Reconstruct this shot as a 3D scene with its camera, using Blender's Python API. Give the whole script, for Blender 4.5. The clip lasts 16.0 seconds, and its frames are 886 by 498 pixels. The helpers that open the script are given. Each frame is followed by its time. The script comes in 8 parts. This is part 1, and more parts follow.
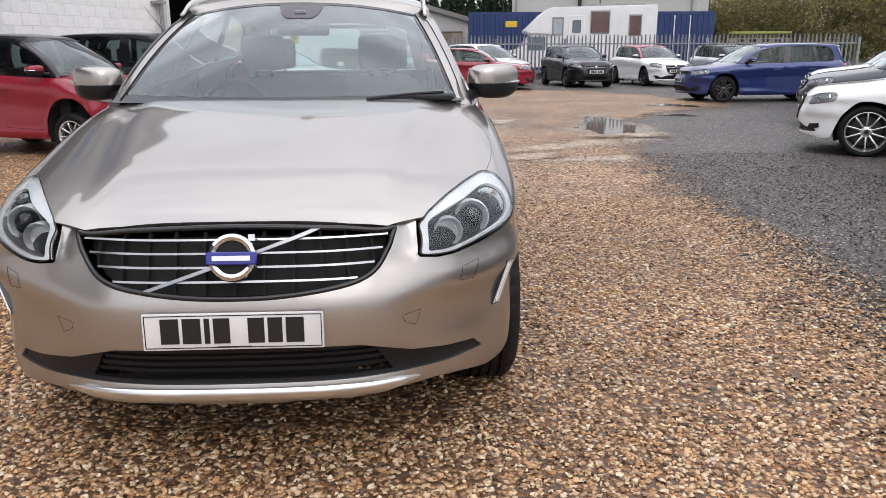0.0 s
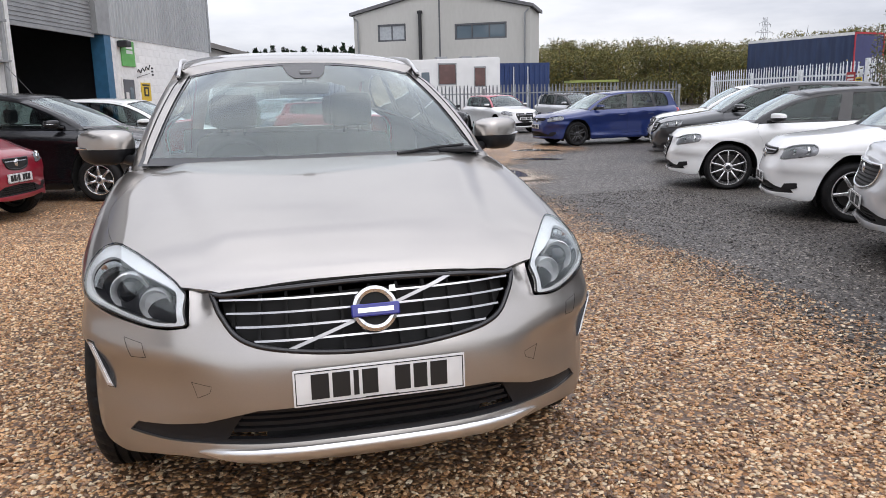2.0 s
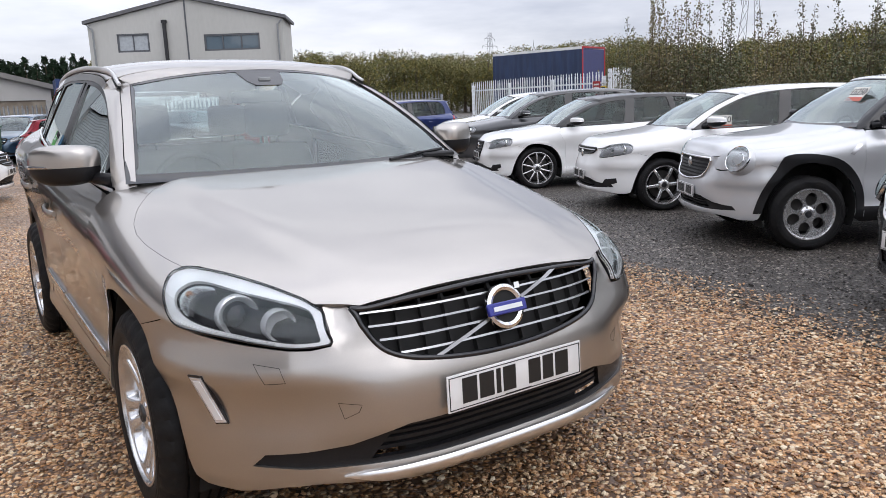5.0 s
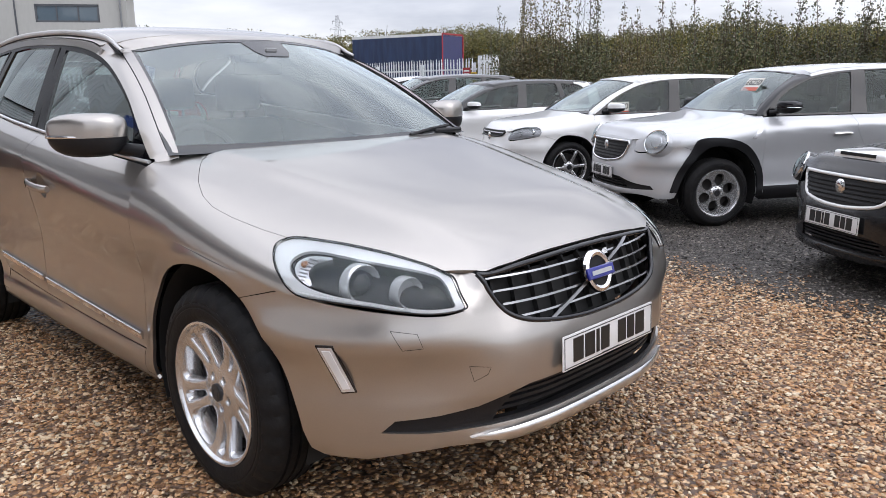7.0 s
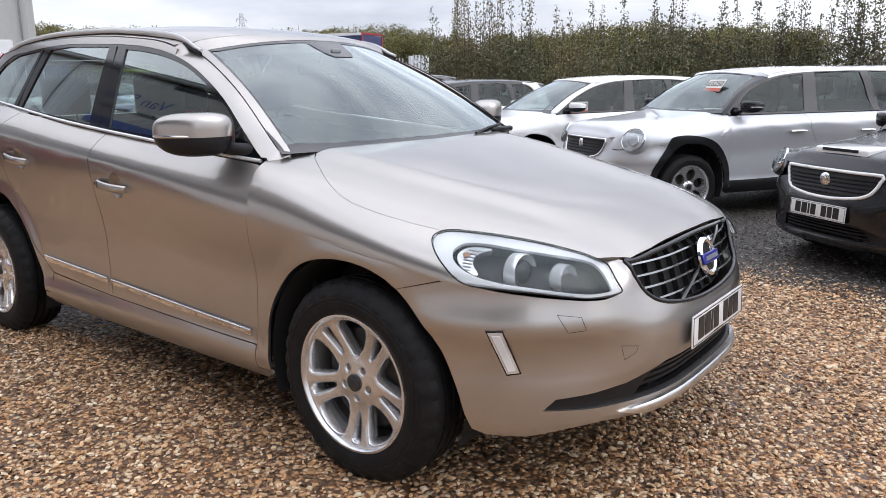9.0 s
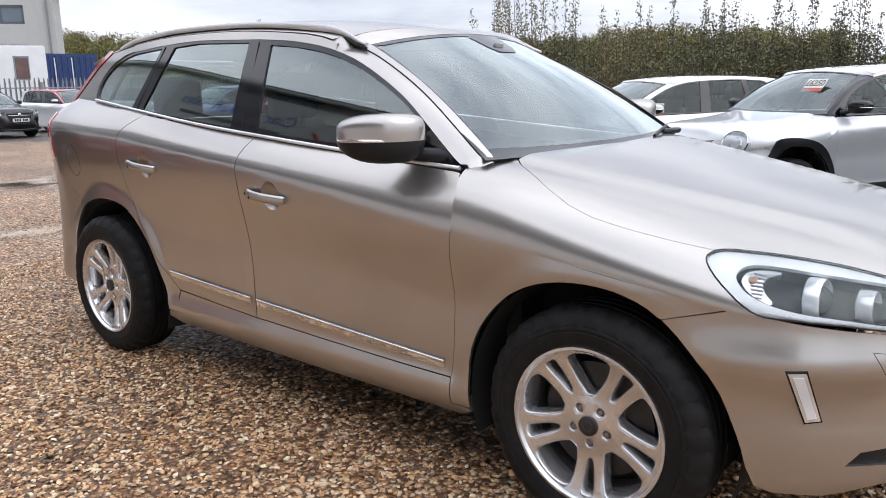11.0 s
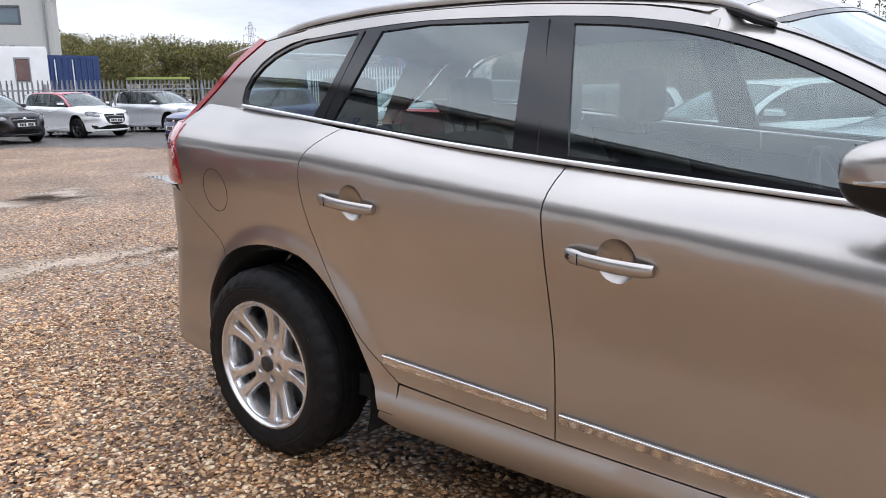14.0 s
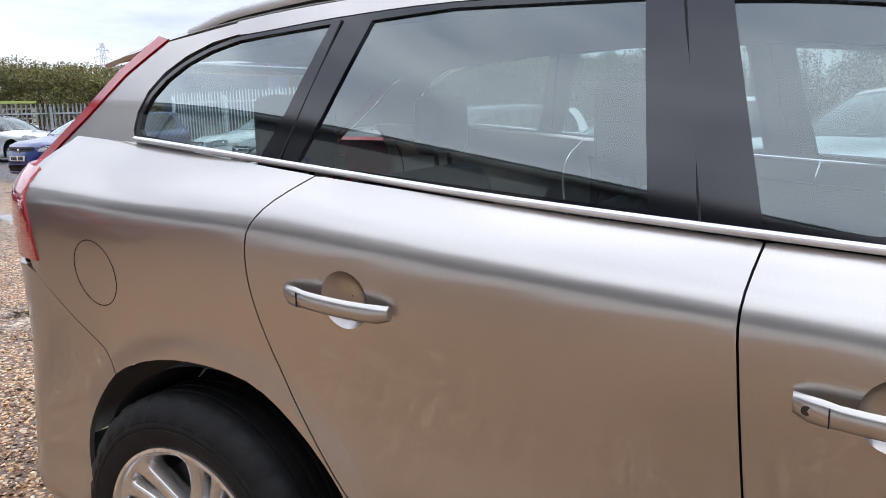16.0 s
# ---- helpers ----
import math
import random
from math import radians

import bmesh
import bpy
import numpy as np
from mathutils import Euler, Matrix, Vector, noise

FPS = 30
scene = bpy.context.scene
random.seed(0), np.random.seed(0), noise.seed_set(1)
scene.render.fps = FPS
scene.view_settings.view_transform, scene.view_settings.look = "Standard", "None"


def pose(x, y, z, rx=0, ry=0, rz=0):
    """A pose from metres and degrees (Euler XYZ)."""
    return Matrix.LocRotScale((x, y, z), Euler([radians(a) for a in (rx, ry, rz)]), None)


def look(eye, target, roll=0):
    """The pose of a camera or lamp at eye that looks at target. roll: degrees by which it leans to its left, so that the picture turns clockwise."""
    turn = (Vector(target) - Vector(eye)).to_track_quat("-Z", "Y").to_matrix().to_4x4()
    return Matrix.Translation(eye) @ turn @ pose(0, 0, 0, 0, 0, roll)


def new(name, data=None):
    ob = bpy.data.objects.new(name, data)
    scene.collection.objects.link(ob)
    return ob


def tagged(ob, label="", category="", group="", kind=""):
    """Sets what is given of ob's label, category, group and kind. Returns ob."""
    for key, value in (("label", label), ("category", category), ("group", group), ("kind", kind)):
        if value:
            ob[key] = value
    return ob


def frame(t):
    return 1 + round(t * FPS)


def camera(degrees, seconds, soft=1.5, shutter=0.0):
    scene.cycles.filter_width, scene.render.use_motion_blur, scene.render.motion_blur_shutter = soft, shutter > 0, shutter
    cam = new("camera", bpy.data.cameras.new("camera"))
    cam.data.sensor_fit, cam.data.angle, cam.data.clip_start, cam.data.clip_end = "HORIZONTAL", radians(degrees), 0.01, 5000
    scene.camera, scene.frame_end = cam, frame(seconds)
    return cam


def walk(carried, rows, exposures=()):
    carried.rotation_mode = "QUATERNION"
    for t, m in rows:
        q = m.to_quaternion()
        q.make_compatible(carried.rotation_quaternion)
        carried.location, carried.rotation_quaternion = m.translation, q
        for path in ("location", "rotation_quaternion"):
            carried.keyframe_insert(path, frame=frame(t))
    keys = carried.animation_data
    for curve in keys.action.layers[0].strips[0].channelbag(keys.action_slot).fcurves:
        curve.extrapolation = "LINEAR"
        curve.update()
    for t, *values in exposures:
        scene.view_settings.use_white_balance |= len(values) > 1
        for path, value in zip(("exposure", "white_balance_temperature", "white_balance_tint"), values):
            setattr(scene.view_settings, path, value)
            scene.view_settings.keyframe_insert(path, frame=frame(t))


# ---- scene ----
cam = camera(60.6, 16.0, soft=0.4)
METRES, EYE, TILT, LEAN, TURN = 6.983, 1.327, 0.0, 0.0, -3.0
ROWS = [
    (0.0, 0.0, 0.0, 0.0, -0.04, -14.79, 0.16),
    (0.5, -0.0299, 0.0009, 0.0047, -2.8, -14.16, 1.69),
    (1.0, -0.0618, -0.0135, 0.0083, -6.14, -12.02, 1.41),
    (1.5, -0.0913, -0.0239, 0.0083, -9.08, -11.25, 1.29),
    (2.0, -0.1234, -0.011, 0.0044, -12.21, -11.24, 1.38),
    (2.5, -0.1496, 0.0053, 0.0041, -15.64, -11.3, 1.46),
    (3.0, -0.178, 0.0071, 0.0048, -18.85, -11.26, 1.61),
    (3.5, -0.2074, 0.0052, 0.0088, -21.76, -10.98, 2.02),
    (4.0, -0.2285, 0.0135, 0.0069, -24.41, -10.63, 2.34),
    (4.5, -0.2524, 0.0295, 0.0073, -27.49, -10.57, 2.55),
    (5.0, -0.2728, 0.0411, 0.0052, -31.08, -10.99, 2.31),
    (7.5, -0.3969, 0.1127, 0.0027, -45.14, -12.42, 0.87),
    (8.0, -0.4236, 0.1258, 0.0046, -47.59, -12.39, 0.96),
    (10.5, -0.4782, 0.2326, 0.004, -49.53, -12.51, 0.57),
    (11.0, -0.4829, 0.266, 0.002, -47.98, -12.17, 0.98),
    (11.5, -0.4786, 0.3062, 0.0064, -46.86, -11.62, 1.6),
    (12.0, -0.4808, 0.3432, 0.0036, -46.31, -11.24, 2.14),
    (12.5, -0.4833, 0.3814, 0.0048, -46.27, -11.19, 2.49),
    (13.0, -0.4721, 0.4228, 0.0035, -46.69, -11.33, 2.32),
    (13.5, -0.4658, 0.4566, 0.0021, -47.54, -11.66, 1.71),
    (14.0, -0.469, 0.4922, 0.0033, -48.68, -11.94, 0.92),
    (14.5, -0.4615, 0.5206, -0.0005, -50.17, -11.92, 0.44),
    (15.0, -0.4409, 0.5566, 0.0023, -52.26, -11.51, 0.43),
    (15.5, -0.4232, 0.5822, 0.0032, -55.08, -10.97, 0.93),
    (16.0, -0.398, 0.619, 0.004, -58.47, -10.53, 1.39),
]
walk(cam, [(t, pose(0.4984, -2.1518, EYE, TILT, LEAN, TURN) @ pose(METRES * x, METRES * y, METRES * z, 90 + pitch, roll, yaw)) for t, x, y, z, yaw, pitch, roll in ROWS],
     [(0.0, -0.06, 6550, 13), (3.0, -0.10, 6400, 13), (8.0, -0.02, 6300, 13), (11.0, 0.08, 6250, 12), (13.5, 0.1, 6200, 12), (16.0, 0.24, 6050, 11)])

# ---- sky and sun: bright overcast ----
def make_world():
    w = bpy.data.worlds.new("overcast_sky")
    scene.world = w
    w.use_nodes = True
    nt = w.node_tree
    nt.nodes.clear()
    out = nt.nodes.new("ShaderNodeOutputWorld")
    bg = nt.nodes.new("ShaderNodeBackground")
    sky = nt.nodes.new("ShaderNodeTexSky")
    sky.sky_type, sky.sun_disc = "NISHITA", False
    sky.sun_elevation, sky.sun_rotation = radians(41), radians(167)
    tc = nt.nodes.new("ShaderNodeTexCoord")
    mp = nt.nodes.new("ShaderNodeMapping")
    mp.inputs["Scale"].default_value = (1.0, 1.0, 4.5)
    n = nt.nodes.new("ShaderNodeTexNoise")
    n.inputs["Scale"].default_value, n.inputs["Detail"].default_value, n.inputs["Roughness"].default_value = 2.1, 6, 0.55
    ramp = nt.nodes.new("ShaderNodeValToRGB")
    e = ramp.color_ramp.elements
    e[0].position, e[0].color = 0.33, (5.5, 5.75, 6.5, 1)
    e[1].position, e[1].color = 0.58, (9.5, 9.6, 9.9, 1)
    mix = nt.nodes.new("ShaderNodeMixRGB")
    mix.inputs[0].default_value = 0.86
    nt.links.new(tc.outputs["Generated"], mp.inputs["Vector"])
    nt.links.new(mp.outputs[0], n.inputs["Vector"])
    nt.links.new(n.outputs[0], ramp.inputs[0])
    nt.links.new(sky.outputs[0], mix.inputs[1])
    nt.links.new(ramp.outputs[0], mix.inputs[2])
    nt.links.new(mix.outputs[0], bg.inputs[0])
    bg.inputs[1].default_value = 0.143
    # an overcast sky is brighter overhead than at the horizon
    sx = nt.nodes.new("ShaderNodeSeparateXYZ")
    nt.links.new(tc.outputs["Generated"], sx.inputs[0])
    up = nt.nodes.new("ShaderNodeMapRange")
    up.inputs[1].default_value, up.inputs[2].default_value = 0.0, 0.9
    up.inputs[3].default_value, up.inputs[4].default_value = 0.143 * 0.74, 0.143 * 1.80
    nt.links.new(sx.outputs[2], up.inputs[0])
    nt.links.new(up.outputs[0], bg.inputs[1])
    nt.links.new(bg.outputs[0], out.inputs[0])


make_world()
sun = new("sun", bpy.data.lights.new("sun", "SUN"))
sun.data.energy, sun.data.angle, sun.data.color = 0.6, radians(48), (1.0, 0.975, 0.94)
sun.matrix_world = look((2, -9, 8), (0, 0, 0))

# ---- materials ----
MATS = {}


def mat(name, color, rough=0.5, metal=0.0, color2=None, scale=6.0, mix=(0.4, 0.65), fine=0.0, fscale=60.0,
        bump=0.0, bscale=60.0, coat=0.0, spec=0.5, rand=0.0, island=0.0, rvar=0.0, stretch=(1, 1, 1), dist=0.01):
    """A surface with colour variation at two scales, roughness variation and fine relief."""
    m = bpy.data.materials.new(name)
    MATS[name] = m
    m.use_nodes = True
    nt = m.node_tree
    b = nt.nodes["Principled BSDF"]
    L = nt.links.new
    b.inputs["Roughness"].default_value, b.inputs["Metallic"].default_value = rough, metal
    b.inputs["Coat Weight"].default_value, b.inputs["Coat Roughness"].default_value = coat, 0.03
    b.inputs["Specular IOR Level"].default_value = spec
    tc = nt.nodes.new("ShaderNodeTexCoord")
    mp = nt.nodes.new("ShaderNodeMapping")
    mp.inputs["Scale"].default_value = stretch
    L(tc.outputs["Object"], mp.inputs["Vector"])
    vec = mp.outputs[0]
    c = (*color, 1)
    if color2 is None:
        color2 = tuple(v * 0.86 for v in color)
    n = nt.nodes.new("ShaderNodeTexNoise")
    n.inputs["Scale"].default_value, n.inputs["Detail"].default_value = scale, 5
    L(vec, n.inputs["Vector"])
    r = nt.nodes.new("ShaderNodeValToRGB")
    r.color_ramp.elements[0].position, r.color_ramp.elements[0].color = mix[0], c
    r.color_ramp.elements[1].position, r.color_ramp.elements[1].color = mix[1], (*color2, 1)
    L(n.outputs[0], r.inputs[0])
    col = r.outputs[0]
    if fine:
        n2 = nt.nodes.new("ShaderNodeTexNoise")
        n2.inputs["Scale"].default_value, n2.inputs["Detail"].default_value = fscale, 3
        L(vec, n2.inputs["Vector"])
        mr = nt.nodes.new("ShaderNodeMapRange")
        mr.inputs[1].default_value, mr.inputs[2].default_value = 0.3, 0.7
        mr.inputs[3].default_value, mr.inputs[4].default_value = 1 - fine, 1 + fine
        L(n2.outputs[0], mr.inputs[0])
        mx = nt.nodes.new("ShaderNodeMixRGB")
        mx.blend_type = "MULTIPLY"
        mx.inputs[0].default_value = 1
        L(col, mx.inputs[1])
        L(mr.outputs[0], mx.inputs[2])
        col = mx.outputs[0]
    if rand or island:
        if rand:
            oi = nt.nodes.new("ShaderNodeObjectInfo")
            src, amt = oi.outputs["Random"], rand
        else:
            oi = nt.nodes.new("ShaderNodeNewGeometry")
            src, amt = oi.outputs["Random Per Island"], island
        mr = nt.nodes.new("ShaderNodeMapRange")
        mr.inputs[3].default_value, mr.inputs[4].default_value = 1 - amt, 1 + amt
        L(src, mr.inputs[0])
        mx = nt.nodes.new("ShaderNodeMixRGB")
        mx.blend_type = "MULTIPLY"
        mx.inputs[0].default_value = 1
        L(col, mx.inputs[1])
        L(mr.outputs[0], mx.inputs[2])
        col = mx.outputs[0]
    L(col, b.inputs["Base Color"])
    if rvar:
        mr = nt.nodes.new("ShaderNodeMapRange")
        mr.inputs[1].default_value, mr.inputs[2].default_value = 0.35, 0.65
        mr.inputs[3].default_value, mr.inputs[4].default_value = max(0, rough - rvar), min(1, rough + rvar)
        L(n.outputs[0], mr.inputs[0])
        L(mr.outputs[0], b.inputs["Roughness"])
    if bump:
        n3 = nt.nodes.new("ShaderNodeTexNoise")
        n3.inputs["Scale"].default_value, n3.inputs["Detail"].default_value = bscale, 4
        L(vec, n3.inputs["Vector"])
        bp = nt.nodes.new("ShaderNodeBump")
        bp.inputs["Strength"].default_value, bp.inputs["Distance"].default_value = bump, dist
        L(n3.outputs[0], bp.inputs["Height"])
        L(bp.outputs[0], b.inputs["Normal"])
    return m


def islands(name, colors, rough=0.6, bump=0.3, bscale=90, spec=0.4, vary=(0.72, 1.18), vscale=1.1):
    """A surface of many loose pieces, each taking one of the colours."""
    m = mat(name, colors[0], rough, bump=bump, bscale=bscale, spec=spec)
    nt = m.node_tree
    L = nt.links.new
    g = nt.nodes.new("ShaderNodeNewGeometry")
    r = nt.nodes.new("ShaderNodeValToRGB")
    r.color_ramp.interpolation = "CONSTANT"
    el = r.color_ramp.elements
    for i, c in enumerate(colors):
        e = el[i] if i < 2 else el.new(i / len(colors))
        e.position, e.color = i / len(colors), (*c, 1)
    L(g.outputs["Random Per Island"], r.inputs[0])
    n = nt.nodes.new("ShaderNodeTexNoise")
    n.inputs["Scale"].default_value = vscale
    mr = nt.nodes.new("ShaderNodeMapRange")
    mr.inputs[1].default_value, mr.inputs[2].default_value = 0.3, 0.7
    mr.inputs[3].default_value, mr.inputs[4].default_value = vary
    mx = nt.nodes.new("ShaderNodeMixRGB")
    mx.blend_type = "MULTIPLY"
    mx.inputs[0].default_value = 1
    L(n.outputs[0], mr.inputs[0])
    L(r.outputs[0], mx.inputs[1])
    L(mr.outputs[0], mx.inputs[2])
    L(mx.outputs[0], nt.nodes["Principled BSDF"].inputs["Base Color"])
    return m


# ---- building kit ----
def obj(name, verts, faces, material, parent=None, label="", smooth=False, normals=None, mtx=None):
    me = bpy.data.meshes.new(name)
    me.from_pydata([tuple(v) for v in verts], [], faces)
    if material is not None:
        me.materials.append(material)
    if smooth:
        me.shade_smooth()
    if normals is not None:
        me.normals_split_custom_set_from_vertices([tuple(v) for v in normals])
    ob = new(name, me)
    if mtx is not None:
        ob.matrix_basis = mtx
    if parent is not None:
        ob.parent = parent
    if label:
        ob["label"] = label
    return ob


def part(name, bm, material, parent=None, label="", smooth=False, angle=40):
    """Links a bmesh as one mesh object under a thing or a part."""
    me = bpy.data.meshes.new(name)
    bm.to_mesh(me)
    bm.free()
    if material is not None:
        me.materials.append(material)
    if smooth:
        me.shade_smooth()
        me.set_sharp_from_angle(angle=radians(angle))
    ob = new(name, me)
    if parent is not None:
        ob.parent = parent
    if label:
        ob["label"] = label
    return ob


def thing(name, m, label, category, group="", kind=""):
    e = new(name)
    e.empty_display_size = 0.1
    e.matrix_basis = m
    return tagged(e, label, category, group, kind)


def box(bm, x0, x1, y0, y1, z0, z1, bevel=0.0, seg=1):
    r = bmesh.ops.create_cube(bm, size=1)
    bmesh.ops.scale(bm, vec=(x1 - x0, y1 - y0, z1 - z0), verts=r["verts"])
    bmesh.ops.translate(bm, vec=((x0 + x1) / 2, (y0 + y1) / 2, (z0 + z1) / 2), verts=r["verts"])
    if bevel:
        es = {e for v in r["verts"] for e in v.link_edges}
        bmesh.ops.bevel(bm, geom=list(es), offset=bevel, segments=seg, affect="EDGES", profile=0.6)
    return bm


def boxp(name, dims, material, parent=None, label="", bevel=0.0, seg=1):
    bm = bmesh.new()
    box(bm, *dims, bevel=bevel, seg=seg)
    return part(name, bm, material, parent, label, smooth=bevel > 0)


def tube(bm, pts, rad, sides=8, caps=True, across=None):
    """A bar along points; rad may be one number or one a point, across another half width sideways."""
    pts = [Vector(p) for p in pts]
    rads = rad if isinstance(rad, (list, tuple)) else [rad] * len(pts)
    rings = []
    up = Vector((0.03, 0.02, 1))
    for i, p in enumerate(pts):
        d = (pts[min(i + 1, len(pts) - 1)] - pts[max(i - 1, 0)]).normalized()
        a = d.cross(up)
        if a.length < 1e-3:
            a = d.cross(Vector((1, 0, 0)))
        a.normalize()
        b = d.cross(a).normalized()
        rings.append([bm.verts.new(p + a * math.cos(k * math.tau / sides) * (across or rads[i]) + b * math.sin(k * math.tau / sides) * rads[i]) for k in range(sides)])
    for r0, r1 in zip(rings, rings[1:]):
        for k in range(sides):
            bm.faces.new((r0[k], r0[(k + 1) % sides], r1[(k + 1) % sides], r1[k]))
    if caps:
        bm.faces.new(rings[0])
        bm.faces.new(rings[-1][::-1])
    return bm


def prism(bm, poly, y0, y1):
    """A polygon in (x, z), drawn out along y."""
    a = [bm.verts.new((x, y0, z)) for x, z in poly]
    b = [bm.verts.new((x, y1, z)) for x, z in poly]
    bm.faces.new(a)
    bm.faces.new(b[::-1])
    n = len(poly)
    for i in range(n):
        bm.faces.new((a[i], b[i], b[(i + 1) % n], a[(i + 1) % n]))
    bmesh.ops.recalc_face_normals(bm, faces=bm.faces)
    return bm


def quads(name, centers, sizes, rng, material, parent=None, aspect=1.6, corners=4):
    """Many small leaves as one mesh, of random turn round the centers; far ones with three corners."""
    n = len(centers)
    d = rng.normal(size=(n, 3))
    d /= np.linalg.norm(d, axis=1, keepdims=True)
    e = rng.normal(size=(n, 3))
    e -= d * (d * e).sum(1, keepdims=True)
    e /= np.linalg.norm(e, axis=1, keepdims=True)
    s = np.asarray(sizes)[:, None]
    f = np.cross(d, e)
    v = np.empty((n, 4, 3))
    v[:, 0] = centers - d * s * aspect / 2
    v[:, 1] = centers + e * s / 2 + f * s * 0.12
    v[:, 2] = centers + d * s * aspect / 2
    v[:, 3] = centers - e * s / 2 + f * s * 0.12
    v = v[:, :corners]
    return raw(name, v.reshape(-1, 3), np.arange(corners * n).reshape(-1, corners), material, parent)


def raw(name, v, f, material, parent=None, smooth=False):
    """A mesh from large arrays."""
    me = bpy.data.meshes.new(name)
    v, f = np.asarray(v, dtype=np.float32), np.asarray(f, dtype=np.int32)
    k = f.shape[1]
    me.vertices.add(len(v))
    me.vertices.foreach_set("co", v.ravel())
    me.loops.add(f.size)
    me.loops.foreach_set("vertex_index", f.ravel())
    me.polygons.add(len(f))
    me.polygons.foreach_set("loop_start", np.arange(0, f.size, k, dtype=np.int32))
    me.polygons.foreach_set("use_smooth", np.full(len(f), smooth))
    me.update(calc_edges=True)
    me.materials.append(material)
    ob = new(name, me)
    if parent is not None:
        ob.parent = parent
    return ob


def text(name, body, size, material, m, parent=None, label="", depth=0.0015):
    cu = bpy.data.curves.new(name, "FONT")
    cu.body, cu.size, cu.extrude, cu.align_x, cu.align_y = body, size, depth, "CENTER", "CENTER"
    tmp = bpy.data.objects.new("tmp", cu)
    me = bpy.data.meshes.new_from_object(tmp)
    bpy.data.objects.remove(tmp)
    me.materials.clear()
    me.materials.append(material)
    ob = new(name, me)
    ob.matrix_basis = m
    if parent is not None:
        ob.parent = parent
    if label:
        ob["label"] = label
    return ob

# ---- cutting sheets and panels to an outline ----
from mathutils.geometry import delaunay_2d_cdt


def smooth_line(pts, n=6, closed=False):
    """Points of a soft curve through the given ones."""
    P = [np.array(p, float) for p in pts]
    m = len(P)
    out = []
    for i in range(m if closed else m - 1):
        p0 = P[(i - 1) % m] if closed or i > 0 else P[i]
        p1, p2 = P[i], P[(i + 1) % m]
        p3 = P[(i + 2) % m] if closed or i + 2 < m else p2
        for k in range(n):
            t = k / n
            out.append(0.5 * (2 * p1 + (p2 - p0) * t + (2 * p0 - 5 * p1 + 4 * p2 - p3) * t * t + (3 * p1 - p0 - 3 * p2 + p3) * t ** 3))
    if not closed:
        out.append(P[-1])
    return [tuple(q) for q in out]


def resample(loop, step):
    out = []
    n = len(loop)
    for i in range(n):
        a, b = np.array(loop[i], float), np.array(loop[(i + 1) % n], float)
        L = np.linalg.norm(b - a)
        if L < 1e-6:
            continue
        k = max(1, int(math.ceil(L / step)))
        out += [a + (b - a) * j / k for j in range(k)]
    return np.array(out)


def area(loop):
    x, y = loop[:, 0], loop[:, 1]
    return 0.5 * float(np.sum(x * np.roll(y, -1) - np.roll(x, -1) * y))


def inset(loop, d):
    """The loop drawn in by d."""
    L = np.array(loop, float)
    if area(L) < 0:
        L = L[::-1]
    keep = np.linalg.norm(L - np.roll(L, 1, 0), axis=1) > 1e-5
    L = L[keep]
    e = np.roll(L, -1, 0) - L
    e /= np.linalg.norm(e, axis=1, keepdims=True)
    n = np.stack([-e[:, 1], e[:, 0]], 1)
    m = n + np.roll(n, 1, 0)
    m /= np.maximum(np.linalg.norm(m, axis=1, keepdims=True), 1e-6)
    c = np.maximum((m * n).sum(1, keepdims=True), 0.5)
    return L + m * d / c


def inside(pts, loop):
    x, y = pts[:, 0], pts[:, 1]
    r = np.zeros(len(pts), bool)
    n = len(loop)
    j = n - 1
    for i in range(n):
        xi, yi, xj, yj = loop[i][0], loop[i][1], loop[j][0], loop[j][1]
        c = (yi > y) != (yj > y)
        with np.errstate(divide="ignore", invalid="ignore"):
            r ^= c & (x < (xj - xi) * (y - yi) / (yj - yi) + xi)
        j = i
    return r


def cut(loop, holes, step):
    """Triangles that fill a loop less its holes."""
    loops = [resample(l, step) for l in [loop] + list(holes)]
    lo, hi = loops[0].min(0), loops[0].max(0)
    xs, ys = np.arange(lo[0], hi[0], step), np.arange(lo[1], hi[1], step * 0.87)
    g = np.array([(x + (0.5 * step if k % 2 else 0), y) for k, y in enumerate(ys) for x in xs]).reshape(-1, 2)
    if len(g):
        ok = inside(g, loops[0])
        for h in loops[1:]:
            ok &= ~inside(g, h)
        g = g[ok]
        edge = np.concatenate(loops)
        if len(g):
            near = np.empty(len(g))
            for i in range(0, len(g), 400):
                near[i:i + 400] = np.sqrt(((g[i:i + 400, None] - edge[None]) ** 2).sum(2).min(1))
            g = g[near > 0.5 * step]
    vs, es, rings = [], [], []
    for l in loops:
        b = len(vs)
        vs += [Vector(q) for q in l]
        es += [(b + i, b + (i + 1) % len(l)) for i in range(len(l))]
        rings.append((b, len(l)))
    vs += [Vector(q) for q in g]
    v2, e2, f2, _, _, _ = delaunay_2d_cdt(vs, es, [], 0, 1e-6)
    P = np.array([tuple(v) for v in v2])
    F = np.array([f for f in f2 if len(f) == 3], int)
    c = P[F].mean(1)
    ok = inside(c, loops[0])
    for h in loops[1:]:
        ok &= ~inside(c, h)
    return P, F[ok], [len(l) for l in loops]


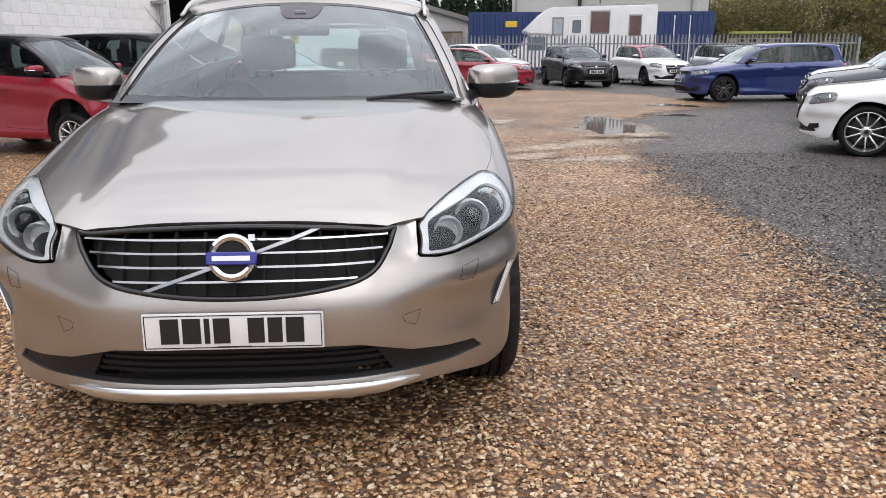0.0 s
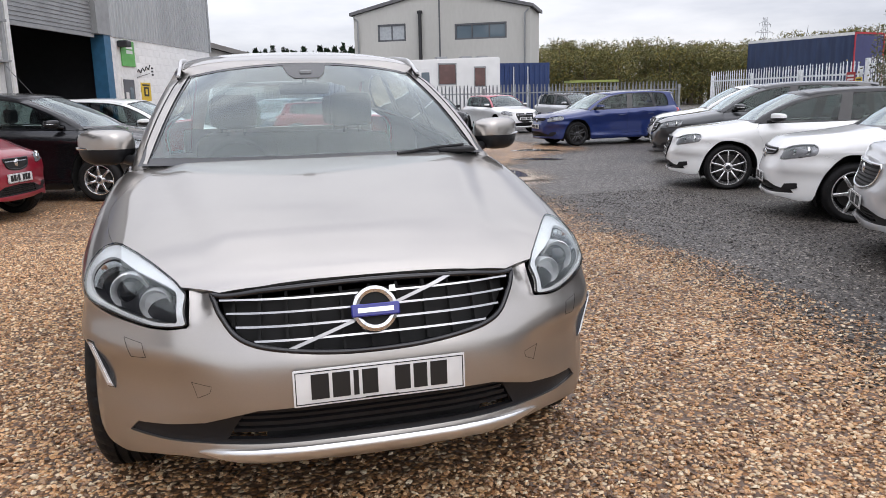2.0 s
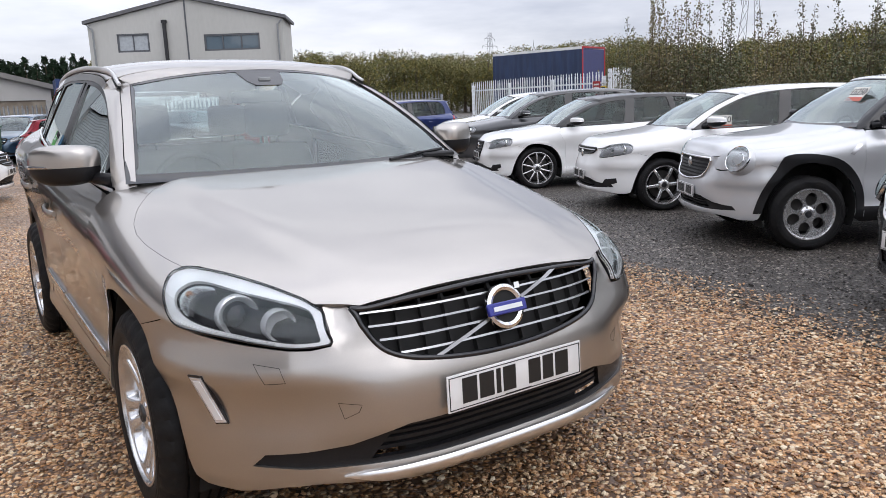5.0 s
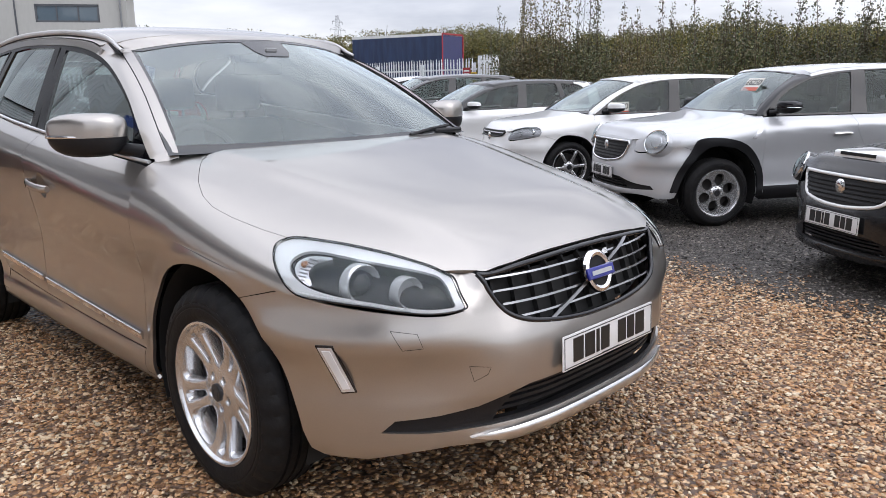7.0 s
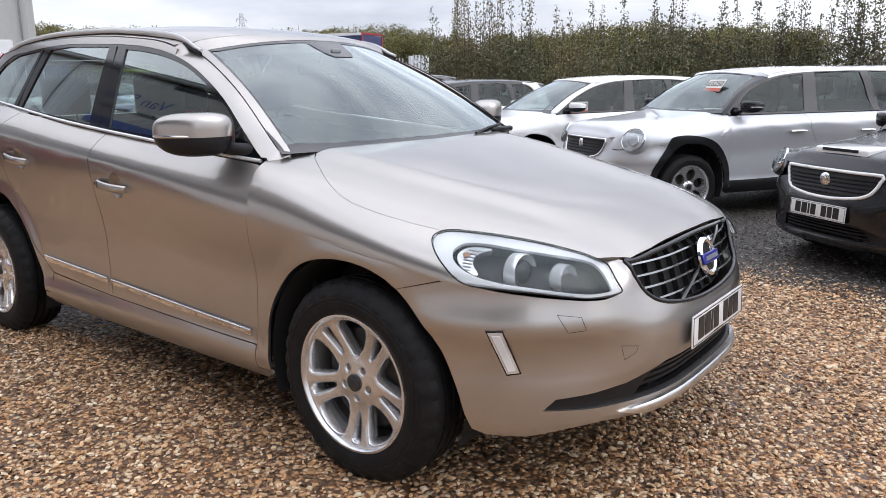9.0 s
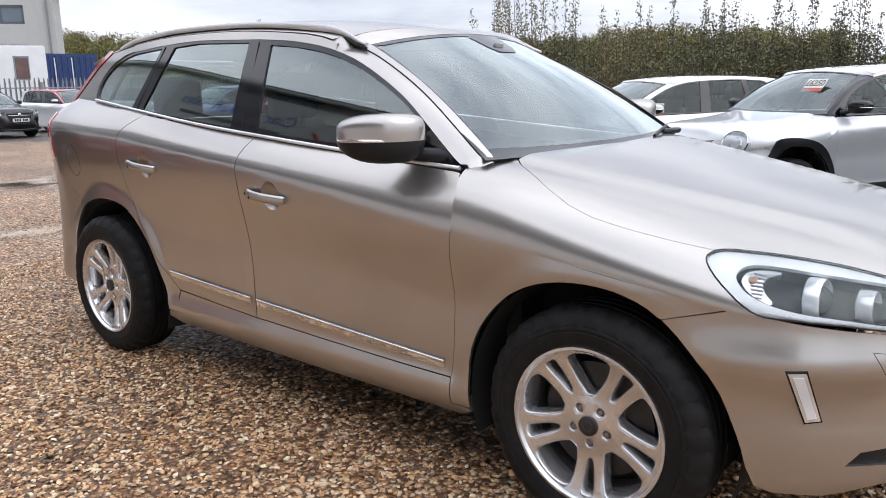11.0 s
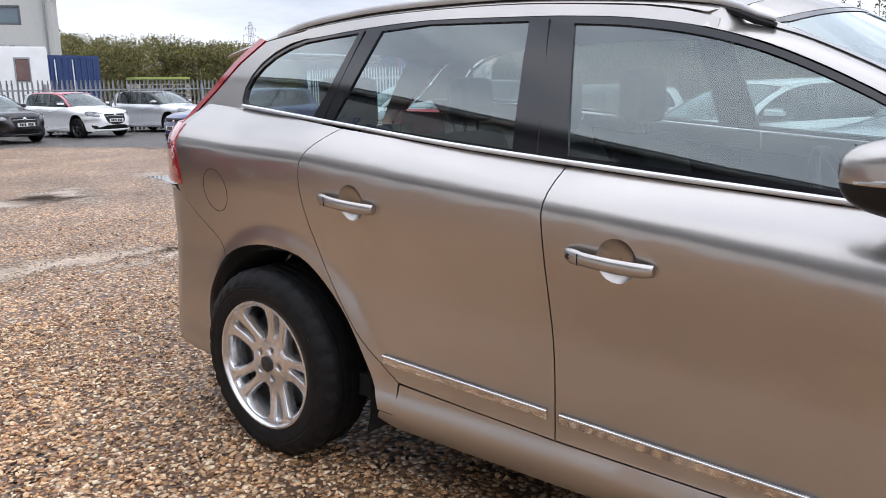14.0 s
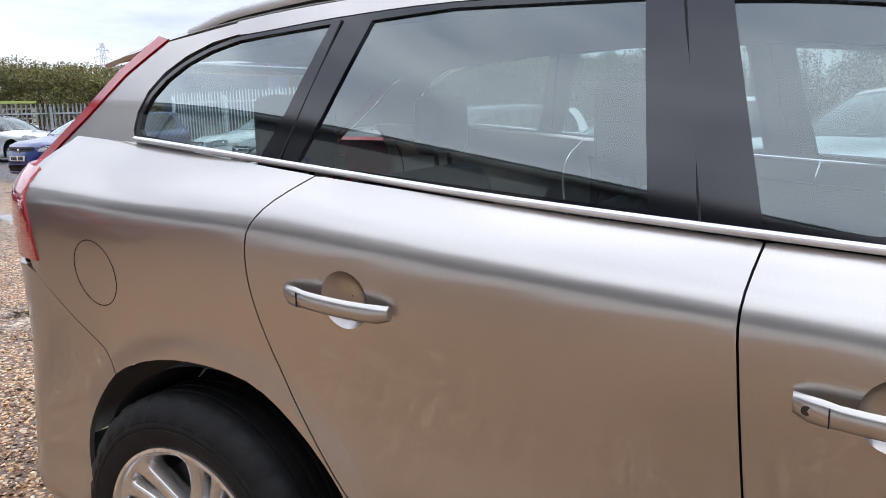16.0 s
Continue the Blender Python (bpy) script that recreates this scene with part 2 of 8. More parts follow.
# ---- the place's surfaces ----
GRAVEL = [(0.408, 0.22, 0.097), (0.54, 0.328, 0.166), (0.255, 0.122, 0.05), (0.591, 0.407, 0.24), (0.163, 0.083, 0.039), (0.438, 0.24, 0.104), (0.57, 0.445, 0.3), (0.306, 0.172, 0.088), (0.102, 0.057, 0.032), (0.468, 0.279, 0.139), (0.214, 0.113, 0.054)]
STONES = [(0.51, 0.279, 0.129), (0.734, 0.456, 0.24), (0.275, 0.137, 0.061), (0.795, 0.588, 0.37), (0.153, 0.081, 0.04), (0.57, 0.318, 0.148), (0.795, 0.667, 0.471), (0.347, 0.201, 0.109), (0.092, 0.054, 0.032), (0.612, 0.377, 0.194), (0.224, 0.117, 0.058), (0.672, 0.509, 0.323), (0.581, 0.411, 0.24), (0.428, 0.275, 0.152)]
CHIPS = [(0.041, 0.037, 0.033), (0.069, 0.062, 0.054), (0.028, 0.024, 0.023), (0.158, 0.14, 0.122), (0.052, 0.044, 0.039), (0.033, 0.029, 0.025), (0.306, 0.273, 0.235), (0.023, 0.021, 0.018), (0.056, 0.046, 0.038), (0.037, 0.033, 0.03)]


def pebbles(name, colors, scale, rough, bump, big=(0.75, 1.2), joint_shade=0.8):
    """Small stones lying close: a cell pattern gives each its colour and its rounded relief."""
    m = bpy.data.materials.new(name)
    MATS[name] = m
    m.use_nodes = True
    nt = m.node_tree
    L = nt.links.new
    b = nt.nodes["Principled BSDF"]
    tc = nt.nodes.new("ShaderNodeTexCoord")
    v = nt.nodes.new("ShaderNodeTexVoronoi")
    v.inputs["Scale"].default_value = scale
    L(tc.outputs["Object"], v.inputs["Vector"])
    sep = nt.nodes.new("ShaderNodeSeparateColor")
    L(v.outputs["Color"], sep.inputs[0])
    r = nt.nodes.new("ShaderNodeValToRGB")
    r.color_ramp.interpolation = "CONSTANT"
    el = r.color_ramp.elements
    for i, c in enumerate(colors):
        e = el[i] if i < 2 else el.new(i / len(colors))
        e.position, e.color = i / len(colors), (*c, 1)
    L(sep.outputs[0], r.inputs[0])
    n = nt.nodes.new("ShaderNodeTexNoise")
    n.inputs["Scale"].default_value, n.inputs["Detail"].default_value = 0.55, 6
    L(tc.outputs["Object"], n.inputs["Vector"])
    mr = nt.nodes.new("ShaderNodeMapRange")
    mr.inputs[1].default_value, mr.inputs[2].default_value = 0.35, 0.65
    mr.inputs[3].default_value, mr.inputs[4].default_value = big
    L(n.outputs[0], mr.inputs[0])
    mx = nt.nodes.new("ShaderNodeMixRGB")
    mx.blend_type = "MULTIPLY"
    mx.inputs[0].default_value = 1
    L(r.outputs[0], mx.inputs[1])
    L(mr.outputs[0], mx.inputs[2])
    # shade between the stones, put into the colour as dark gaps
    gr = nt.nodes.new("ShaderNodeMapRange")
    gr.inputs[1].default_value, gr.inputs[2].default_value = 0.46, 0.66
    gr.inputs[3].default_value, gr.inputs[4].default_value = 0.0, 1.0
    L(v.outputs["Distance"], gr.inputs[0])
    gap_shade = nt.nodes.new("ShaderNodeMixRGB")
    gap_shade.inputs[2].default_value = (*[c * joint_shade for c in colors[8]], 1)
    L(gr.outputs[0], gap_shade.inputs[0])
    L(mx.outputs[0], gap_shade.inputs[1])
    L(gap_shade.outputs[0], b.inputs["Base Color"])
    inv = nt.nodes.new("ShaderNodeMapRange")
    inv.inputs[1].default_value, inv.inputs[2].default_value = 0.0, 0.7
    inv.inputs[3].default_value, inv.inputs[4].default_value = 1.0, 0.0
    L(v.outputs["Distance"], inv.inputs[0])
    bp = nt.nodes.new("ShaderNodeBump")
    bp.inputs["Strength"].default_value, bp.inputs["Distance"].default_value = bump, 0.6 / scale
    L(inv.outputs[0], bp.inputs["Height"])
    L(bp.outputs[0], b.inputs["Normal"])
    rr = nt.nodes.new("ShaderNodeMapRange")
    rr.inputs[3].default_value, rr.inputs[4].default_value = rough - 0.18, rough + 0.15
    L(sep.outputs[1], rr.inputs[0])
    L(rr.outputs[0], b.inputs["Roughness"])
    return m


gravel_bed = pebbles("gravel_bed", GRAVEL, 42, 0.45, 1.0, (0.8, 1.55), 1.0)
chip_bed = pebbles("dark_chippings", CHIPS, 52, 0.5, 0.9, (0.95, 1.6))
gravel_stone = islands("gravel_stone", STONES, 0.34, 0.25, 120, 0.55)


def fading(m, scale, low, stone, soft):
    """Lets a thin layer break up stone by stone towards its border, by the sheet's edge attribute."""
    nt = m.node_tree
    L = nt.links.new
    out, bsdf = nt.nodes["Material Output"], nt.nodes["Principled BSDF"]
    at = nt.nodes.new("ShaderNodeAttribute")
    at.attribute_name = "edge"
    tc = nt.nodes.new("ShaderNodeTexCoord")
    n = nt.nodes.new("ShaderNodeTexNoise")
    n.inputs["Scale"].default_value, n.inputs["Detail"].default_value = 2.2, 6
    L(tc.outputs["Object"], n.inputs["Vector"])
    v = nt.nodes.new("ShaderNodeTexVoronoi")
    v.inputs["Scale"].default_value = scale
    L(tc.outputs["Object"], v.inputs["Vector"])
    sp = nt.nodes.new("ShaderNodeSeparateColor")
    L(v.outputs["Color"], sp.inputs[0])

    def math2(op, a, b):
        k = nt.nodes.new("ShaderNodeMath")
        k.operation = op
        for i, q in enumerate((a, b)):
            if isinstance(q, float):
                k.inputs[i].default_value = q
            else:
                L(q, k.inputs[i])
        return k.outputs[0]
    t = math2("ADD", at.outputs["Fac"], math2("MULTIPLY", math2("SUBTRACT", n.outputs[0], 0.5), low))
    t = math2("ADD", t, math2("MULTIPLY", math2("SUBTRACT", sp.outputs[2], 0.5), stone))
    mr = nt.nodes.new("ShaderNodeMapRange")
    mr.inputs[1].default_value, mr.inputs[2].default_value = 0.5 - soft, 0.5 + soft
    L(t, mr.inputs[0])
    tr = nt.nodes.new("ShaderNodeBsdfTransparent")
    mx = nt.nodes.new("ShaderNodeMixShader")
    L(mr.outputs[0], mx.inputs[0])
    L(tr.outputs[0], mx.inputs[1])
    L(bsdf.outputs[0], mx.inputs[2])
    L(mx.outputs[0], out.inputs[0])
    return m


fading(gravel_bed, 48.0, 1.1, 0.9, 0.04)
chip_stone = islands("dark_chip", CHIPS + [(0.2, 0.19, 0.17)], 0.45, 0.25, 120, 0.5)
puddle_water = mat("puddle_water", (0.10, 0.085, 0.07), 0.03, color2=(0.16, 0.14, 0.11), scale=3, bump=0.03, bscale=14, spec=0.6)
wet_mud = mat("wet_pale_mud", (0.44, 0.34, 0.245), 0.34, color2=(0.30, 0.21, 0.13), scale=4, mix=(0.42, 0.58), fine=0.35, fscale=45, bump=0.6, bscale=40)
fading(puddle_water, 30.0, 0.8, 0.25, 0.05)
fading(wet_mud, 40.0, 1.3, 0.8, 0.25)
clad_dark = mat("dark_cladding", (0.035, 0.04, 0.05), 0.5, 0.2, color2=(0.045, 0.05, 0.06), scale=0.8)
board_grey = mat("board_grey", (0.30, 0.30, 0.29), 0.5)
white_block = mat("white_painted_block", (0.82, 0.82, 0.81), 0.6, color2=(0.74, 0.74, 0.725), scale=1.4, fine=0.05, fscale=18, bump=0.25, bscale=70, rand=0.03)
mortar = mat("white_painted_joint", (0.74, 0.74, 0.73), 0.8, bump=0.3, fine=0.05)
clad_grey = mat("grey_cladding", (0.40, 0.415, 0.425), 0.42, 0.25, color2=(0.345, 0.36, 0.37), scale=0.8, fine=0.04, fscale=9, stretch=(1, 1, 0.15))
shutter_grey = mat("shutter_steel", (0.33, 0.34, 0.345), 0.45, 0.4, color2=(0.27, 0.28, 0.285), scale=2, fine=0.05)
# near-black colour that stands for the lack of light in the bay
bay_shade = mat("bay_shade_black", (0.035, 0.037, 0.042), 0.8, fine=0.1)
blue_paint = mat("blue_paint", (0.035, 0.13, 0.24), 0.4, color2=(0.03, 0.11, 0.2), fine=0.06)
pipe_grey = mat("grey_plastic", (0.27, 0.28, 0.285), 0.45)
render_grey = mat("grey_render", (0.505, 0.50, 0.47), 0.85, color2=(0.455, 0.45, 0.42), scale=0.25, fine=0.03, fscale=6, stretch=(1, 1, 0.3))
frame_grey = mat("grey_frame", (0.10, 0.105, 0.115), 0.4)
roof_dark = mat("dark_roof", (0.13, 0.13, 0.135), 0.6, fine=0.05)
black_steel = mat("black_steel", (0.02, 0.02, 0.022), 0.45)
galv = mat("galvanised_steel", (0.30, 0.315, 0.325), 0.5, 0.45, color2=(0.22, 0.23, 0.24), scale=9, rand=0.16, fine=0.08)
galv_pale = mat("pale_galvanised_steel", (0.82, 0.84, 0.85), 0.5, 0.1, color2=(0.66, 0.68, 0.69), scale=9, rand=0.12, fine=0.08)
cont_blue = mat("container_blue", (0.012, 0.033, 0.12), 0.45, color2=(0.018, 0.043, 0.14), scale=2, fine=0.08, fscale=12)
white_gel = mat("white_gelcoat", (0.80, 0.80, 0.79), 0.25, color2=(0.74, 0.74, 0.73), scale=1.5, coat=0.3)
sheet_blue = mat("blue_curtain", (0.012, 0.025, 0.068), 0.45, color2=(0.02, 0.04, 0.10), scale=3, stretch=(1, 1, 0.2), bump=0.4, bscale=3, dist=0.06)
trailer_navy = mat("navy_panel", (0.03, 0.035, 0.13), 0.35)
red_trim = mat("red_trim", (0.45, 0.02, 0.03), 0.4)
grey_shed = mat("grey_shed", (0.44, 0.43, 0.41), 0.7, color2=(0.37, 0.36, 0.34), scale=0.5, fine=0.04)
bin_green = mat("green_bin_plastic", (0.035, 0.085, 0.06), 0.42, color2=(0.03, 0.07, 0.05), fine=0.06)
bark = mat("bark", (0.10, 0.075, 0.05), 0.9, color2=(0.06, 0.045, 0.03), scale=12, bump=0.6, bscale=30)
wood_leaf = islands("autumn_leaf", [(0.172, 0.168, 0.061), (0.138, 0.146, 0.055), (0.224, 0.192, 0.061), (0.121, 0.13, 0.053), (0.19, 0.156, 0.066), (0.293, 0.246, 0.061), (0.161, 0.138, 0.066), (0.115, 0.122, 0.055)], 0.7, 0, 20, 0.2, (0.6, 1.6), 0.22)
hedge_leaf = islands("hedge_leaf", [(0.098, 0.108, 0.046), (0.078, 0.085, 0.040), (0.130, 0.125, 0.056), (0.062, 0.072, 0.034), (0.160, 0.140, 0.066), (0.100, 0.096, 0.048), (0.130, 0.108, 0.056), (0.085, 0.102, 0.046)], 0.5, 0, 20, 0.4, (0.5, 1.55), 2.2)
russet_leaf = islands("russet_leaf", [(0.155, 0.120, 0.055), (0.125, 0.100, 0.048), (0.185, 0.145, 0.062), (0.105, 0.092, 0.044), (0.145, 0.135, 0.055), (0.098, 0.098, 0.046)], 0.5, 0, 20, 0.4, (0.5, 1.55), 2.2)
conifer_leaf = islands("conifer_leaf", [(0.014, 0.03, 0.014), (0.02, 0.04, 0.018), (0.012, 0.024, 0.012)], 0.8, 0, 20, 0.2)
pylon_steel = mat("pylon_steel", (0.30, 0.31, 0.33), 0.6, 0.3)
sign_green = mat("sign_green", (0.12, 0.42, 0.10), 0.4)
sign_white = mat("sign_white", (0.72, 0.72, 0.70), 0.4)
sign_yellow = mat("sign_yellow", (0.72, 0.5, 0.04), 0.45)
sign_black = mat("sign_black", (0.02, 0.02, 0.02), 0.5)
sign_red = mat("sign_red", (0.35, 0.02, 0.02), 0.5)
sign_blue = mat("sign_blue", (0.02, 0.05, 0.22), 0.5)
pallet_wood = mat("pallet_wood", (0.42, 0.36, 0.25), 0.8, color2=(0.32, 0.26, 0.17), scale=8, rand=0.15)
lime_sheet = mat("lime_sheet", (0.30, 0.35, 0.09), 0.5)


def clear_glass(name, tint, rough=0.0, film_lo=0.03, film_hi=0.08, gain=2.4):
    m = bpy.data.materials.new(name)
    MATS[name] = m
    m.use_nodes = True
    nt = m.node_tree
    nt.nodes.clear()
    out = nt.nodes.new("ShaderNodeOutputMaterial")
    mix = nt.nodes.new("ShaderNodeMixShader")
    fr = nt.nodes.new("ShaderNodeFresnel")
    fr.inputs[0].default_value = 1.52
    t = nt.nodes.new("ShaderNodeBsdfTransparent")
    t.inputs[0].default_value = (*tint, 1)
    g = nt.nodes.new("ShaderNodeBsdfGlossy")
    g.inputs["Roughness"].default_value = rough
    g.inputs["Color"].default_value = (0.84, 0.92, 0.92, 1)
    boost = nt.nodes.new("ShaderNodeMath")
    boost.operation = "MULTIPLY"
    boost.inputs[1].default_value = gain
    boost.use_clamp = True
    nt.links.new(fr.outputs[0], boost.inputs[0])
    nt.links.new(boost.outputs[0], mix.inputs[0])
    nt.links.new(t.outputs[0], mix.inputs[1])
    nt.links.new(g.outputs[0], mix.inputs[2])
    # pale film: dirt on the glass, plus milky sky reflection put into colour
    film = nt.nodes.new("ShaderNodeBsdfDiffuse")
    film.inputs[0].default_value = (0.75, 0.77, 0.78, 1)
    film_haze = nt.nodes.new("ShaderNodeMixShader")
    n = nt.nodes.new("ShaderNodeTexNoise")
    n.inputs["Scale"].default_value = 3.0
    mr = nt.nodes.new("ShaderNodeMapRange")
    mr.inputs[1].default_value, mr.inputs[2].default_value = 0.3, 0.7
    mr.inputs[3].default_value, mr.inputs[4].default_value = film_lo, film_hi
    nt.links.new(n.outputs[0], mr.inputs[0])
    nt.links.new(mr.outputs[0], film_haze.inputs[0])
    nt.links.new(mix.outputs[0], film_haze.inputs[1])
    nt.links.new(film.outputs[0], film_haze.inputs[2])
    nt.links.new(film_haze.outputs[0], out.inputs[0])
    return m


car_glass = clear_glass("car_glass", (0.74, 0.85, 0.84), 0.0, 0.012, 0.035, 2.2)
side_glass = clear_glass("side_glass", (0.60, 0.70, 0.69), 0.0, 0.0, 0.01, 3.3)
dark_glass = clear_glass("tinted_glass", (0.34, 0.41, 0.40), 0.0, 0.0, 0.006, 0.8)
parked_glass = clear_glass("parked_windscreen", (0.6, 0.66, 0.64), 0.0, 0.0, 0.03, 1.8)
lens_glass = clear_glass("lamp_lens", (0.97, 0.975, 0.98), 0.0, 0.0, 0.006, 1.0)
pane_dark = mat("window_pane", (0.10, 0.14, 0.17), 0.06, spec=0.8, color2=(0.13, 0.17, 0.2), scale=0.7)
pane_pale = mat("window_blind", (0.42, 0.45, 0.47), 0.25, spec=0.6)

# ---- ground ----
EDGE = [(-30, -30), (1.9, -30), (2.2, -6), (2.35, -2.5), (2.42, -0.4), (2.46, 0.05), (2.72, 0.9), (3.0, 2.3), (3.1, 3.2), (3.07, 4.5), (3.4, 7.0), (3.75, 9.6), (4.5, 12.0), (6.3, 14.2), (8.1, 15.6),
        (8.3, 18.0), (7.6, 20.6), (6.3, 22.6), (2.5, 23.3), (-3.5, 24.2), (-6.0, 24.6), (-30, 10)]
tagged(obj("ground", [(-400, -400, 0), (400, -400, 0), (400, 400, 0), (-400, 400, 0)], [(0, 1, 2, 3)], chip_bed), "dark wet asphalt chippings of the car yard", "ground", kind="structure")


def thinning(name, poly, z, material, label, cat, step, reach):
    """A layer that thins out towards its border over the given reach."""
    loop = resample(poly, step)
    P, T, _ = cut(loop, [], step)
    d = np.empty(len(P))
    fine = resample(poly, 0.1)
    for i in range(0, len(P), 2000):
        d[i:i + 2000] = np.sqrt(((P[i:i + 2000, None] - fine[None]) ** 2).sum(2).min(1))
    F = []
    for t in T:
        a, b, c = P[t[0]], P[t[1]], P[t[2]]
        up = (b[0] - a[0]) * (c[1] - a[1]) - (b[1] - a[1]) * (c[0] - a[0]) > 0
        F.append(tuple(int(i) for i in (t if up else t[::-1])))
    ob = obj(name, np.column_stack([P, np.full(len(P), z)]), F, material)
    at = ob.data.attributes.new("edge", "FLOAT", "POINT")
    at.data.foreach_set("value", np.clip(d / reach, 0, 1).astype(np.float32))
    return tagged(ob, label, cat, kind="structure")


thinning("gravel_area", inset(EDGE, -0.42), 0.006, gravel_bed, "wet golden pea gravel spread over the yard", "gravel", 0.42, 0.84)


def puddle(cx, cy, rx, ry, turn, seed, mud=True):
    rng = random.Random(seed)
    n = 72
    ph = [rng.uniform(0, 6.28) for _ in range(5)]
    c, s = math.cos(turn), math.sin(turn)
    rings = []
    for k in (1.12, 1.7):
        ring = []
        for i in range(n):
            a = i * math.tau / n
            f = k * (1 + 0.16 * math.sin(2 * a + ph[0]) + 0.12 * math.sin(3 * a + ph[1]) + 0.09 * math.sin(5 * a + ph[2]) + 0.06 * math.sin(9 * a + ph[3]))
            x, y = rx * f * math.cos(a), ry * f * math.sin(a)
            ring.append((cx + x * c - y * s, cy + x * s + y * c))
        rings.append(ring)
    r = min(rx, ry)
    if mud:
        thinning("wet_mud_patch", rings[1], 0.010, wet_mud, "damp compacted mud in the gravel", "mud", r * 0.3, r * 1.1)
    if mud < 2:
        thinning("puddle", rings[0], 0.014, puddle_water, "shallow muddy puddle reflecting the sky", "puddle", r * 0.25, r * 0.5)


for i, (cx, cy, rx, ry, tn, md) in enumerate([(4.1, 11.2, 0.62, 1.45, -0.25, 1), (6.95, 15.9, 0.62, 0.5, -0.3, 0), (5.95, 13.3, 0.5, 0.24, -0.3, 0), (2.85, 7.05, 0.45, 0.3, 0.15, 2), (1.6, 7.3, 0.7, 0.3, 0.1, 2),
                                              (2.2, 11.85, 0.45, 0.6, 0.1, 2), (0.3, 7.6, 0.6, 0.25, 0.0, 2), (1.0, 11.7, 0.9, 0.35, 0.2, 2), (3.1, 8.6, 0.9, 0.4, 0.5, 2)]):
    puddle(cx, cy, rx, ry, tn, 10 + i, md)


# ---- trade unit with white block wall and grey cladding ----
def unit_matrix():
    a = radians(18)
    X, Y = Vector((-math.sin(a), -math.cos(a), 0)), Vector((math.cos(a), -math.sin(a), 0))
    m = Matrix.Identity(4)
    m.col[0][:3], m.col[1][:3], m.col[3][:3] = X, Y, (-1.1, 29.0, 0)
    return m


def corrugated(name, x0, x1, z0, z1, y, pitch, depth, material, parent, vertical=True, label=""):
    """Ribbed sheet in the plane y, ribs upright or level."""
    prof = []
    a, b = (x0, x1) if vertical else (z0, z1)
    k = a
    while k < b - 1e-6:
        for f, d in ((0, 0), (0.34, 0), (0.45, depth), (0.86, depth), (0.97, 0)):
            if k + f * pitch < b:
                prof.append((k + f * pitch, d))
        k += pitch
    prof.append((b, 0))
    v, f = [], []
    for s, d in prof:
        if vertical:
            v += [(s, y + d, z0), (s, y + d, z1)]
        else:
            v += [(x0, y + d, s), (x1, y + d, s)]
    for i in range(len(prof) - 1):
        f.append((2 * i, 2 * i + 2, 2 * i + 3, 2 * i + 1))
    return obj(name, v, f, material, parent, label)


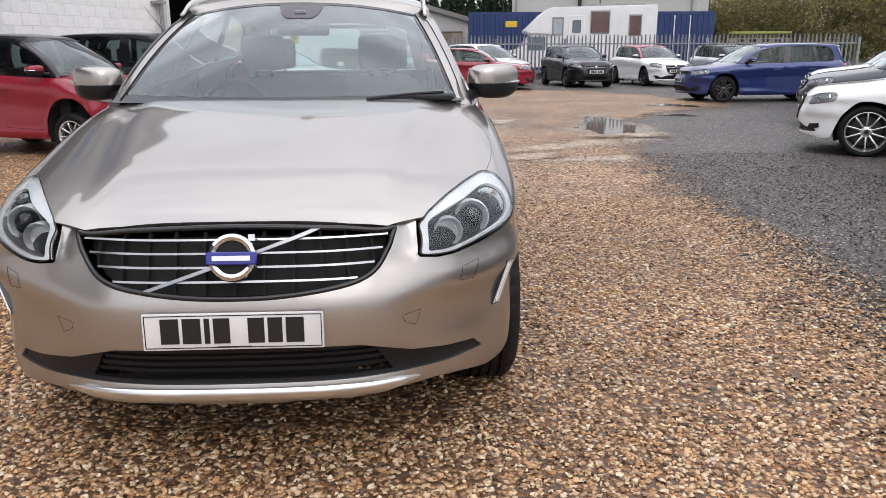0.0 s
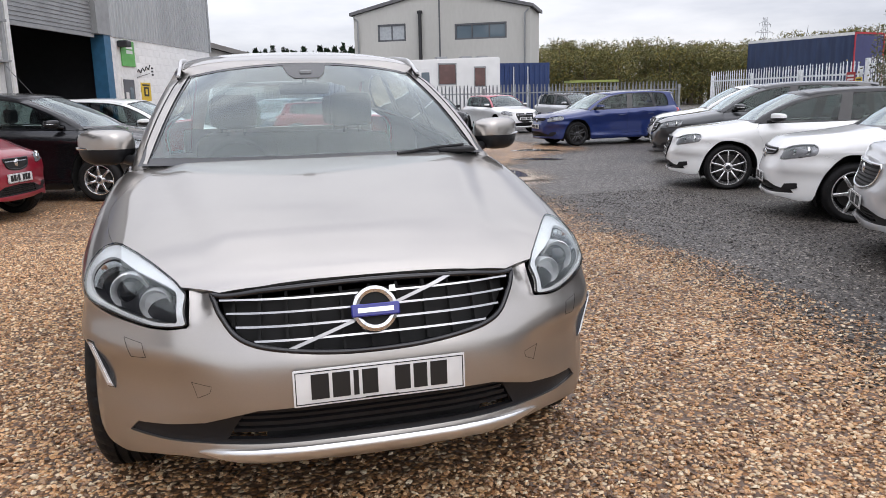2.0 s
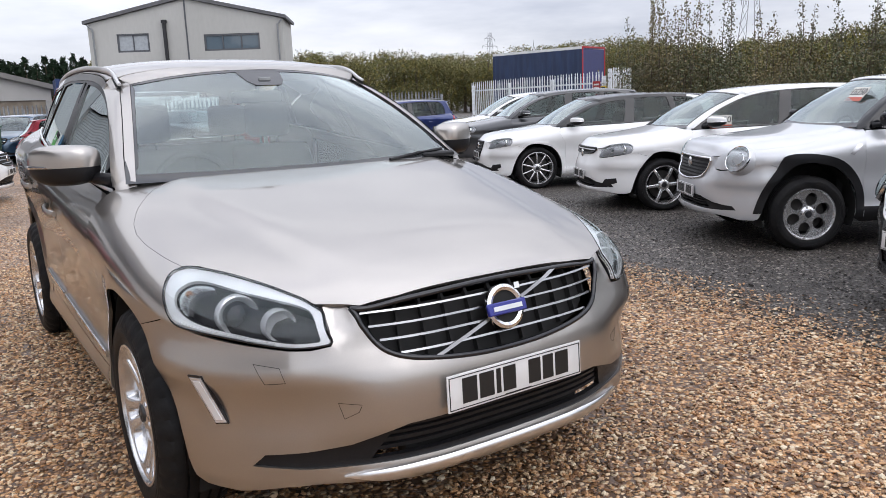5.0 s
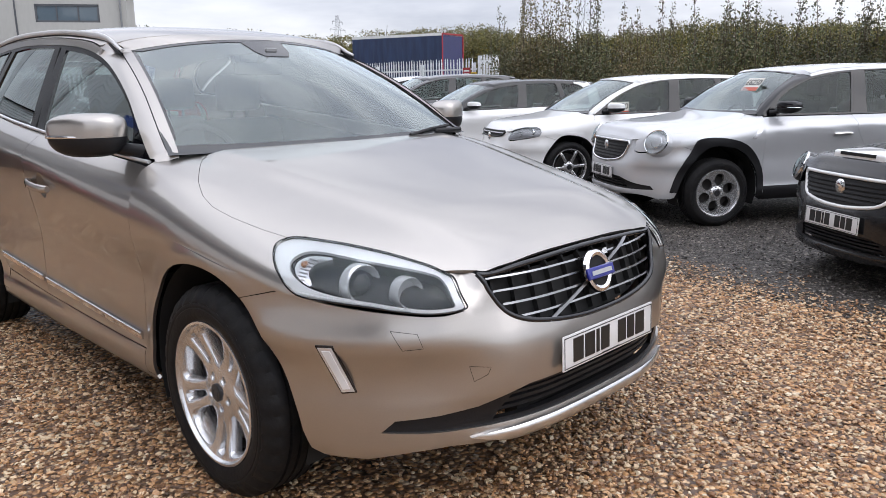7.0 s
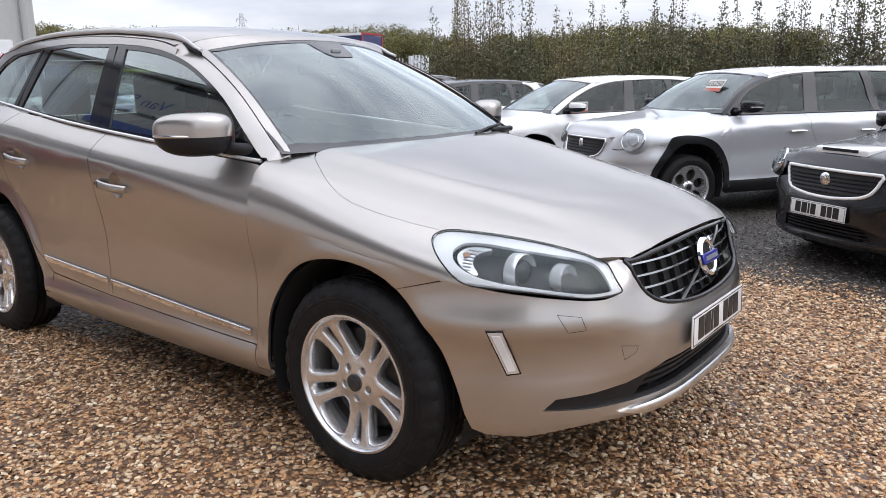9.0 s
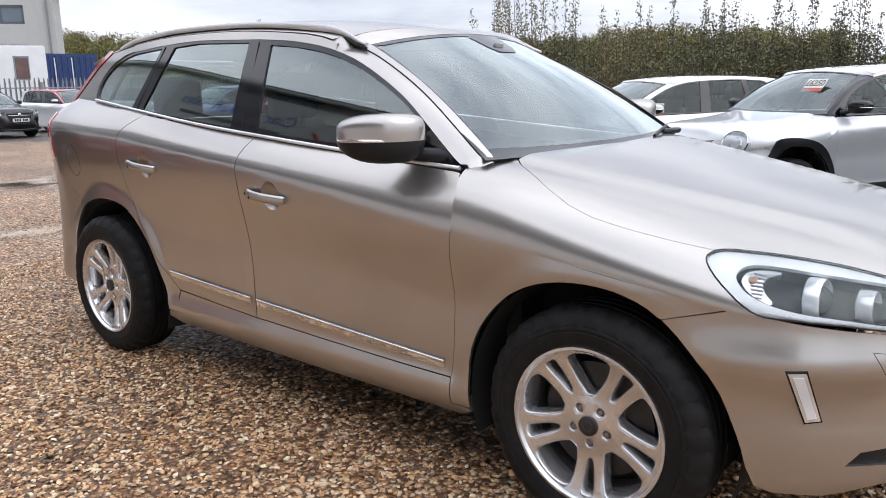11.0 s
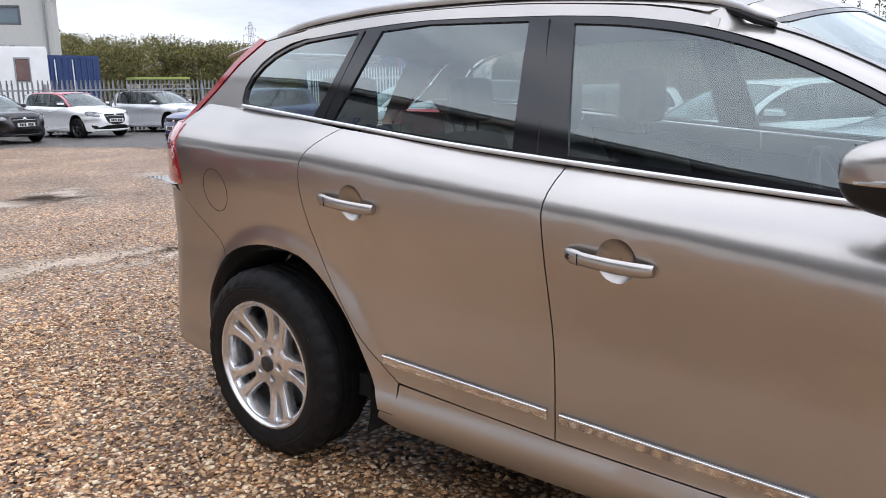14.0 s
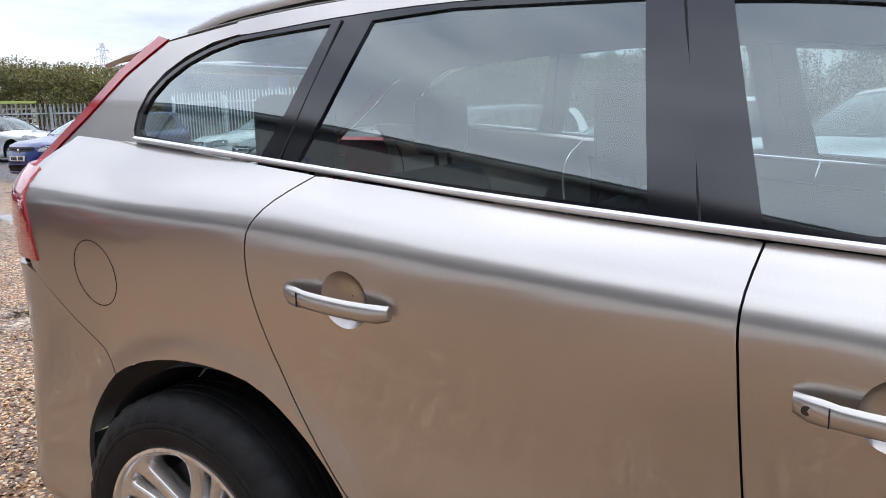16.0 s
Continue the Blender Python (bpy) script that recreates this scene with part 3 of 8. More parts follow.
def trade_unit():
    EAVE, CL, LEN = 8.0, 3.3, 44.0
    u = thing("trade_unit", unit_matrix(), "long trade unit with white painted block walls and grey ribbed cladding", "building", kind="structure")
    bm = bmesh.new()
    for a, b in ((0, 6.72), (7.52, 8.0), (12.75, LEN)):
        box(bm, a, b, -0.3, -0.006, 0, CL)
    box(bm, 6.72, 7.52, -0.3, -0.006, 2.15, CL)
    wall = part("wall", bm, mortar, u, "white painted blockwork")
    me = bpy.data.meshes.new("block")
    bm = bmesh.new()
    box(bm, 0.004, 0.436, -0.02, 0.0, 0.004, 0.216, 0.004)
    bm.to_mesh(me)
    bm.free()
    me.materials.append(white_block)
    for r in range(5, 15):
        for a, b in ((0.05, 6.6), (13.2, 17.6)):
            x = a + (0.22 if r % 2 else 0)
            while x + 0.44 < b + 0.2:
                if not (r % 2 == 0 and x + 0.44 > b + 0.05):
                    o = new("block", me)
                    o.parent = wall
                    o.matrix_basis = pose(x, 0, r * 0.22)
                x += 0.44
    # end wall and back of the unit
    bm = bmesh.new()
    box(bm, 0.0, 0.3, -16, -0.3, 0, CL)
    box(bm, 0, LEN, -16.3, -16, 0, EAVE)
    part("end_wall", bm, white_block, u)
    corrugated("cladding", 0, 8.0, CL - 0.02, EAVE, 0.0, 0.2, 0.035, clad_grey, u, label="grey ribbed steel cladding")
    corrugated("cladding", 12.75, 17.0, CL - 0.02, EAVE, 0.0, 0.2, 0.035, clad_grey, u)
    corrugated("cladding", 17.0, LEN, CL - 0.02, EAVE, 0.0, 0.2, 0.035, clad_dark, u, label="dark ribbed steel cladding")
    corrugated("cladding", 8.72, 12.75, 4.75, EAVE, 0.0, 0.2, 0.035, clad_grey, u)
    boxp("corner_flashing", (-0.05, 0.06, -0.2, 0.06, CL - 0.03, EAVE), clad_grey, u)
    boxp("pier_panel", (7.98, 8.72, -0.3, 0.05, CL, EAVE - 0.05), pipe_grey, u, "flat grey pressed panel")
    boxp("end_cladding", (-0.02, 0.0, -16, -0.2, CL, EAVE + 1), clad_grey, u)
    bm = bmesh.new()
    box(bm, -0.2, LEN, -16.4, 0.16, EAVE, EAVE + 0.12)
    part("roof", bm, roof_dark, u, "dark roof edge")
    bm = bmesh.new()
    tube(bm, [(-0.1, 0.12, EAVE - 0.02), (LEN, 0.12, EAVE - 0.02)], 0.075, 8)
    part("gutter", bm, pipe_grey, u)
    # roller door, part lowered, and the bay behind it, coloured near black for shade
    corrugated("roller_shutter", 8.7, 12.72, 3.28, 4.75, -0.12, 0.1, 0.02, shutter_grey, u, vertical=False, label="ribbed steel roller shutter, mostly raised")
    boxp("shutter_rail", (8.7, 12.72, -0.14, -0.07, 3.2, 3.28), pipe_grey, u)
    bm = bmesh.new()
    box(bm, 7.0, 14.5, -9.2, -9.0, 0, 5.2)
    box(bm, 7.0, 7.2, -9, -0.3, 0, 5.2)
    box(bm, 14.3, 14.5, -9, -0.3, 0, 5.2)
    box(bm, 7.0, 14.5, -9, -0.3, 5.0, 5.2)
    part("bay_wall", bm, bay_shade, u, "workshop bay with its shade painted near black")
    boxp("bay_floor", (7.2, 14.3, -9, -0.02, 0.01, 0.03), bay_shade, u)
    for z in (0.9, 1.5, 2.1):
        boxp("shelf", (11.2, 14.2, -6.5, -5.9, z, z + 0.05), frame_grey, u)
    bm = bmesh.new()
    for i, (a, z) in enumerate([(11.4, 0.95), (12.1, 0.95), (13.0, 0.95), (11.6, 1.55), (12.5, 1.55), (13.3, 1.55), (11.9, 2.15), (12.9, 2.15)]):
        box(bm, a, a + 0.45, -6.45, -6.0, z, z + 0.3 + 0.05 * (i % 3))
    part("stored_box", bm, pallet_wood, u)
    boxp("door_post", (8.0, 8.38, -0.35, 0.03, 0, CL), blue_paint, u, "blue painted steel post")
    boxp("door_jamb", (12.62, 12.76, -0.35, 0.03, 0, 4.8), sign_white, u, "white painted jamb")
    bm = bmesh.new()
    tube(bm, [(13.05, 0.1, 0), (13.05, 0.1, EAVE - 0.1)], 0.055, 8)
    for z in (1.2, 2.35, 3.2):
        box(bm, 12.95, 13.3, 0.0, 0.17, z, z + 0.05)
    part("downpipe", bm, pipe_grey, u)
    # side door
    boxp("door_frame", (6.7, 7.54, -0.12, 0.02, 0, 2.2), sign_white, u)
    d = boxp("door", (6.78, 7.46, -0.10, 0.035, 0.02, 2.12), frame_grey, u, "grey side door with a glazed strip")
    boxp("door_pane", (6.9, 7.1, 0.03, 0.042, 0.9, 1.9), pane_dark, d)
    boxp("notice", (7.2, 7.38, 0.034, 0.044, 1.35, 1.75), sign_white, d)
    # signs on the wall
    s = boxp("wall_sign", (6.56, 7.4, 0.0, 0.03, 2.5, 3.22), sign_green, u, "green and white board sign")
    for z, h in ((3.0, 0.06), (2.86, 0.1)):
        boxp("sign_bar", (6.7, 7.1, 0.03, 0.036, z, z + h), sign_white, s)
    bm = bmesh.new()
    box(bm, 7.28, 7.6, 0.0, 0.3, 3.02, 3.2, 0.03)
    part("floodlight", bm, black_steel, u, "black floodlight under the cladding")
    bm = bmesh.new()
    pts = [(6.42 - 0.06 * i, 0.012, 2.36 + 0.06 * math.sin(i * 1.35) + 0.012 * i) for i in range(16)]
    tube(bm, pts, 0.016, 5)
    tube(bm, [(6.5, 0.012, 2.2), (5.6, 0.012, 2.34)], 0.008, 5)
    part("script_sign", bm, sign_black, u, "dark flowing script sign")
    for i in range(3):
        boxp("sign_bar", (5.3, 5.42, 0.0, 0.012, 2.28 + 0.1 * i, 2.33 + 0.1 * i), sign_black, u)
    y = boxp("warning_sign", (5.62, 6.28, 0.0, 0.015, 1.5, 2.05), sign_yellow, u, "yellow and black notice board")
    boxp("notice_picture", (5.78, 6.12, 0.014, 0.02, 1.64, 1.92), sign_black, y)
    boxp("sign_bar", (5.7, 6.2, 0.014, 0.02, 1.95, 2.0), sign_black, y)
    boxp("notice_picture", (5.88, 6.02, 0.019, 0.024, 1.7, 1.86), sign_yellow, y)
    # large trading board high on the long wall
    b = boxp("trading_board", (14.6, 24.0, 0.04, 0.09, 5.0, 7.6), board_grey, u, "large pale trading board with red script and dark lettering")
    bm = bmesh.new()
    pts = [(23.6 - 0.1 * i, 0.1, 6.35 + (0.35 if i < 8 else 0.2) * math.sin(i * 0.9)) for i in range(38)]
    tube(bm, pts, 0.055, 5)
    tube(bm, [(23.7, 0.1, 5.85), (19.9, 0.1, 6.03)], 0.03, 5)
    part("script_sign", bm, sign_red, b)
    turn = Matrix(((-1, 0, 0, 0), (0, 0, 1, 0), (0, 1, 0, 0), (0, 0, 0, 1)))
    text("lettering", "Car & Van Sales", 0.62, sign_blue, pose(17.3, 0.1, 6.75) @ turn, b)
    boxp("sign_bar", (15.6, 19.1, 0.09, 0.1, 6.15, 6.28), sign_black, b)
    boxp("sign_bar", (15.5, 19.3, 0.09, 0.1, 5.4, 5.75), sign_blue, b)
    return u


unit = trade_unit()


# ---- grey two-storey office behind the yard ----
def office():
    p0, p1 = Vector((8.56, 55.04)), Vector((19.8, 48.65))
    X = (p1 - p0).normalized()
    W = (p1 - p0).length
    m = Matrix.Identity(4)
    m.col[0][:3], m.col[1][:3], m.col[3][:3] = (X.x, X.y, 0), (-X.y, X.x, 0), (p0.x, p0.y, 0)
    o = thing("office_building", m, "pale grey rendered gable-ended building with a dark roof edge", "building")
    E, A = 7.4, 8.85
    holes = [(0.142 * W, 0.306 * W, 5.49, 6.7), (0.586 * W, 0.874 * W, 5.4, 6.5)]
    bm = bmesh.new()
    (a0, a1, z0, z1), (b0, b1, w0, w1) = holes
    for x0, x1, s0, s1 in ((0, a0, 0, E), (a0, a1, 0, z0), (a0, a1, z1, E), (a1, b0, 0, E), (b0, b1, 0, w0), (b0, b1, w1, E), (b1, W, 0, E)):
        boxp("wall_panel", (x0, x1, 0, 0.3, s0, s1), render_grey, o)
    prism(bm, [(0, E), (W, E), (W / 2, A)], 0, 0.3)
    part("gable_wall", bm, render_grey, o, "pale grey rendered panels")
    bm = bmesh.new()
    box(bm, 0, 0.3, 0.3, 4.5, 0, E)
    box(bm, W - 0.3, W, 0.3, 4.5, 0, E)
    box(bm, 0, W, 4.5, 4.8, 0, E)
    part("side_wall", bm, render_grey, o)
    bm = bmesh.new()
    t = 0.2
    prism(bm, [(-0.25, E - 0.02), (W / 2, A + 0.02), (W + 0.25, E - 0.02), (W + 0.25, E + t), (W / 2, A + t + 0.06), (-0.25, E + t)], -0.2, 4.9)
    part("roof", bm, roof_dark, o)
    for i, (x0, x1, s0, s1) in enumerate(holes):
        w = boxp("window", (x0, x1, 0.1, 0.16, s0, s1), pane_dark if i else pane_pale, o)
        bm = bmesh.new()
        for q in ((x0, x0 + 0.12, s0, s1), (x1 - 0.12, x1, s0, s1), (x0, x1, s0, s0 + 0.12), (x0, x1, s1 - 0.12, s1)):
            box(bm, q[0], q[1], 0.02, 0.14, q[2], q[3])
        mids = [(x0 + x1) / 2] if i == 0 else [x0 + (x1 - x0) * k / 3 for k in (1, 2)]
        for q in mids:
            box(bm, q - 0.04, q + 0.04, 0.04, 0.13, s0, s1)
        part("window_frame", bm, frame_grey, w)
    bm = bmesh.new()
    tube(bm, [(0.393 * W, -0.18, 1), (0.393 * W, -0.18, 7.35)], 0.13, 8)
    tube(bm, [(0.393 * W, -0.18, 7.3), (0.393 * W, -0.18, 7.5)], 0.2, 8)
    part("flue", bm, black_steel, o)
    boxp("joint", (0.497 * W, 0.505 * W, -0.03, 0.0, 0, A - 0.1), frame_grey, o)
    for q in (0.35, W - 0.35):
        bm = bmesh.new()
        tube(bm, [(q, -0.12, 0), (q, -0.12, E - 0.4), (q + (0.3 if q > 2 else -0.3), -0.1, E - 0.1)], 0.07, 6)
        part("downpipe", bm, pipe_grey, o)
    return o


office()


# ---- low grey lock-up with a gable, left of the fence ----
def lock_up():
    o = thing("lock_up", pose(-0.6, 44, 0, 0, 0, -6), "low grey lock-up building with a shallow gable and a roller door", "building")
    bm = bmesh.new()
    for x0, x1, s0, s1 in ((-7, -2.6, 0, 2.9), (-2.6, 1.5, 2.35, 2.9), (1.5, 2.0, 0, 2.9), (2.0, 4.7, 2.3, 2.9), (2, 4.7, 0, 0.9), (4.7, 5.0, 0, 2.9)):
        boxp("wall_panel", (x0, x1, 0, 0.25, s0, s1), grey_shed, o)
    prism(bm, [(-7, 2.9), (5, 2.9), (-0.8, 4.45)], 0, 0.25)
    part("gable_wall", bm, grey_shed, o)
    boxp("side_wall", (4.75, 5.0, 0.25, 12, 0, 2.9), grey_shed, o)
    bm = bmesh.new()
    prism(bm, [(-7.4, 2.75), (-0.8, 4.5), (5.4, 2.75), (5.4, 3.0), (-0.8, 4.78), (-7.4, 3.0)], -0.3, 12)
    part("roof", bm, mat("weathered_roof", (0.22, 0.21, 0.2), 0.8, scale=1.2, fine=0.06), o, "weathered grey sheet roof")
    corrugated("roller_door", -2.6, 1.5, 0, 2.35, 0.08, 0.12, 0.02, clad_grey, o, vertical=False)
    boxp("window", (2.0, 4.7, 0.08, 0.14, 0.9, 2.3), mat("stained_glass_sheet", (0.2, 0.16, 0.12), 0.3, scale=2, color2=(0.32, 0.28, 0.22)), o, "grimy brown window")
    boxp("wall_lamp", (-1.0, -0.7, -0.15, 0, 3.3, 3.75), sign_white, o)
    boxp("back_wall", (-7, 5, 11.7, 12, 0, 2.9), grey_shed, o)
    boxp("side_wall", (-7, -6.75, 0.25, 11.7, 0, 2.9), grey_shed, o)


lock_up()


# ---- palisade fences ----
def pale_mesh(h, material):
    bm = bmesh.new()
    w = 0.034
    sec = [(-w, 0.0), (-w * 0.45, 0.006), (0, 0.02), (w * 0.45, 0.006), (w, 0.0)]
    rows = []
    for z, k in ((0.05, 1), (h - 0.13, 1), (h - 0.07, 0.55), (h - 0.055, 0.9), (h, 0.05)):
        rows.append([bm.verts.new((x * k, -y * k, z)) for x, y in sec])
    for r0, r1 in zip(rows, rows[1:]):
        for i in range(4):
            bm.faces.new((r0[i], r0[i + 1], r1[i + 1], r1[i]))
    me = bpy.data.meshes.new("pale")
    bm.to_mesh(me)
    bm.free()
    me.materials.append(material)
    return me


def fence(p0, p1, h, material, label, pitch=0.155, group="palisade fences"):
    p0, p1 = Vector(p0), Vector(p1)
    d = p1 - p0
    L = d.length
    f = thing("palisade_fence", pose(p0.x, p0.y, 0, 0, 0, math.degrees(math.atan2(d.y, d.x))), label, "fence", group)
    me = pale_mesh(h, material)
    for i in range(int(L / pitch)):
        ob = new("pale", me)
        ob.parent = f
        ob.matrix_basis = pose(0.08 + i * pitch, -0.03, random.uniform(-0.015, 0.015), 0, random.uniform(-0.6, 0.6), 0)
    for z in (0.35, h - 0.38):
        boxp("rail", (0, L, -0.02, 0.025, z, z + 0.05), material, f)
    k = 0
    while k < L + 0.1:
        boxp("post", (k - 0.045, k + 0.045, 0.03, 0.12, 0, h - 0.15), material, f)
        k += 2.75
    return f


fence((17.8, 26.75), (-13.0, 33.8), 1.86, galv, "weathered grey galvanised palisade fence behind the parked cars")
fence((17.2, 23.6), (16.2, 15.2), 2.1, galv_pale, "pale galvanised palisade fence beside a lorry")


def gate():
    g = thing("palisade_gate", pose(16.2, 15.0, 0, 0, 0, 14), "pale steel palisade gate panel standing open", "gate")
    me = pale_mesh(2.2, galv_pale)
    for i in range(11):
        ob = new("pale", me)
        ob.parent = g
        ob.matrix_basis = pose(0.06 + i * 0.105, -0.03, 0)
    for z in (0.25, 1.95):
        boxp("rail", (0, 1.2, -0.02, 0.03, z, z + 0.06), galv_pale, g)
    for x in (0.0, 1.2):
        boxp("post", (x - 0.05, x + 0.05, 0.0, 0.1, 0, 2.15), galv_pale, g)


gate()


def fence_notice(x, y, z, w, h, material, label):
    n = thing("fence_notice", pose(x, y, z, 0, 0, -96.8), label, "sign", "notices on the fence")
    boxp("board", (-w / 2, w / 2, -0.012, 0.0, 0, h), material, n)
    for k in (0.25, 0.5, 0.72):
        boxp("sign_bar", (-w * 0.36, w * 0.36, -0.016, -0.010, h * k, h * k + 0.05), sign_white if material is sign_red else sign_black, n)


fence_notice(16.195, 15.62, 1.35, 0.36, 0.45, sign_red, "small red warning notice on the pale fence")
fence_notice(16.15, 15.28, 1.35, 0.26, 0.3, sign_yellow, "small yellow notice on the pale fence")


# ---- behind the fence: container, motorhome, lorry, pallets ----
def container():
    c = thing("shipping_container", pose(4.0, 38.6, 0.25, 0, 0, -4.5), "dark blue ribbed steel shipping container", "container")
    L, H = 12.6, 2.9
    corrugated("side_panel", 0.15, L - 0.15, 0.2, H - 0.12, 0.03, 0.28, -0.036, cont_blue, c)
    for n, q in (("frame", (0, L, 0, 0.16, 0, 0.2)), ("frame", (0, L, 0, 0.12, H - 0.13, H)), ("post", (0, 0.16, -0.01, 0.16, 0, H)), ("post", (L - 0.16, L, -0.01, 0.16, 0, H))):
        boxp(n, q, cont_blue, c)
    boxp("roof", (0, L, 0.05, 2.44, H - 0.06, H - 0.01), cont_blue, c)
    boxp("back_panel", (0, L, 2.38, 2.44, 0, H), cont_blue, c)
    boxp("end_panel", (0.02, 0.08, 0.1, 2.4, 0, H), cont_blue, c)
    boxp("end_door", (L - 0.08, L - 0.02, 0.1, 2.4, 0, H), cont_blue, c)
    bm = bmesh.new()
    for x in (10.55, 11.35):
        tube(bm, [(x, -0.05, 0.3), (x, -0.05, 2.7)], 0.03, 6)
    part("locking_bar", bm, galv_pale, c)
    boxp("label_plate", (1.9, 2.5, -0.02, 0.0, 2.15, 2.45), sign_yellow, c)
    # container is raised 0.25 m to fit the camera's view; added bearers fill the gap
    for x in (0.1, 4.1, 8.1, 12.2):
        boxp("bearer", (x, x + 0.3, 0.0, 2.44, -0.25, 0.0), pallet_wood, c)


container()


def motorhome():
    m = thing("motorhome", pose(6.0, 33.6, 0, 0, 0, -3.5) @ Matrix.Diagonal((1, 1, 1.09, 1)), "white coach-built motorhome with brown windows", "motorhome")
    bm = bmesh.new()
    prism(bm, [(1.35, 0.45), (6.15, 0.45), (6.15, 2.98), (1.35, 2.88), (0.95, 2.62), (0.15, 1.92), (0.35, 1.8), (1.35, 1.78)], 0, 2.2)
    bmesh.ops.bevel(bm, geom=[e for e in bm.edges], offset=0.04, segments=2, affect="EDGES")
    part("body", bm, white_gel, m, smooth=True)
    bm = bmesh.new()
    prism(bm, [(-0.9, 0.45), (1.35, 0.45), (1.35, 1.8), (0.5, 1.8), (0.0, 1.25), (-0.85, 1.0)], 0.1, 2.1)
    part("cab", bm, white_gel, m)
    boxp("cab_window", (0.35, 1.1, 0.08, 0.12, 1.15, 1.7), pane_dark, m)
    brown = mat("brown_acrylic", (0.13, 0.075, 0.07), 0.15, color2=(0.18, 0.1, 0.09), scale=2)
    for x0, x1, z0, z1, mt in ((1.42, 1.85, 1.8, 2.42, pane_pale), (3.15, 3.95, 1.86, 2.68, brown), (4.9, 5.4, 1.75, 2.52, brown)):
        w = boxp("window", (x0, x1, -0.03, 0.01, z0, z1), mt, m, bevel=0.02)
        bm = bmesh.new()
        for q in ((x0 - 0.05, x1 + 0.05, z1, z1 + 0.06), (x0 - 0.04, x0, z0, z1), (x1, x1 + 0.04, z0, z1), (x0 - 0.04, x1 + 0.04, z0 - 0.04, z0)):
            box(bm, q[0], q[1], -0.04, 0.01, q[2], q[3])
        part("window_frame", bm, pipe_grey, w)
    d = boxp("door", (2.12, 2.85, -0.02, 0.01, 0.6, 2.55), white_gel, m, bevel=0.01)
    boxp("door_window", (2.3, 2.68, -0.035, -0.01, 1.85, 2.36), pane_dark, d, bevel=0.03)
    for x in (0.0, 4.9):
        bm = bmesh.new()
        r = bmesh.ops.create_cone(bm, segments=20, radius1=0.34, radius2=0.34, depth=0.22, cap_ends=True)
        bmesh.ops.rotate(bm, verts=r["verts"], matrix=Matrix.Rotation(radians(90), 3, "X"))
        bmesh.ops.translate(bm, verts=r["verts"], vec=(x, 0.15, 0.34))
        part("wheel", bm, sign_black, m)
    for x in (3.2, 4.4, 5.2):
        boxp("roof_light", (x, x + 0.5, 0.6, 1.2, 2.94, 3.05), pipe_grey, m)


motorhome()


def lorry():
    p0, p1 = Vector((28.2, 36.3)), Vector((29.8, 30.2))
    d = p1 - p0
    L = d.length
    t = thing("curtain_trailer", pose(p0.x, p0.y, 0, 0, 0, math.degrees(math.atan2(d.y, d.x))), "blue curtain-sided lorry trailer with a red-edged rear", "lorry")
    H = 4.12
    bm = bmesh.new()
    n = 60
    v, f = [], []
    for i in range(n + 1):
        x = L * i / n
        w = 0.03 * math.sin(i * 1.9) + 0.02 * math.sin(i * 0.7)
        for z, k in ((1.1, 0), (1.8, 1), (2.6, 1), (3.4, 0.6), (H - 0.15, 0)):
            v.append((x, -0.02 + w * k, z))
    for i in range(n):
        for j in range(4):
            a = i * 5 + j
            f.append((a, a + 5, a + 6, a + 1))
    bm.free()
    obj("curtain", v, f, sheet_blue, t, "rippled blue side curtain", smooth=True)
    boxp("roof", (0, L, -0.02, 2.55, H - 0.15, H), sign_white, t, "pale roof edge")
    boxp("rear_door", (L - 0.05, L, 0, 2.55, 1.0, H), trailer_navy, t)
    bm = bmesh.new()
    for q in ((0, 0.09, 1.0, H), (2.46, 2.55, 1.0, H), (0, 2.55, H - 0.09, H)):
        box(bm, L - 0.02, L + 0.03, q[0], q[1], q[2], q[3])
    part("rear_frame", bm, red_trim, t)
    boxp("bed", (0, L, 0.05, 2.5, 0.95, 1.1), frame_grey, t)
    boxp("far_side", (0, L, 2.5, 2.55, 1.0, H), sheet_blue, t)
    boxp("front_panel", (0, 0.05, 0, 2.55, 1.0, H), trailer_navy, t)
    for x in (L - 1.2, L - 2.5, 1.5):
        bm = bmesh.new()
        r = bmesh.ops.create_cone(bm, segments=20, radius1=0.5, radius2=0.5, depth=0.35, cap_ends=True)
        bmesh.ops.rotate(bm, verts=r["verts"], matrix=Matrix.Rotation(radians(90), 3, "X"))
        bmesh.ops.translate(bm, verts=r["verts"], vec=(x, 0.3, 0.5))
        part("wheel", bm, sign_black, t)


lorry()


def pallets():
    p = thing("pallet_stack", pose(15.7, 33.0, 0, 0, 0, -10), "stack of pale wooden pallets under a lime sheet", "pallets")
    for k in range(9):
        z = k * 0.2
        boxp("pallet", (0, 2.4, 0, 1, z + 0.12, z + 0.16), pallet_wood, p)
        bm = bmesh.new()
        for x in (0, 0.5, 1.05, 1.6, 2.25):
            box(bm, x, x + 0.14, 0.02, 0.98, z, z + 0.12)
        part("bearer", bm, pallet_wood, p)
    boxp("cover", (-0.05, 2.45, -0.05, 1.05, 1.96, 2.06), lime_sheet, p)


pallets()


# ---- woods, conifers, hedge ----
rng = np.random.default_rng(5)


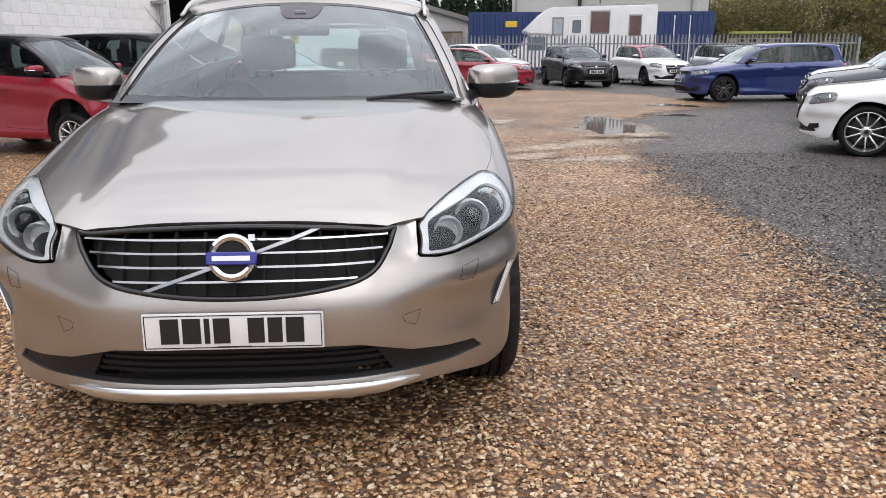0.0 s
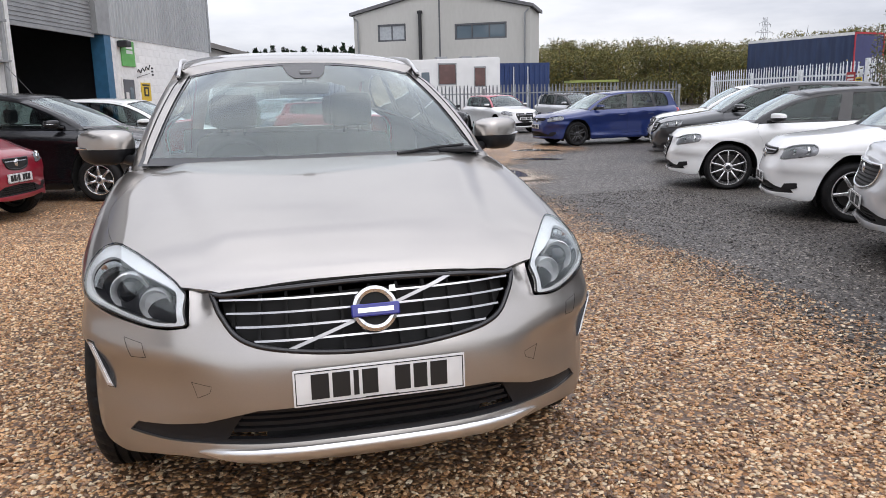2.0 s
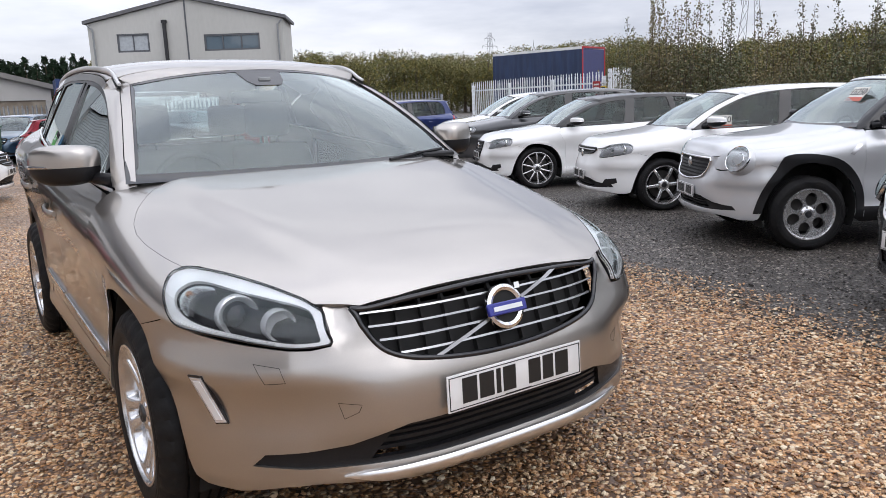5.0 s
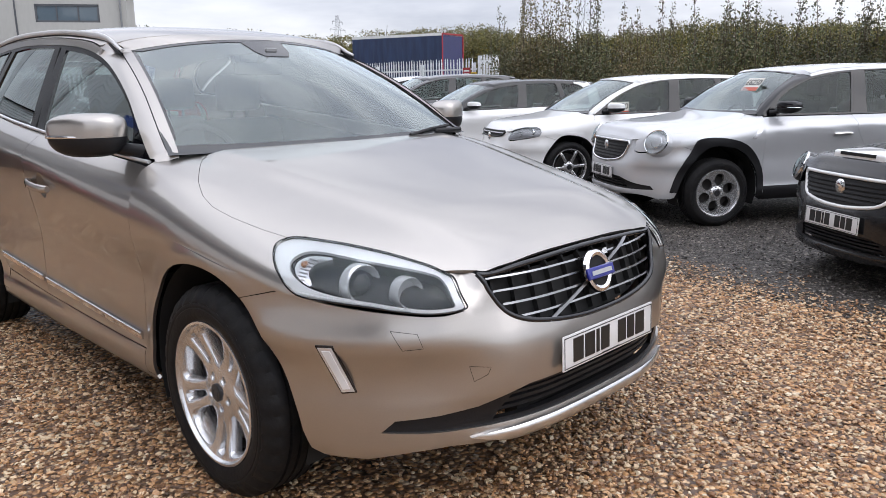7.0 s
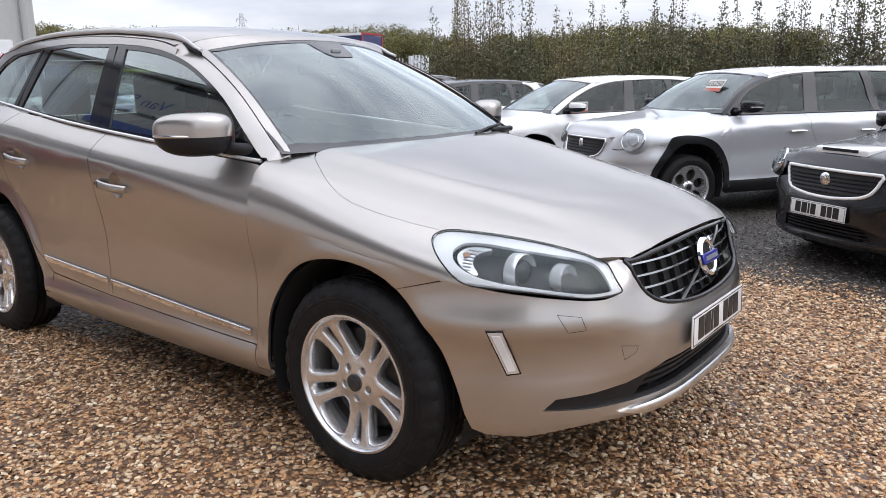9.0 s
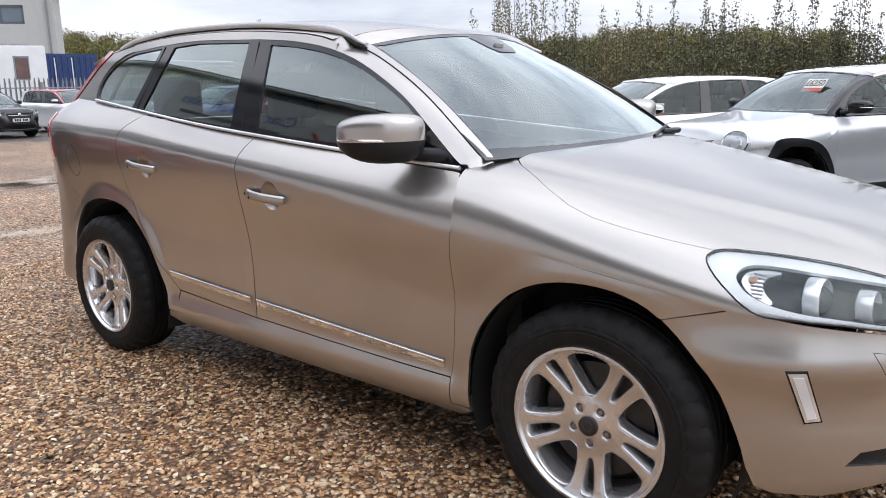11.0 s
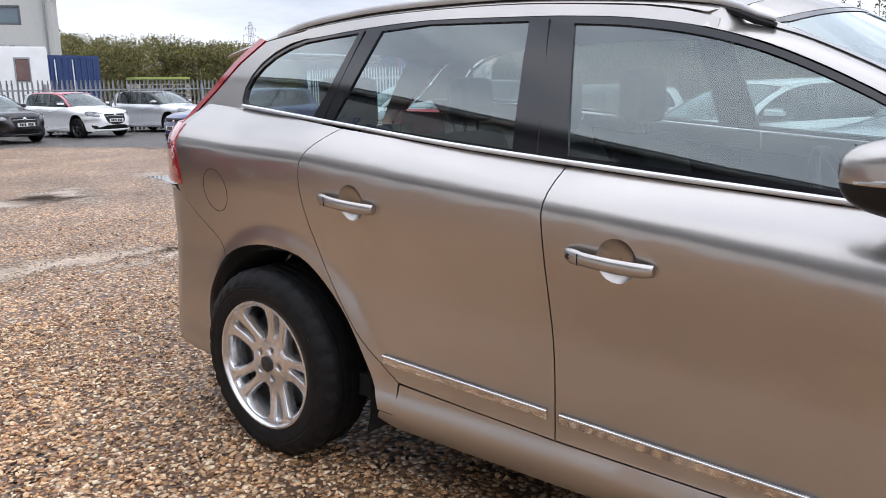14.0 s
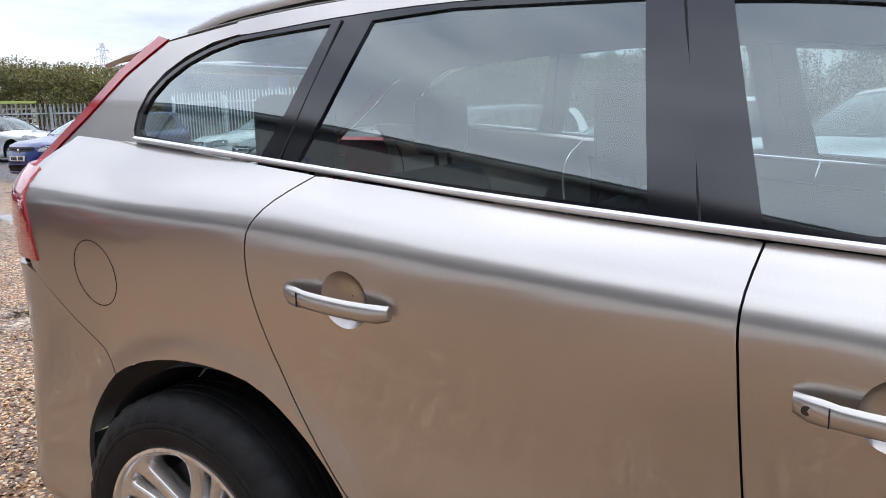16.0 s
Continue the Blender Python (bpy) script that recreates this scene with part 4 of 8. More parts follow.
def woods():
    cs, ss, tv = [], [], bmesh.new()
    a = radians(9)
    az = 9.0
    while az < 78:
        for row in range(2):
            A = radians(az + rng.uniform(-0.6, 0.6))
            D = 92 + row * 15 + rng.uniform(-5, 5)
            x, y = D * math.sin(A), D * math.cos(A)
            h = 1.35 + D * math.tan(radians(3.75 + 0.35 * math.sin(az * 0.31) + rng.uniform(-0.35, 0.3)))
            r = rng.uniform(1.8, 2.9)
            for k in range(11 + int(rng.integers(0, 3))):
                n = 330
                c = np.array([x + rng.normal() * r * 0.5, y + rng.normal() * r * 0.5, rng.uniform(0.1, 0.86) * h])
                q = rng.normal(size=(n, 3))
                q /= np.linalg.norm(q, axis=1, keepdims=True)
                q *= (rng.uniform(0.5, 1.0, size=(n, 1))) * np.array([r * 0.75, r * 0.75, h * 0.17])
                cs.append(c + q)
                ss.append(rng.uniform(0.13, 0.30, n))
            top = Vector((x, y, h * 0.9))
            tube(tv, [(x, y, 0), (x + 0.1, y, h * 0.45), top], [0.25, 0.17, 0.05], 4)
            if rng.random() < 0.10:
                for k in range(7):
                    e = top + Vector((rng.normal() * 0.8, rng.normal() * 0.8, rng.uniform(0.3, 1.1)))
                    tube(tv, [top - Vector((0, 0, 1)), e], [0.05, 0.012], 3)
        az += 0.95
    w = thing("woodland", pose(0, 0, 0), "autumn woodland of olive and yellow trees behind the yard", "trees", kind="stuff")
    quads("foliage", np.concatenate(cs), np.concatenate(ss), rng, wood_leaf, w, 1.3, 3)
    part("trunk", tv, bark, w)


woods()


def conifers():
    w = thing("conifer_belt", pose(0, 0, 0), "dark evergreen trees with ragged tops", "trees", kind="stuff")
    cs, ss, tv = [], [], bmesh.new()
    for i in range(84):
        A = radians(-3 + 15 * i / 84 + rng.uniform(-0.3, 0.3))
        D = 78 + rng.uniform(-4, 6)
        x, y, h = D * math.sin(A) - 1, D * math.cos(A), 6.3 + rng.uniform(-0.7, 0.5)
        n = 420
        t = rng.uniform(0, 1, n) ** 0.8
        rad = (1 - t) * 1.9 * rng.uniform(0.5, 1, n) + 0.08
        an = rng.uniform(0, 6.28, n)
        cs.append(np.stack([x + rad * np.cos(an), y + rad * np.sin(an), 0.4 + t * (h - 0.4)], 1))
        ss.append(rng.uniform(0.15, 0.38, n))
        tube(tv, [(x, y, 0), (x, y, h)], [0.2, 0.03], 4)
    quads("foliage", np.concatenate(cs), np.concatenate(ss), rng, conifer_leaf, w, 1.8, 3)
    part("trunk", tv, bark, w)


conifers()


def hedge():
    h = thing("tall_hedge", pose(0, 0, 0), "tall overgrown green hedge with leggy upright shoots", "hedge")
    groups = {0: ([], []), 1: ([], [])}
    st = bmesh.new()
    y = 13.3
    while y > -16:
        x = 15.2 + 0.5 * math.sin(y * 0.5) + rng.uniform(-0.3, 0.3) + 0.09 * (10 - y) * 0.1
        base = 2.1 + 0.22 * math.sin(y * 1.3) + 0.18 * math.sin(y * 3.1 + 1) + rng.uniform(-0.3, 0.3)
        n = 1150
        cs, ss = groups[int(math.sin(y * 1.7) + 0.8 * math.sin(y * 0.63 + 1) + rng.normal() * 0.5 > 0.55)]
        dy = rng.normal(size=n) * 0.28
        cs.append(np.stack([x + rng.normal(size=n) * 0.42, y + dy, rng.uniform(0.05, 1, n) ** 0.8 * (base - 0.9 * np.abs(dy))], 1))
        ss.append(rng.uniform(0.025, 0.06, n))
        for k in range(4):
            xx, yy = x + rng.uniform(-0.6, 0.3), y + rng.uniform(-0.15, 0.15)
            top = base + rng.uniform(0.0, 1.0) ** 1.3 * 1.45
            lx, ly = rng.normal() * 0.10, rng.normal() * 0.12
            tube(st, [(xx, yy, 0.1), (xx + lx * 0.4, yy + ly * 0.4, top * 0.6), (xx + lx, yy + ly, top)], [0.016, 0.009, 0.003], 3, False)
            m = int(95 * max(0.35, top - base + 0.7))
            t = 1 - rng.uniform(0, 1, m) ** 0.8 * 0.5
            sp = 0.03 + 0.16 * (1 - t)
            cs.append(np.stack([xx + lx * t + rng.normal(size=m) * sp, yy + ly * t + rng.normal(size=m) * sp, t * top], 1))
            ss.append(rng.uniform(0.022, 0.05, m))
        y -= 0.27
    for (cs, ss), leaf in zip(groups.values(), (hedge_leaf, russet_leaf)):
        quads("foliage", np.concatenate(cs), np.concatenate(ss), rng, leaf, h, 1.5)
    part("stem", st, bark, h)


hedge()


# ---- power pylons far off ----
def pylon(x, y, h, turn):
    p = thing("power_pylon", pose(x, y, 0, 0, 0, turn), "lattice steel power pylon far beyond the woods", "pylon", "power pylons")
    bm = bmesh.new()
    r = h * 0.0024

    def wid(t):
        return h * (0.085 * (1 - t) ** 1.3 + 0.018)
    ts = [0, 0.15, 0.28, 0.4, 0.5, 0.6, 0.68, 0.76, 0.84, 0.92, 1.0]
    for sx, sy in ((1, 1), (1, -1), (-1, 1), (-1, -1)):
        tube(bm, [(sx * wid(t), sy * wid(t), t * h) for t in ts], r, 4)
    for a, b in zip(ts, ts[1:]):
        for s in (1, -1):
            tube(bm, [(-wid(a), s * wid(a), a * h), (wid(b), s * wid(b), b * h)], r * 0.7, 3)
            tube(bm, [(wid(a), s * wid(a), a * h), (-wid(b), s * wid(b), b * h)], r * 0.7, 3)
    part("tower", bm, pylon_steel, p)
    for t, w in ((0.68, 0.17), (0.8, 0.21), (0.91, 0.14)):
        bm = bmesh.new()
        for s in (1, -1):
            tube(bm, [(0, 0, t * h), (s * w * h, 0, t * h)], r, 4)
            tube(bm, [(0, 0, (t + 0.045) * h), (s * w * h, 0, t * h)], r, 4)
            tube(bm, [(s * w * h * 0.95, 0, t * h), (s * w * h * 0.95, 0, (t - 0.035) * h)], r * 1.2, 4)
        part("cross_arm", bm, pylon_steel, p)


pylon(305, 395, 43.5, 20)
pylon(232, 158, 46, 60)


# ---- wheeled bins by the unit ----
def wheeled_bin(x, y, turn):
    b = thing("wheeled_bin", pose(x, y, 0, 0, 0, turn), "large dark green plastic four-wheeled waste bin", "bin", "waste bins")
    bm = bmesh.new()
    prism(bm, [(-0.58, 0.2), (0.58, 0.2), (0.66, 1.15), (-0.66, 1.15)], -0.45, 0.45)
    bmesh.ops.bevel(bm, geom=list(bm.edges), offset=0.05, segments=2, affect="EDGES")
    part("tub", bm, bin_green, b, smooth=True)
    boxp("rim", (-0.69, 0.69, -0.5, 0.5, 1.13, 1.2), bin_green, b, bevel=0.02)
    bm = bmesh.new()
    prism(bm, [(-0.66, 1.2), (0.66, 1.2), (0.6, 1.33), (-0.6, 1.36)], -0.5, 0.48)
    bmesh.ops.bevel(bm, geom=list(bm.edges), offset=0.04, segments=2, affect="EDGES")
    part("lid", bm, bin_green, b, smooth=True)
    for sx in (-0.5, 0.5):
        for sy in (-0.38, 0.38):
            bm = bmesh.new()
            r = bmesh.ops.create_cone(bm, segments=14, radius1=0.1, radius2=0.1, depth=0.05, cap_ends=True)
            bmesh.ops.rotate(bm, verts=r["verts"], matrix=Matrix.Rotation(radians(90), 3, "Y"))
            bmesh.ops.translate(bm, verts=r["verts"], vec=(sx, sy, 0.1))
            part("wheel", bm, sign_black, b)
    boxp("label_plate", (-0.12, 0.12, -0.476, -0.468, 0.75, 0.9), sign_white, b)


wheeled_bin(-1.55, 25.6, -8)
wheeled_bin(-0.15, 25.5, 4)

# ---- surfaces of a car's body, nose at y = 0, nose towards -y, right side towards -x ----
def curve(*pts):
    """A smooth function through (x, y) points, level with its ends beyond them."""
    xs = np.array([p[0] for p in pts], float)
    ys = np.array([p[1] for p in pts], float)
    h = np.diff(xs)
    dl = np.diff(ys) / h
    m = np.empty(len(xs))
    m[0], m[-1] = dl[0], dl[-1]
    m[1:-1] = np.where(dl[1:] * dl[:-1] > 0, (dl[1:] * h[:-1] + dl[:-1] * h[1:]) / (h[1:] + h[:-1]), 0.5 * (dl[1:] * h[:-1] + dl[:-1] * h[1:]) / (h[1:] + h[:-1]))

    def f(x):
        x = np.clip(np.asarray(x, float), xs[0], xs[-1])
        i = np.clip(np.searchsorted(xs, x) - 1, 0, len(h) - 1)
        t = (x - xs[i]) / h[i]
        return ((1 + 2 * t) * (1 - t) ** 2 * ys[i] + t * (1 - t) ** 2 * h[i] * m[i] + t * t * (3 - 2 * t) * ys[i + 1] + t * t * (t - 1) * h[i] * m[i + 1])
    return f


def evened(f, a, b, width):
    """The same function with its small waves taken out."""
    x = np.linspace(a - 4 * width, b + 4 * width, 900)
    k = np.exp(-0.5 * ((x - x[450]) / width) ** 2)
    k /= k.sum()
    lin = f(a) + (f(b) - f(a)) * np.clip((x - a) / (b - a), 0, 1)
    y = lin + np.convolve(f(x) - lin, k, "same")
    return lambda q: np.interp(np.asarray(q, float), x, y)


def ease(a, b, x):
    t = np.clip((np.asarray(x, float) - a) / (b - a), 0, 1)
    return t * t * (3 - 2 * t)


PLAN = [(0, -0.045), (0.14, -0.043), (0.28, -0.034), (0.42, -0.003), (0.55, 0.058), (0.67, 0.138), (0.77, 0.232), (0.845, 0.345), (0.892, 0.48), (0.92, 0.66), (0.935, 0.9), (0.94, 1.4), (0.942, 2.2), (0.94, 3.0), (0.937, 3.5),
        (0.925, 3.9), (0.895, 4.15), (0.845, 4.33), (0.74, 4.46), (0.5, 4.545), (0.25, 4.575), (0, 4.585)]
_pl = np.array(PLAN)
_ch = np.concatenate([[0], np.cumsum(np.linalg.norm(np.diff(_pl, axis=0), axis=1))])
_px, _py = curve(*zip(_ch, _pl[:, 0])), curve(*zip(_ch, _pl[:, 1]))
S_END = float(_ch[-1])
_ss = np.linspace(0, S_END, 2400)
_sy = _py(_ss)
_sx = _px(_ss)
S_MID = float(_ss[np.argmax(_sx)])


def s_of_y(y):
    """Where along the plan the flank reaches y."""
    k = (_ss > 0.25) & (_ss < S_END - 0.25)
    return np.interp(y, _sy[k], _ss[k])


def s_of_x(x):
    """Where along the nose the plan reaches x."""
    k = _ss < S_MID
    return np.interp(x, _sx[k], _ss[k])


def wide(y):
    k = (_ss < S_END - 0.3)
    return np.interp(y, _sy[k], _sx[k])


crease = curve((-0.05, 0.70), (0.1, 0.70), (0.25, 0.715), (0.46, 0.768), (0.65, 0.80), (0.95, 0.845), (1.37, 0.888), (1.94, 0.973), (2.43, 1.028), (2.9, 1.066), (3.34, 1.11), (3.9, 1.14), (4.3, 1.155), (4.6, 1.16))
crease = evened(crease, -0.05, 4.6, 0.16)
belt = curve((1.2, 1.055), (1.39, 1.068), (1.7, 1.092), (2.0, 1.115), (2.4, 1.148), (2.85, 1.187), (3.3, 1.235), (3.6, 1.265), (3.9, 1.292), (4.3, 1.31))
belt = evened(belt, 1.2, 4.3, 0.12)
side_prof = curve((0.15, -0.14), (0.22, -0.085), (0.265, -0.046), (0.305, -0.022), (0.34, -0.017), (0.37, -0.022), (0.40, -0.031), (0.43, -0.034), (0.50, -0.034), (0.62, -0.037), (0.70, -0.0385), (0.76, -0.0385))
front_prof = curve((0.15, -0.22), (0.20, -0.11), (0.25, -0.09), (0.285, -0.042), (0.31, -0.014), (0.335, -0.009), (0.352, -0.026), (0.40, -0.02), (0.45, -0.004), (0.50, 0.0), (0.56, 0.0), (0.61, -0.006), (0.66, -0.024), (0.71, -0.043), (0.76, -0.058), (0.80, -0.075), (0.84, -0.11), (0.90, -0.2))
rear_prof = curve((0.15, -0.2), (0.25, -0.07), (0.33, -0.01), (0.45, 0.0), (0.6, -0.02), (0.75, -0.04), (0.9, -0.06), (1.0, -0.085), (1.1, -0.11), (1.3, -0.2))
corner_prof = curve((0.15, -0.18), (0.20, -0.09), (0.25, -0.03), (0.30, -0.008), (0.36, -0.003), (0.42, -0.004), (0.455, -0.006), (0.49, -0.009), (0.53, -0.009), (0.57, -0.001), (0.60, 0.010), (0.622, 0.019), (0.645, 0.0185), (0.68, 0.010), (0.715, 0.001), (0.76, -0.004), (0.9, 0.0))


def ribbon_n(s):
    e = 1e-3
    dx, dy = _px(np.minimum(s + e, S_END)) - _px(np.maximum(s - e, 0)), _py(np.minimum(s + e, S_END)) - _py(np.maximum(s - e, 0))
    L = np.hypot(dx, dy)
    return dy / L, -dx / L


def ribbon(p, off=0.0):
    """The belt of bumper, wings and doors: p holds (way along the plan, height). The x-positive half."""
    sg = np.where(np.asarray(p[:, 0]) < 0, -1.0, 1.0)
    s, z = np.abs(np.asarray(p[:, 0], float)), np.asarray(p[:, 1], float)
    x, y = _px(s), _py(s)
    nx, ny = ribbon_n(s)
    cz, bz = crease(y), belt(np.maximum(y, 1.2))
    zz = np.where(z < 0.5, z, 0.5 + (z - 0.5) * 0.5 / np.maximum(cz - 0.5, 0.05))
    d = side_prof(zz) + 0.0385 * ease(0.66, 1.0, zz)
    t = np.clip((z - cz) / np.maximum(bz - cz, 0.05), 0, 1.6)
    d = d - (0.098 + 0.085 * ease(3.2, 3.95, y)) * t ** 1.85
    for ay, az in ((0.872, 0.365), (3.56, 0.385)):
        d = d + 0.013 * (1 - ease(1.0, 1.2, np.hypot(y - ay, z - az) / 0.43)) * ease(0.30, 0.42, z)
    wf = 1 - ease(0.42, 0.70, s)
    wc = ease(0.42, 0.70, s) * (1 - ease(1.08, 1.46, s))
    wr = ease(S_END - 1.15, S_END - 0.55, s)
    d = d * (1 - wf - wc - wr) + front_prof(z) * wf + corner_prof(z) * wc + (rear_prof(z) - 0.0) * wr
    d = d - 0.055 * ease(0.71, 0.83, z) * ease(0.49, 0.57, s) * (1 - ease(0.63, 0.74, s)) + off
    return np.stack([(x + nx * d) * sg, y + ny * d, z], 1)


nose_top = curve((0.02, 0.80), (0.07, 0.838), (0.10, 0.858), (0.15, 0.879), (0.25, 0.908), (0.5, 0.962), (0.8, 1.018), (1.1, 1.075), (1.25, 1.10), (1.4, 1.118))
nose_pow = curve((0.0, 3.0), (0.3, 3.9), (0.6, 4.9), (0.9, 7.2), (1.2, 10.5), (1.4, 12.0))


def bonnet_xy(p, off=0.0):
    """Bonnet and wing tops: p holds (x, y)."""
    x, y = np.asarray(p[:, 0], float), np.asarray(p[:, 1], float)
    w = wide(y)
    u = np.clip(np.abs(x) / w, 0, 1 - 1e-8)
    cz = crease(y)
    top = nose_top(y)
    g = 1 - np.sqrt(np.maximum(0, 1 - u ** nose_pow(y)))
    xc = 0.47 + 0.17 * ease(0.1, 1.3, y)
    rib = 0.016 * (1 - ease(-0.07, 0.045, np.abs(x) - xc)) * ease(0.08, 0.4, y)
    z = top - (top - cz) * g + rib * (1 - ease(0.85, 1.0, u)) - 0.012 * (x / 0.7) ** 2 * (1 - g)
    return np.stack([x, y, z + off], 1)


def bonnet_v(p, off=0.0):
    """The same with a first coordinate that runs evenly down over the wing's edge to 1."""
    v, y = np.asarray(p[:, 0], float), np.asarray(p[:, 1], float)
    u = np.sign(v) * (1 - (1 - np.abs(v)) ** 2)
    return bonnet_xy(np.stack([u * wide(y), y], 1), off)


glass_b = curve((1.2, 0.79), (1.41, 0.822), (2.0, 0.842), (2.6, 0.845), (3.2, 0.825), (3.6, 0.79), (3.9, 0.745), (4.2, 0.69), (4.4, 0.65))


def cabin(p, off=0.0):
    """The upright sides of the cabin: p holds (y, z)."""
    y, z = np.asarray(p[:, 0], float), np.asarray(p[:, 1], float)
    t = z - belt(y)
    return np.stack([glass_b(y) - 0.42 * t - 0.16 * t * np.abs(t) + off, y, z + 0.4 * off], 1)


roof_mid = curve((1.85, 1.545), (1.95, 1.572), (2.1, 1.602), (2.35, 1.634), (2.8, 1.655), (3.3, 1.648), (3.8, 1.608), (4.25, 1.545))
roof_edge = curve((1.85, 1.44), (2.02, 1.478), (2.2, 1.53), (2.5, 1.567), (2.9, 1.588), (3.3, 1.585), (3.7, 1.555), (4.0, 1.51), (4.25, 1.45))


def roof_half(y):
    t = roof_edge(y) - belt(y)
    return glass_b(y) - 0.42 * t - 0.16 * t * t


def roof(p, off=0.0):
    """The roof skin: p holds (share of the half width, y)."""
    u, y = np.asarray(p[:, 0], float), np.asarray(p[:, 1], float)
    z = roof_mid(y) - (roof_mid(y) - roof_edge(y)) * (1 - np.sqrt(np.maximum(0, 1 - np.clip(np.abs(u), 0, 0.9999) ** 3.2)) * 0.8 - 0.2 * (1 - np.abs(u) ** 2))
    return np.stack([u * roof_half(y), y, z + off], 1)


SCREEN = dict(y0=1.235, y0e=1.325, x0=0.745, z0=1.108, z0e=1.108, y1=1.92, y1e=2.03, x1=0.575, z1=1.555, z1e=1.500)


def screen(p, off=0.0):
    """The windscreen: p holds (share across, share up)."""
    a, b = np.asarray(p[:, 0], float), np.asarray(p[:, 1], float)
    k = SCREEN
    q = np.abs(a) ** 2.2
    x = a * (k["x0"] + (k["x1"] - k["x0"]) * b)
    y = (k["y0"] + (k["y0e"] - k["y0"]) * q) * (1 - b) + (k["y1"] + (k["y1e"] - k["y1"]) * q) * b
    z = (k["z0"] + (k["z0e"] - k["z0"]) * q) * (1 - b) + (k["z1"] + (k["z1e"] - k["z1"]) * q) * b
    bow = 0.028 * np.sin(np.pi * np.clip(b, 0, 1)) + off
    return np.stack([x, y - 0.53 * bow, z + 0.85 * bow], 1)

# ---- panels cut out of those surfaces ----
class Skin:
    """Builds the panels of one car: surfaces, then the car's own proportions."""

    def __init__(self, root, warp=None, res=1.0):
        self.root, self.warp, self.res = root, warp, res

    def place(self, surf, p, side, off):
        p = np.asarray(p, float)
        q = surf(p)
        if off:
            e = 2e-3
            n = np.cross(surf(p + [e, 0]) - surf(p - [e, 0]), surf(p + [0, e]) - surf(p - [0, e]))
            n /= np.maximum(np.linalg.norm(n, axis=1, keepdims=True), 1e-12)
            out = (q - np.array([0, 2.3, 0.55])) * np.array([1.0, 0.35, 1.0])
            q = q + n * np.where((n * out).sum(1, keepdims=True) < 0, -off, off)
        q = q * np.array([side, 1, 1])
        return self.warp(q) if self.warp else q

    def normals(self, surf, p, side, off):
        e = 2e-3
        p = np.asarray(p, float)
        a = self.place(surf, p + [e, 0], side, off) - self.place(surf, p - [e, 0], side, off)
        b = self.place(surf, p + [0, e], side, off) - self.place(surf, p - [0, e], side, off)
        n = np.cross(a, b)
        L = np.linalg.norm(n, axis=1, keepdims=True)
        n = n / np.maximum(L, 1e-12)
        q = self.place(surf, p, side, off)
        c = np.array([0, 2.3, 0.55]) if self.warp is None else self.warp(np.array([[0, 2.3, 0.55]]))[0]
        out = (q - c) * np.array([1.0, 0.35, 1.0])
        flip = np.sign((n * out).sum(1, keepdims=True))
        return n * np.where(flip == 0, 1, flip)

    def panel(self, name, loop, surf, material, side=1, holes=(), step=0.035, off=0.0, lip=0.012, gap=0.002, parent=None, label="", extra=(), both=False):
        """A panel with turned-in edges. extra: more (loop, surf) pieces of the same panel."""
        V, N, F = [], [], []
        base = 0
        for lp, sf in [(loop, surf)] + list(extra):
            for sd in ((1, -1) if both else (side,)):
                L = inset(lp, gap) if gap else np.array(lp, float)
                P, T, sizes = cut(L, [np.array(h, float) for h in (holes if sf is surf and lp is loop else ())], step * self.res)
                Q = self.place(sf, P, sd, off)
                n = self.normals(sf, P, sd, off)
                fn = np.cross(Q[T[:, 1]] - Q[T[:, 0]], Q[T[:, 2]] - Q[T[:, 0]])
                bad = (fn * n[T].mean(1)).sum(1) < 0
                T[bad] = T[bad][:, ::-1]
                V.append(Q)
                N.append(n)
                F += [tuple(int(i) + base for i in t) for t in T]
                base += len(Q)
                if lip:
                    cnt = {}
                    for t in T:
                        for a, b in ((t[0], t[1]), (t[1], t[2]), (t[2], t[0])):
                            cnt[(int(a), int(b))] = 1
                    rim = [(a, b) for a, b in cnt if (b, a) not in cnt]
                    if rim:
                        A = np.array(rim)
                        tn = Q[A[:, 1]] - Q[A[:, 0]]
                        o = np.cross(tn, n[A[:, 0]])
                        o /= np.maximum(np.linalg.norm(o, axis=1, keepdims=True), 1e-9)
                        k = len(A)
                        V += [Q[A[:, 0]], Q[A[:, 1]], Q[A[:, 1]] - n[A[:, 1]] * lip, Q[A[:, 0]] - n[A[:, 0]] * lip]
                        N += [o, o, o, o]
                        F += [(base + k + i, base + i, base + 3 * k + i, base + 2 * k + i) for i in range(k)]
                        base += 4 * k
        return obj(name, np.concatenate(V), F, material, parent or self.root, label, True, np.concatenate(N))

    def strip(self, name, line, surf, width, material, side=1, off=0.004, step=0.03, parent=None, label="", up=(0, 1), lip=0.006, taper=True):
        """A band of given width along a line in the surface's own coordinates."""
        L = np.array(line, float)
        k = len(L)
        w = np.full(k, width)
        if taper:
            w[0] = w[-1] = width * 0.25
        u = np.array(up, float)
        loop = np.concatenate([L - u * w[:, None] / 2, (L + u * w[:, None] / 2)[::-1]])
        return self.panel(name, loop, surf, material, side, (), step, off, lip, 0, parent, label)

    def bar(self, name, line, surf, rad, material, side=1, off=0.0, parent=None, label="", sides=6):
        q = self.place(surf, np.array(line, float), side, off)
        bm = bmesh.new()
        tube(bm, q, rad, sides)
        return part(name, bm, material, parent or self.root, label, True, 60)

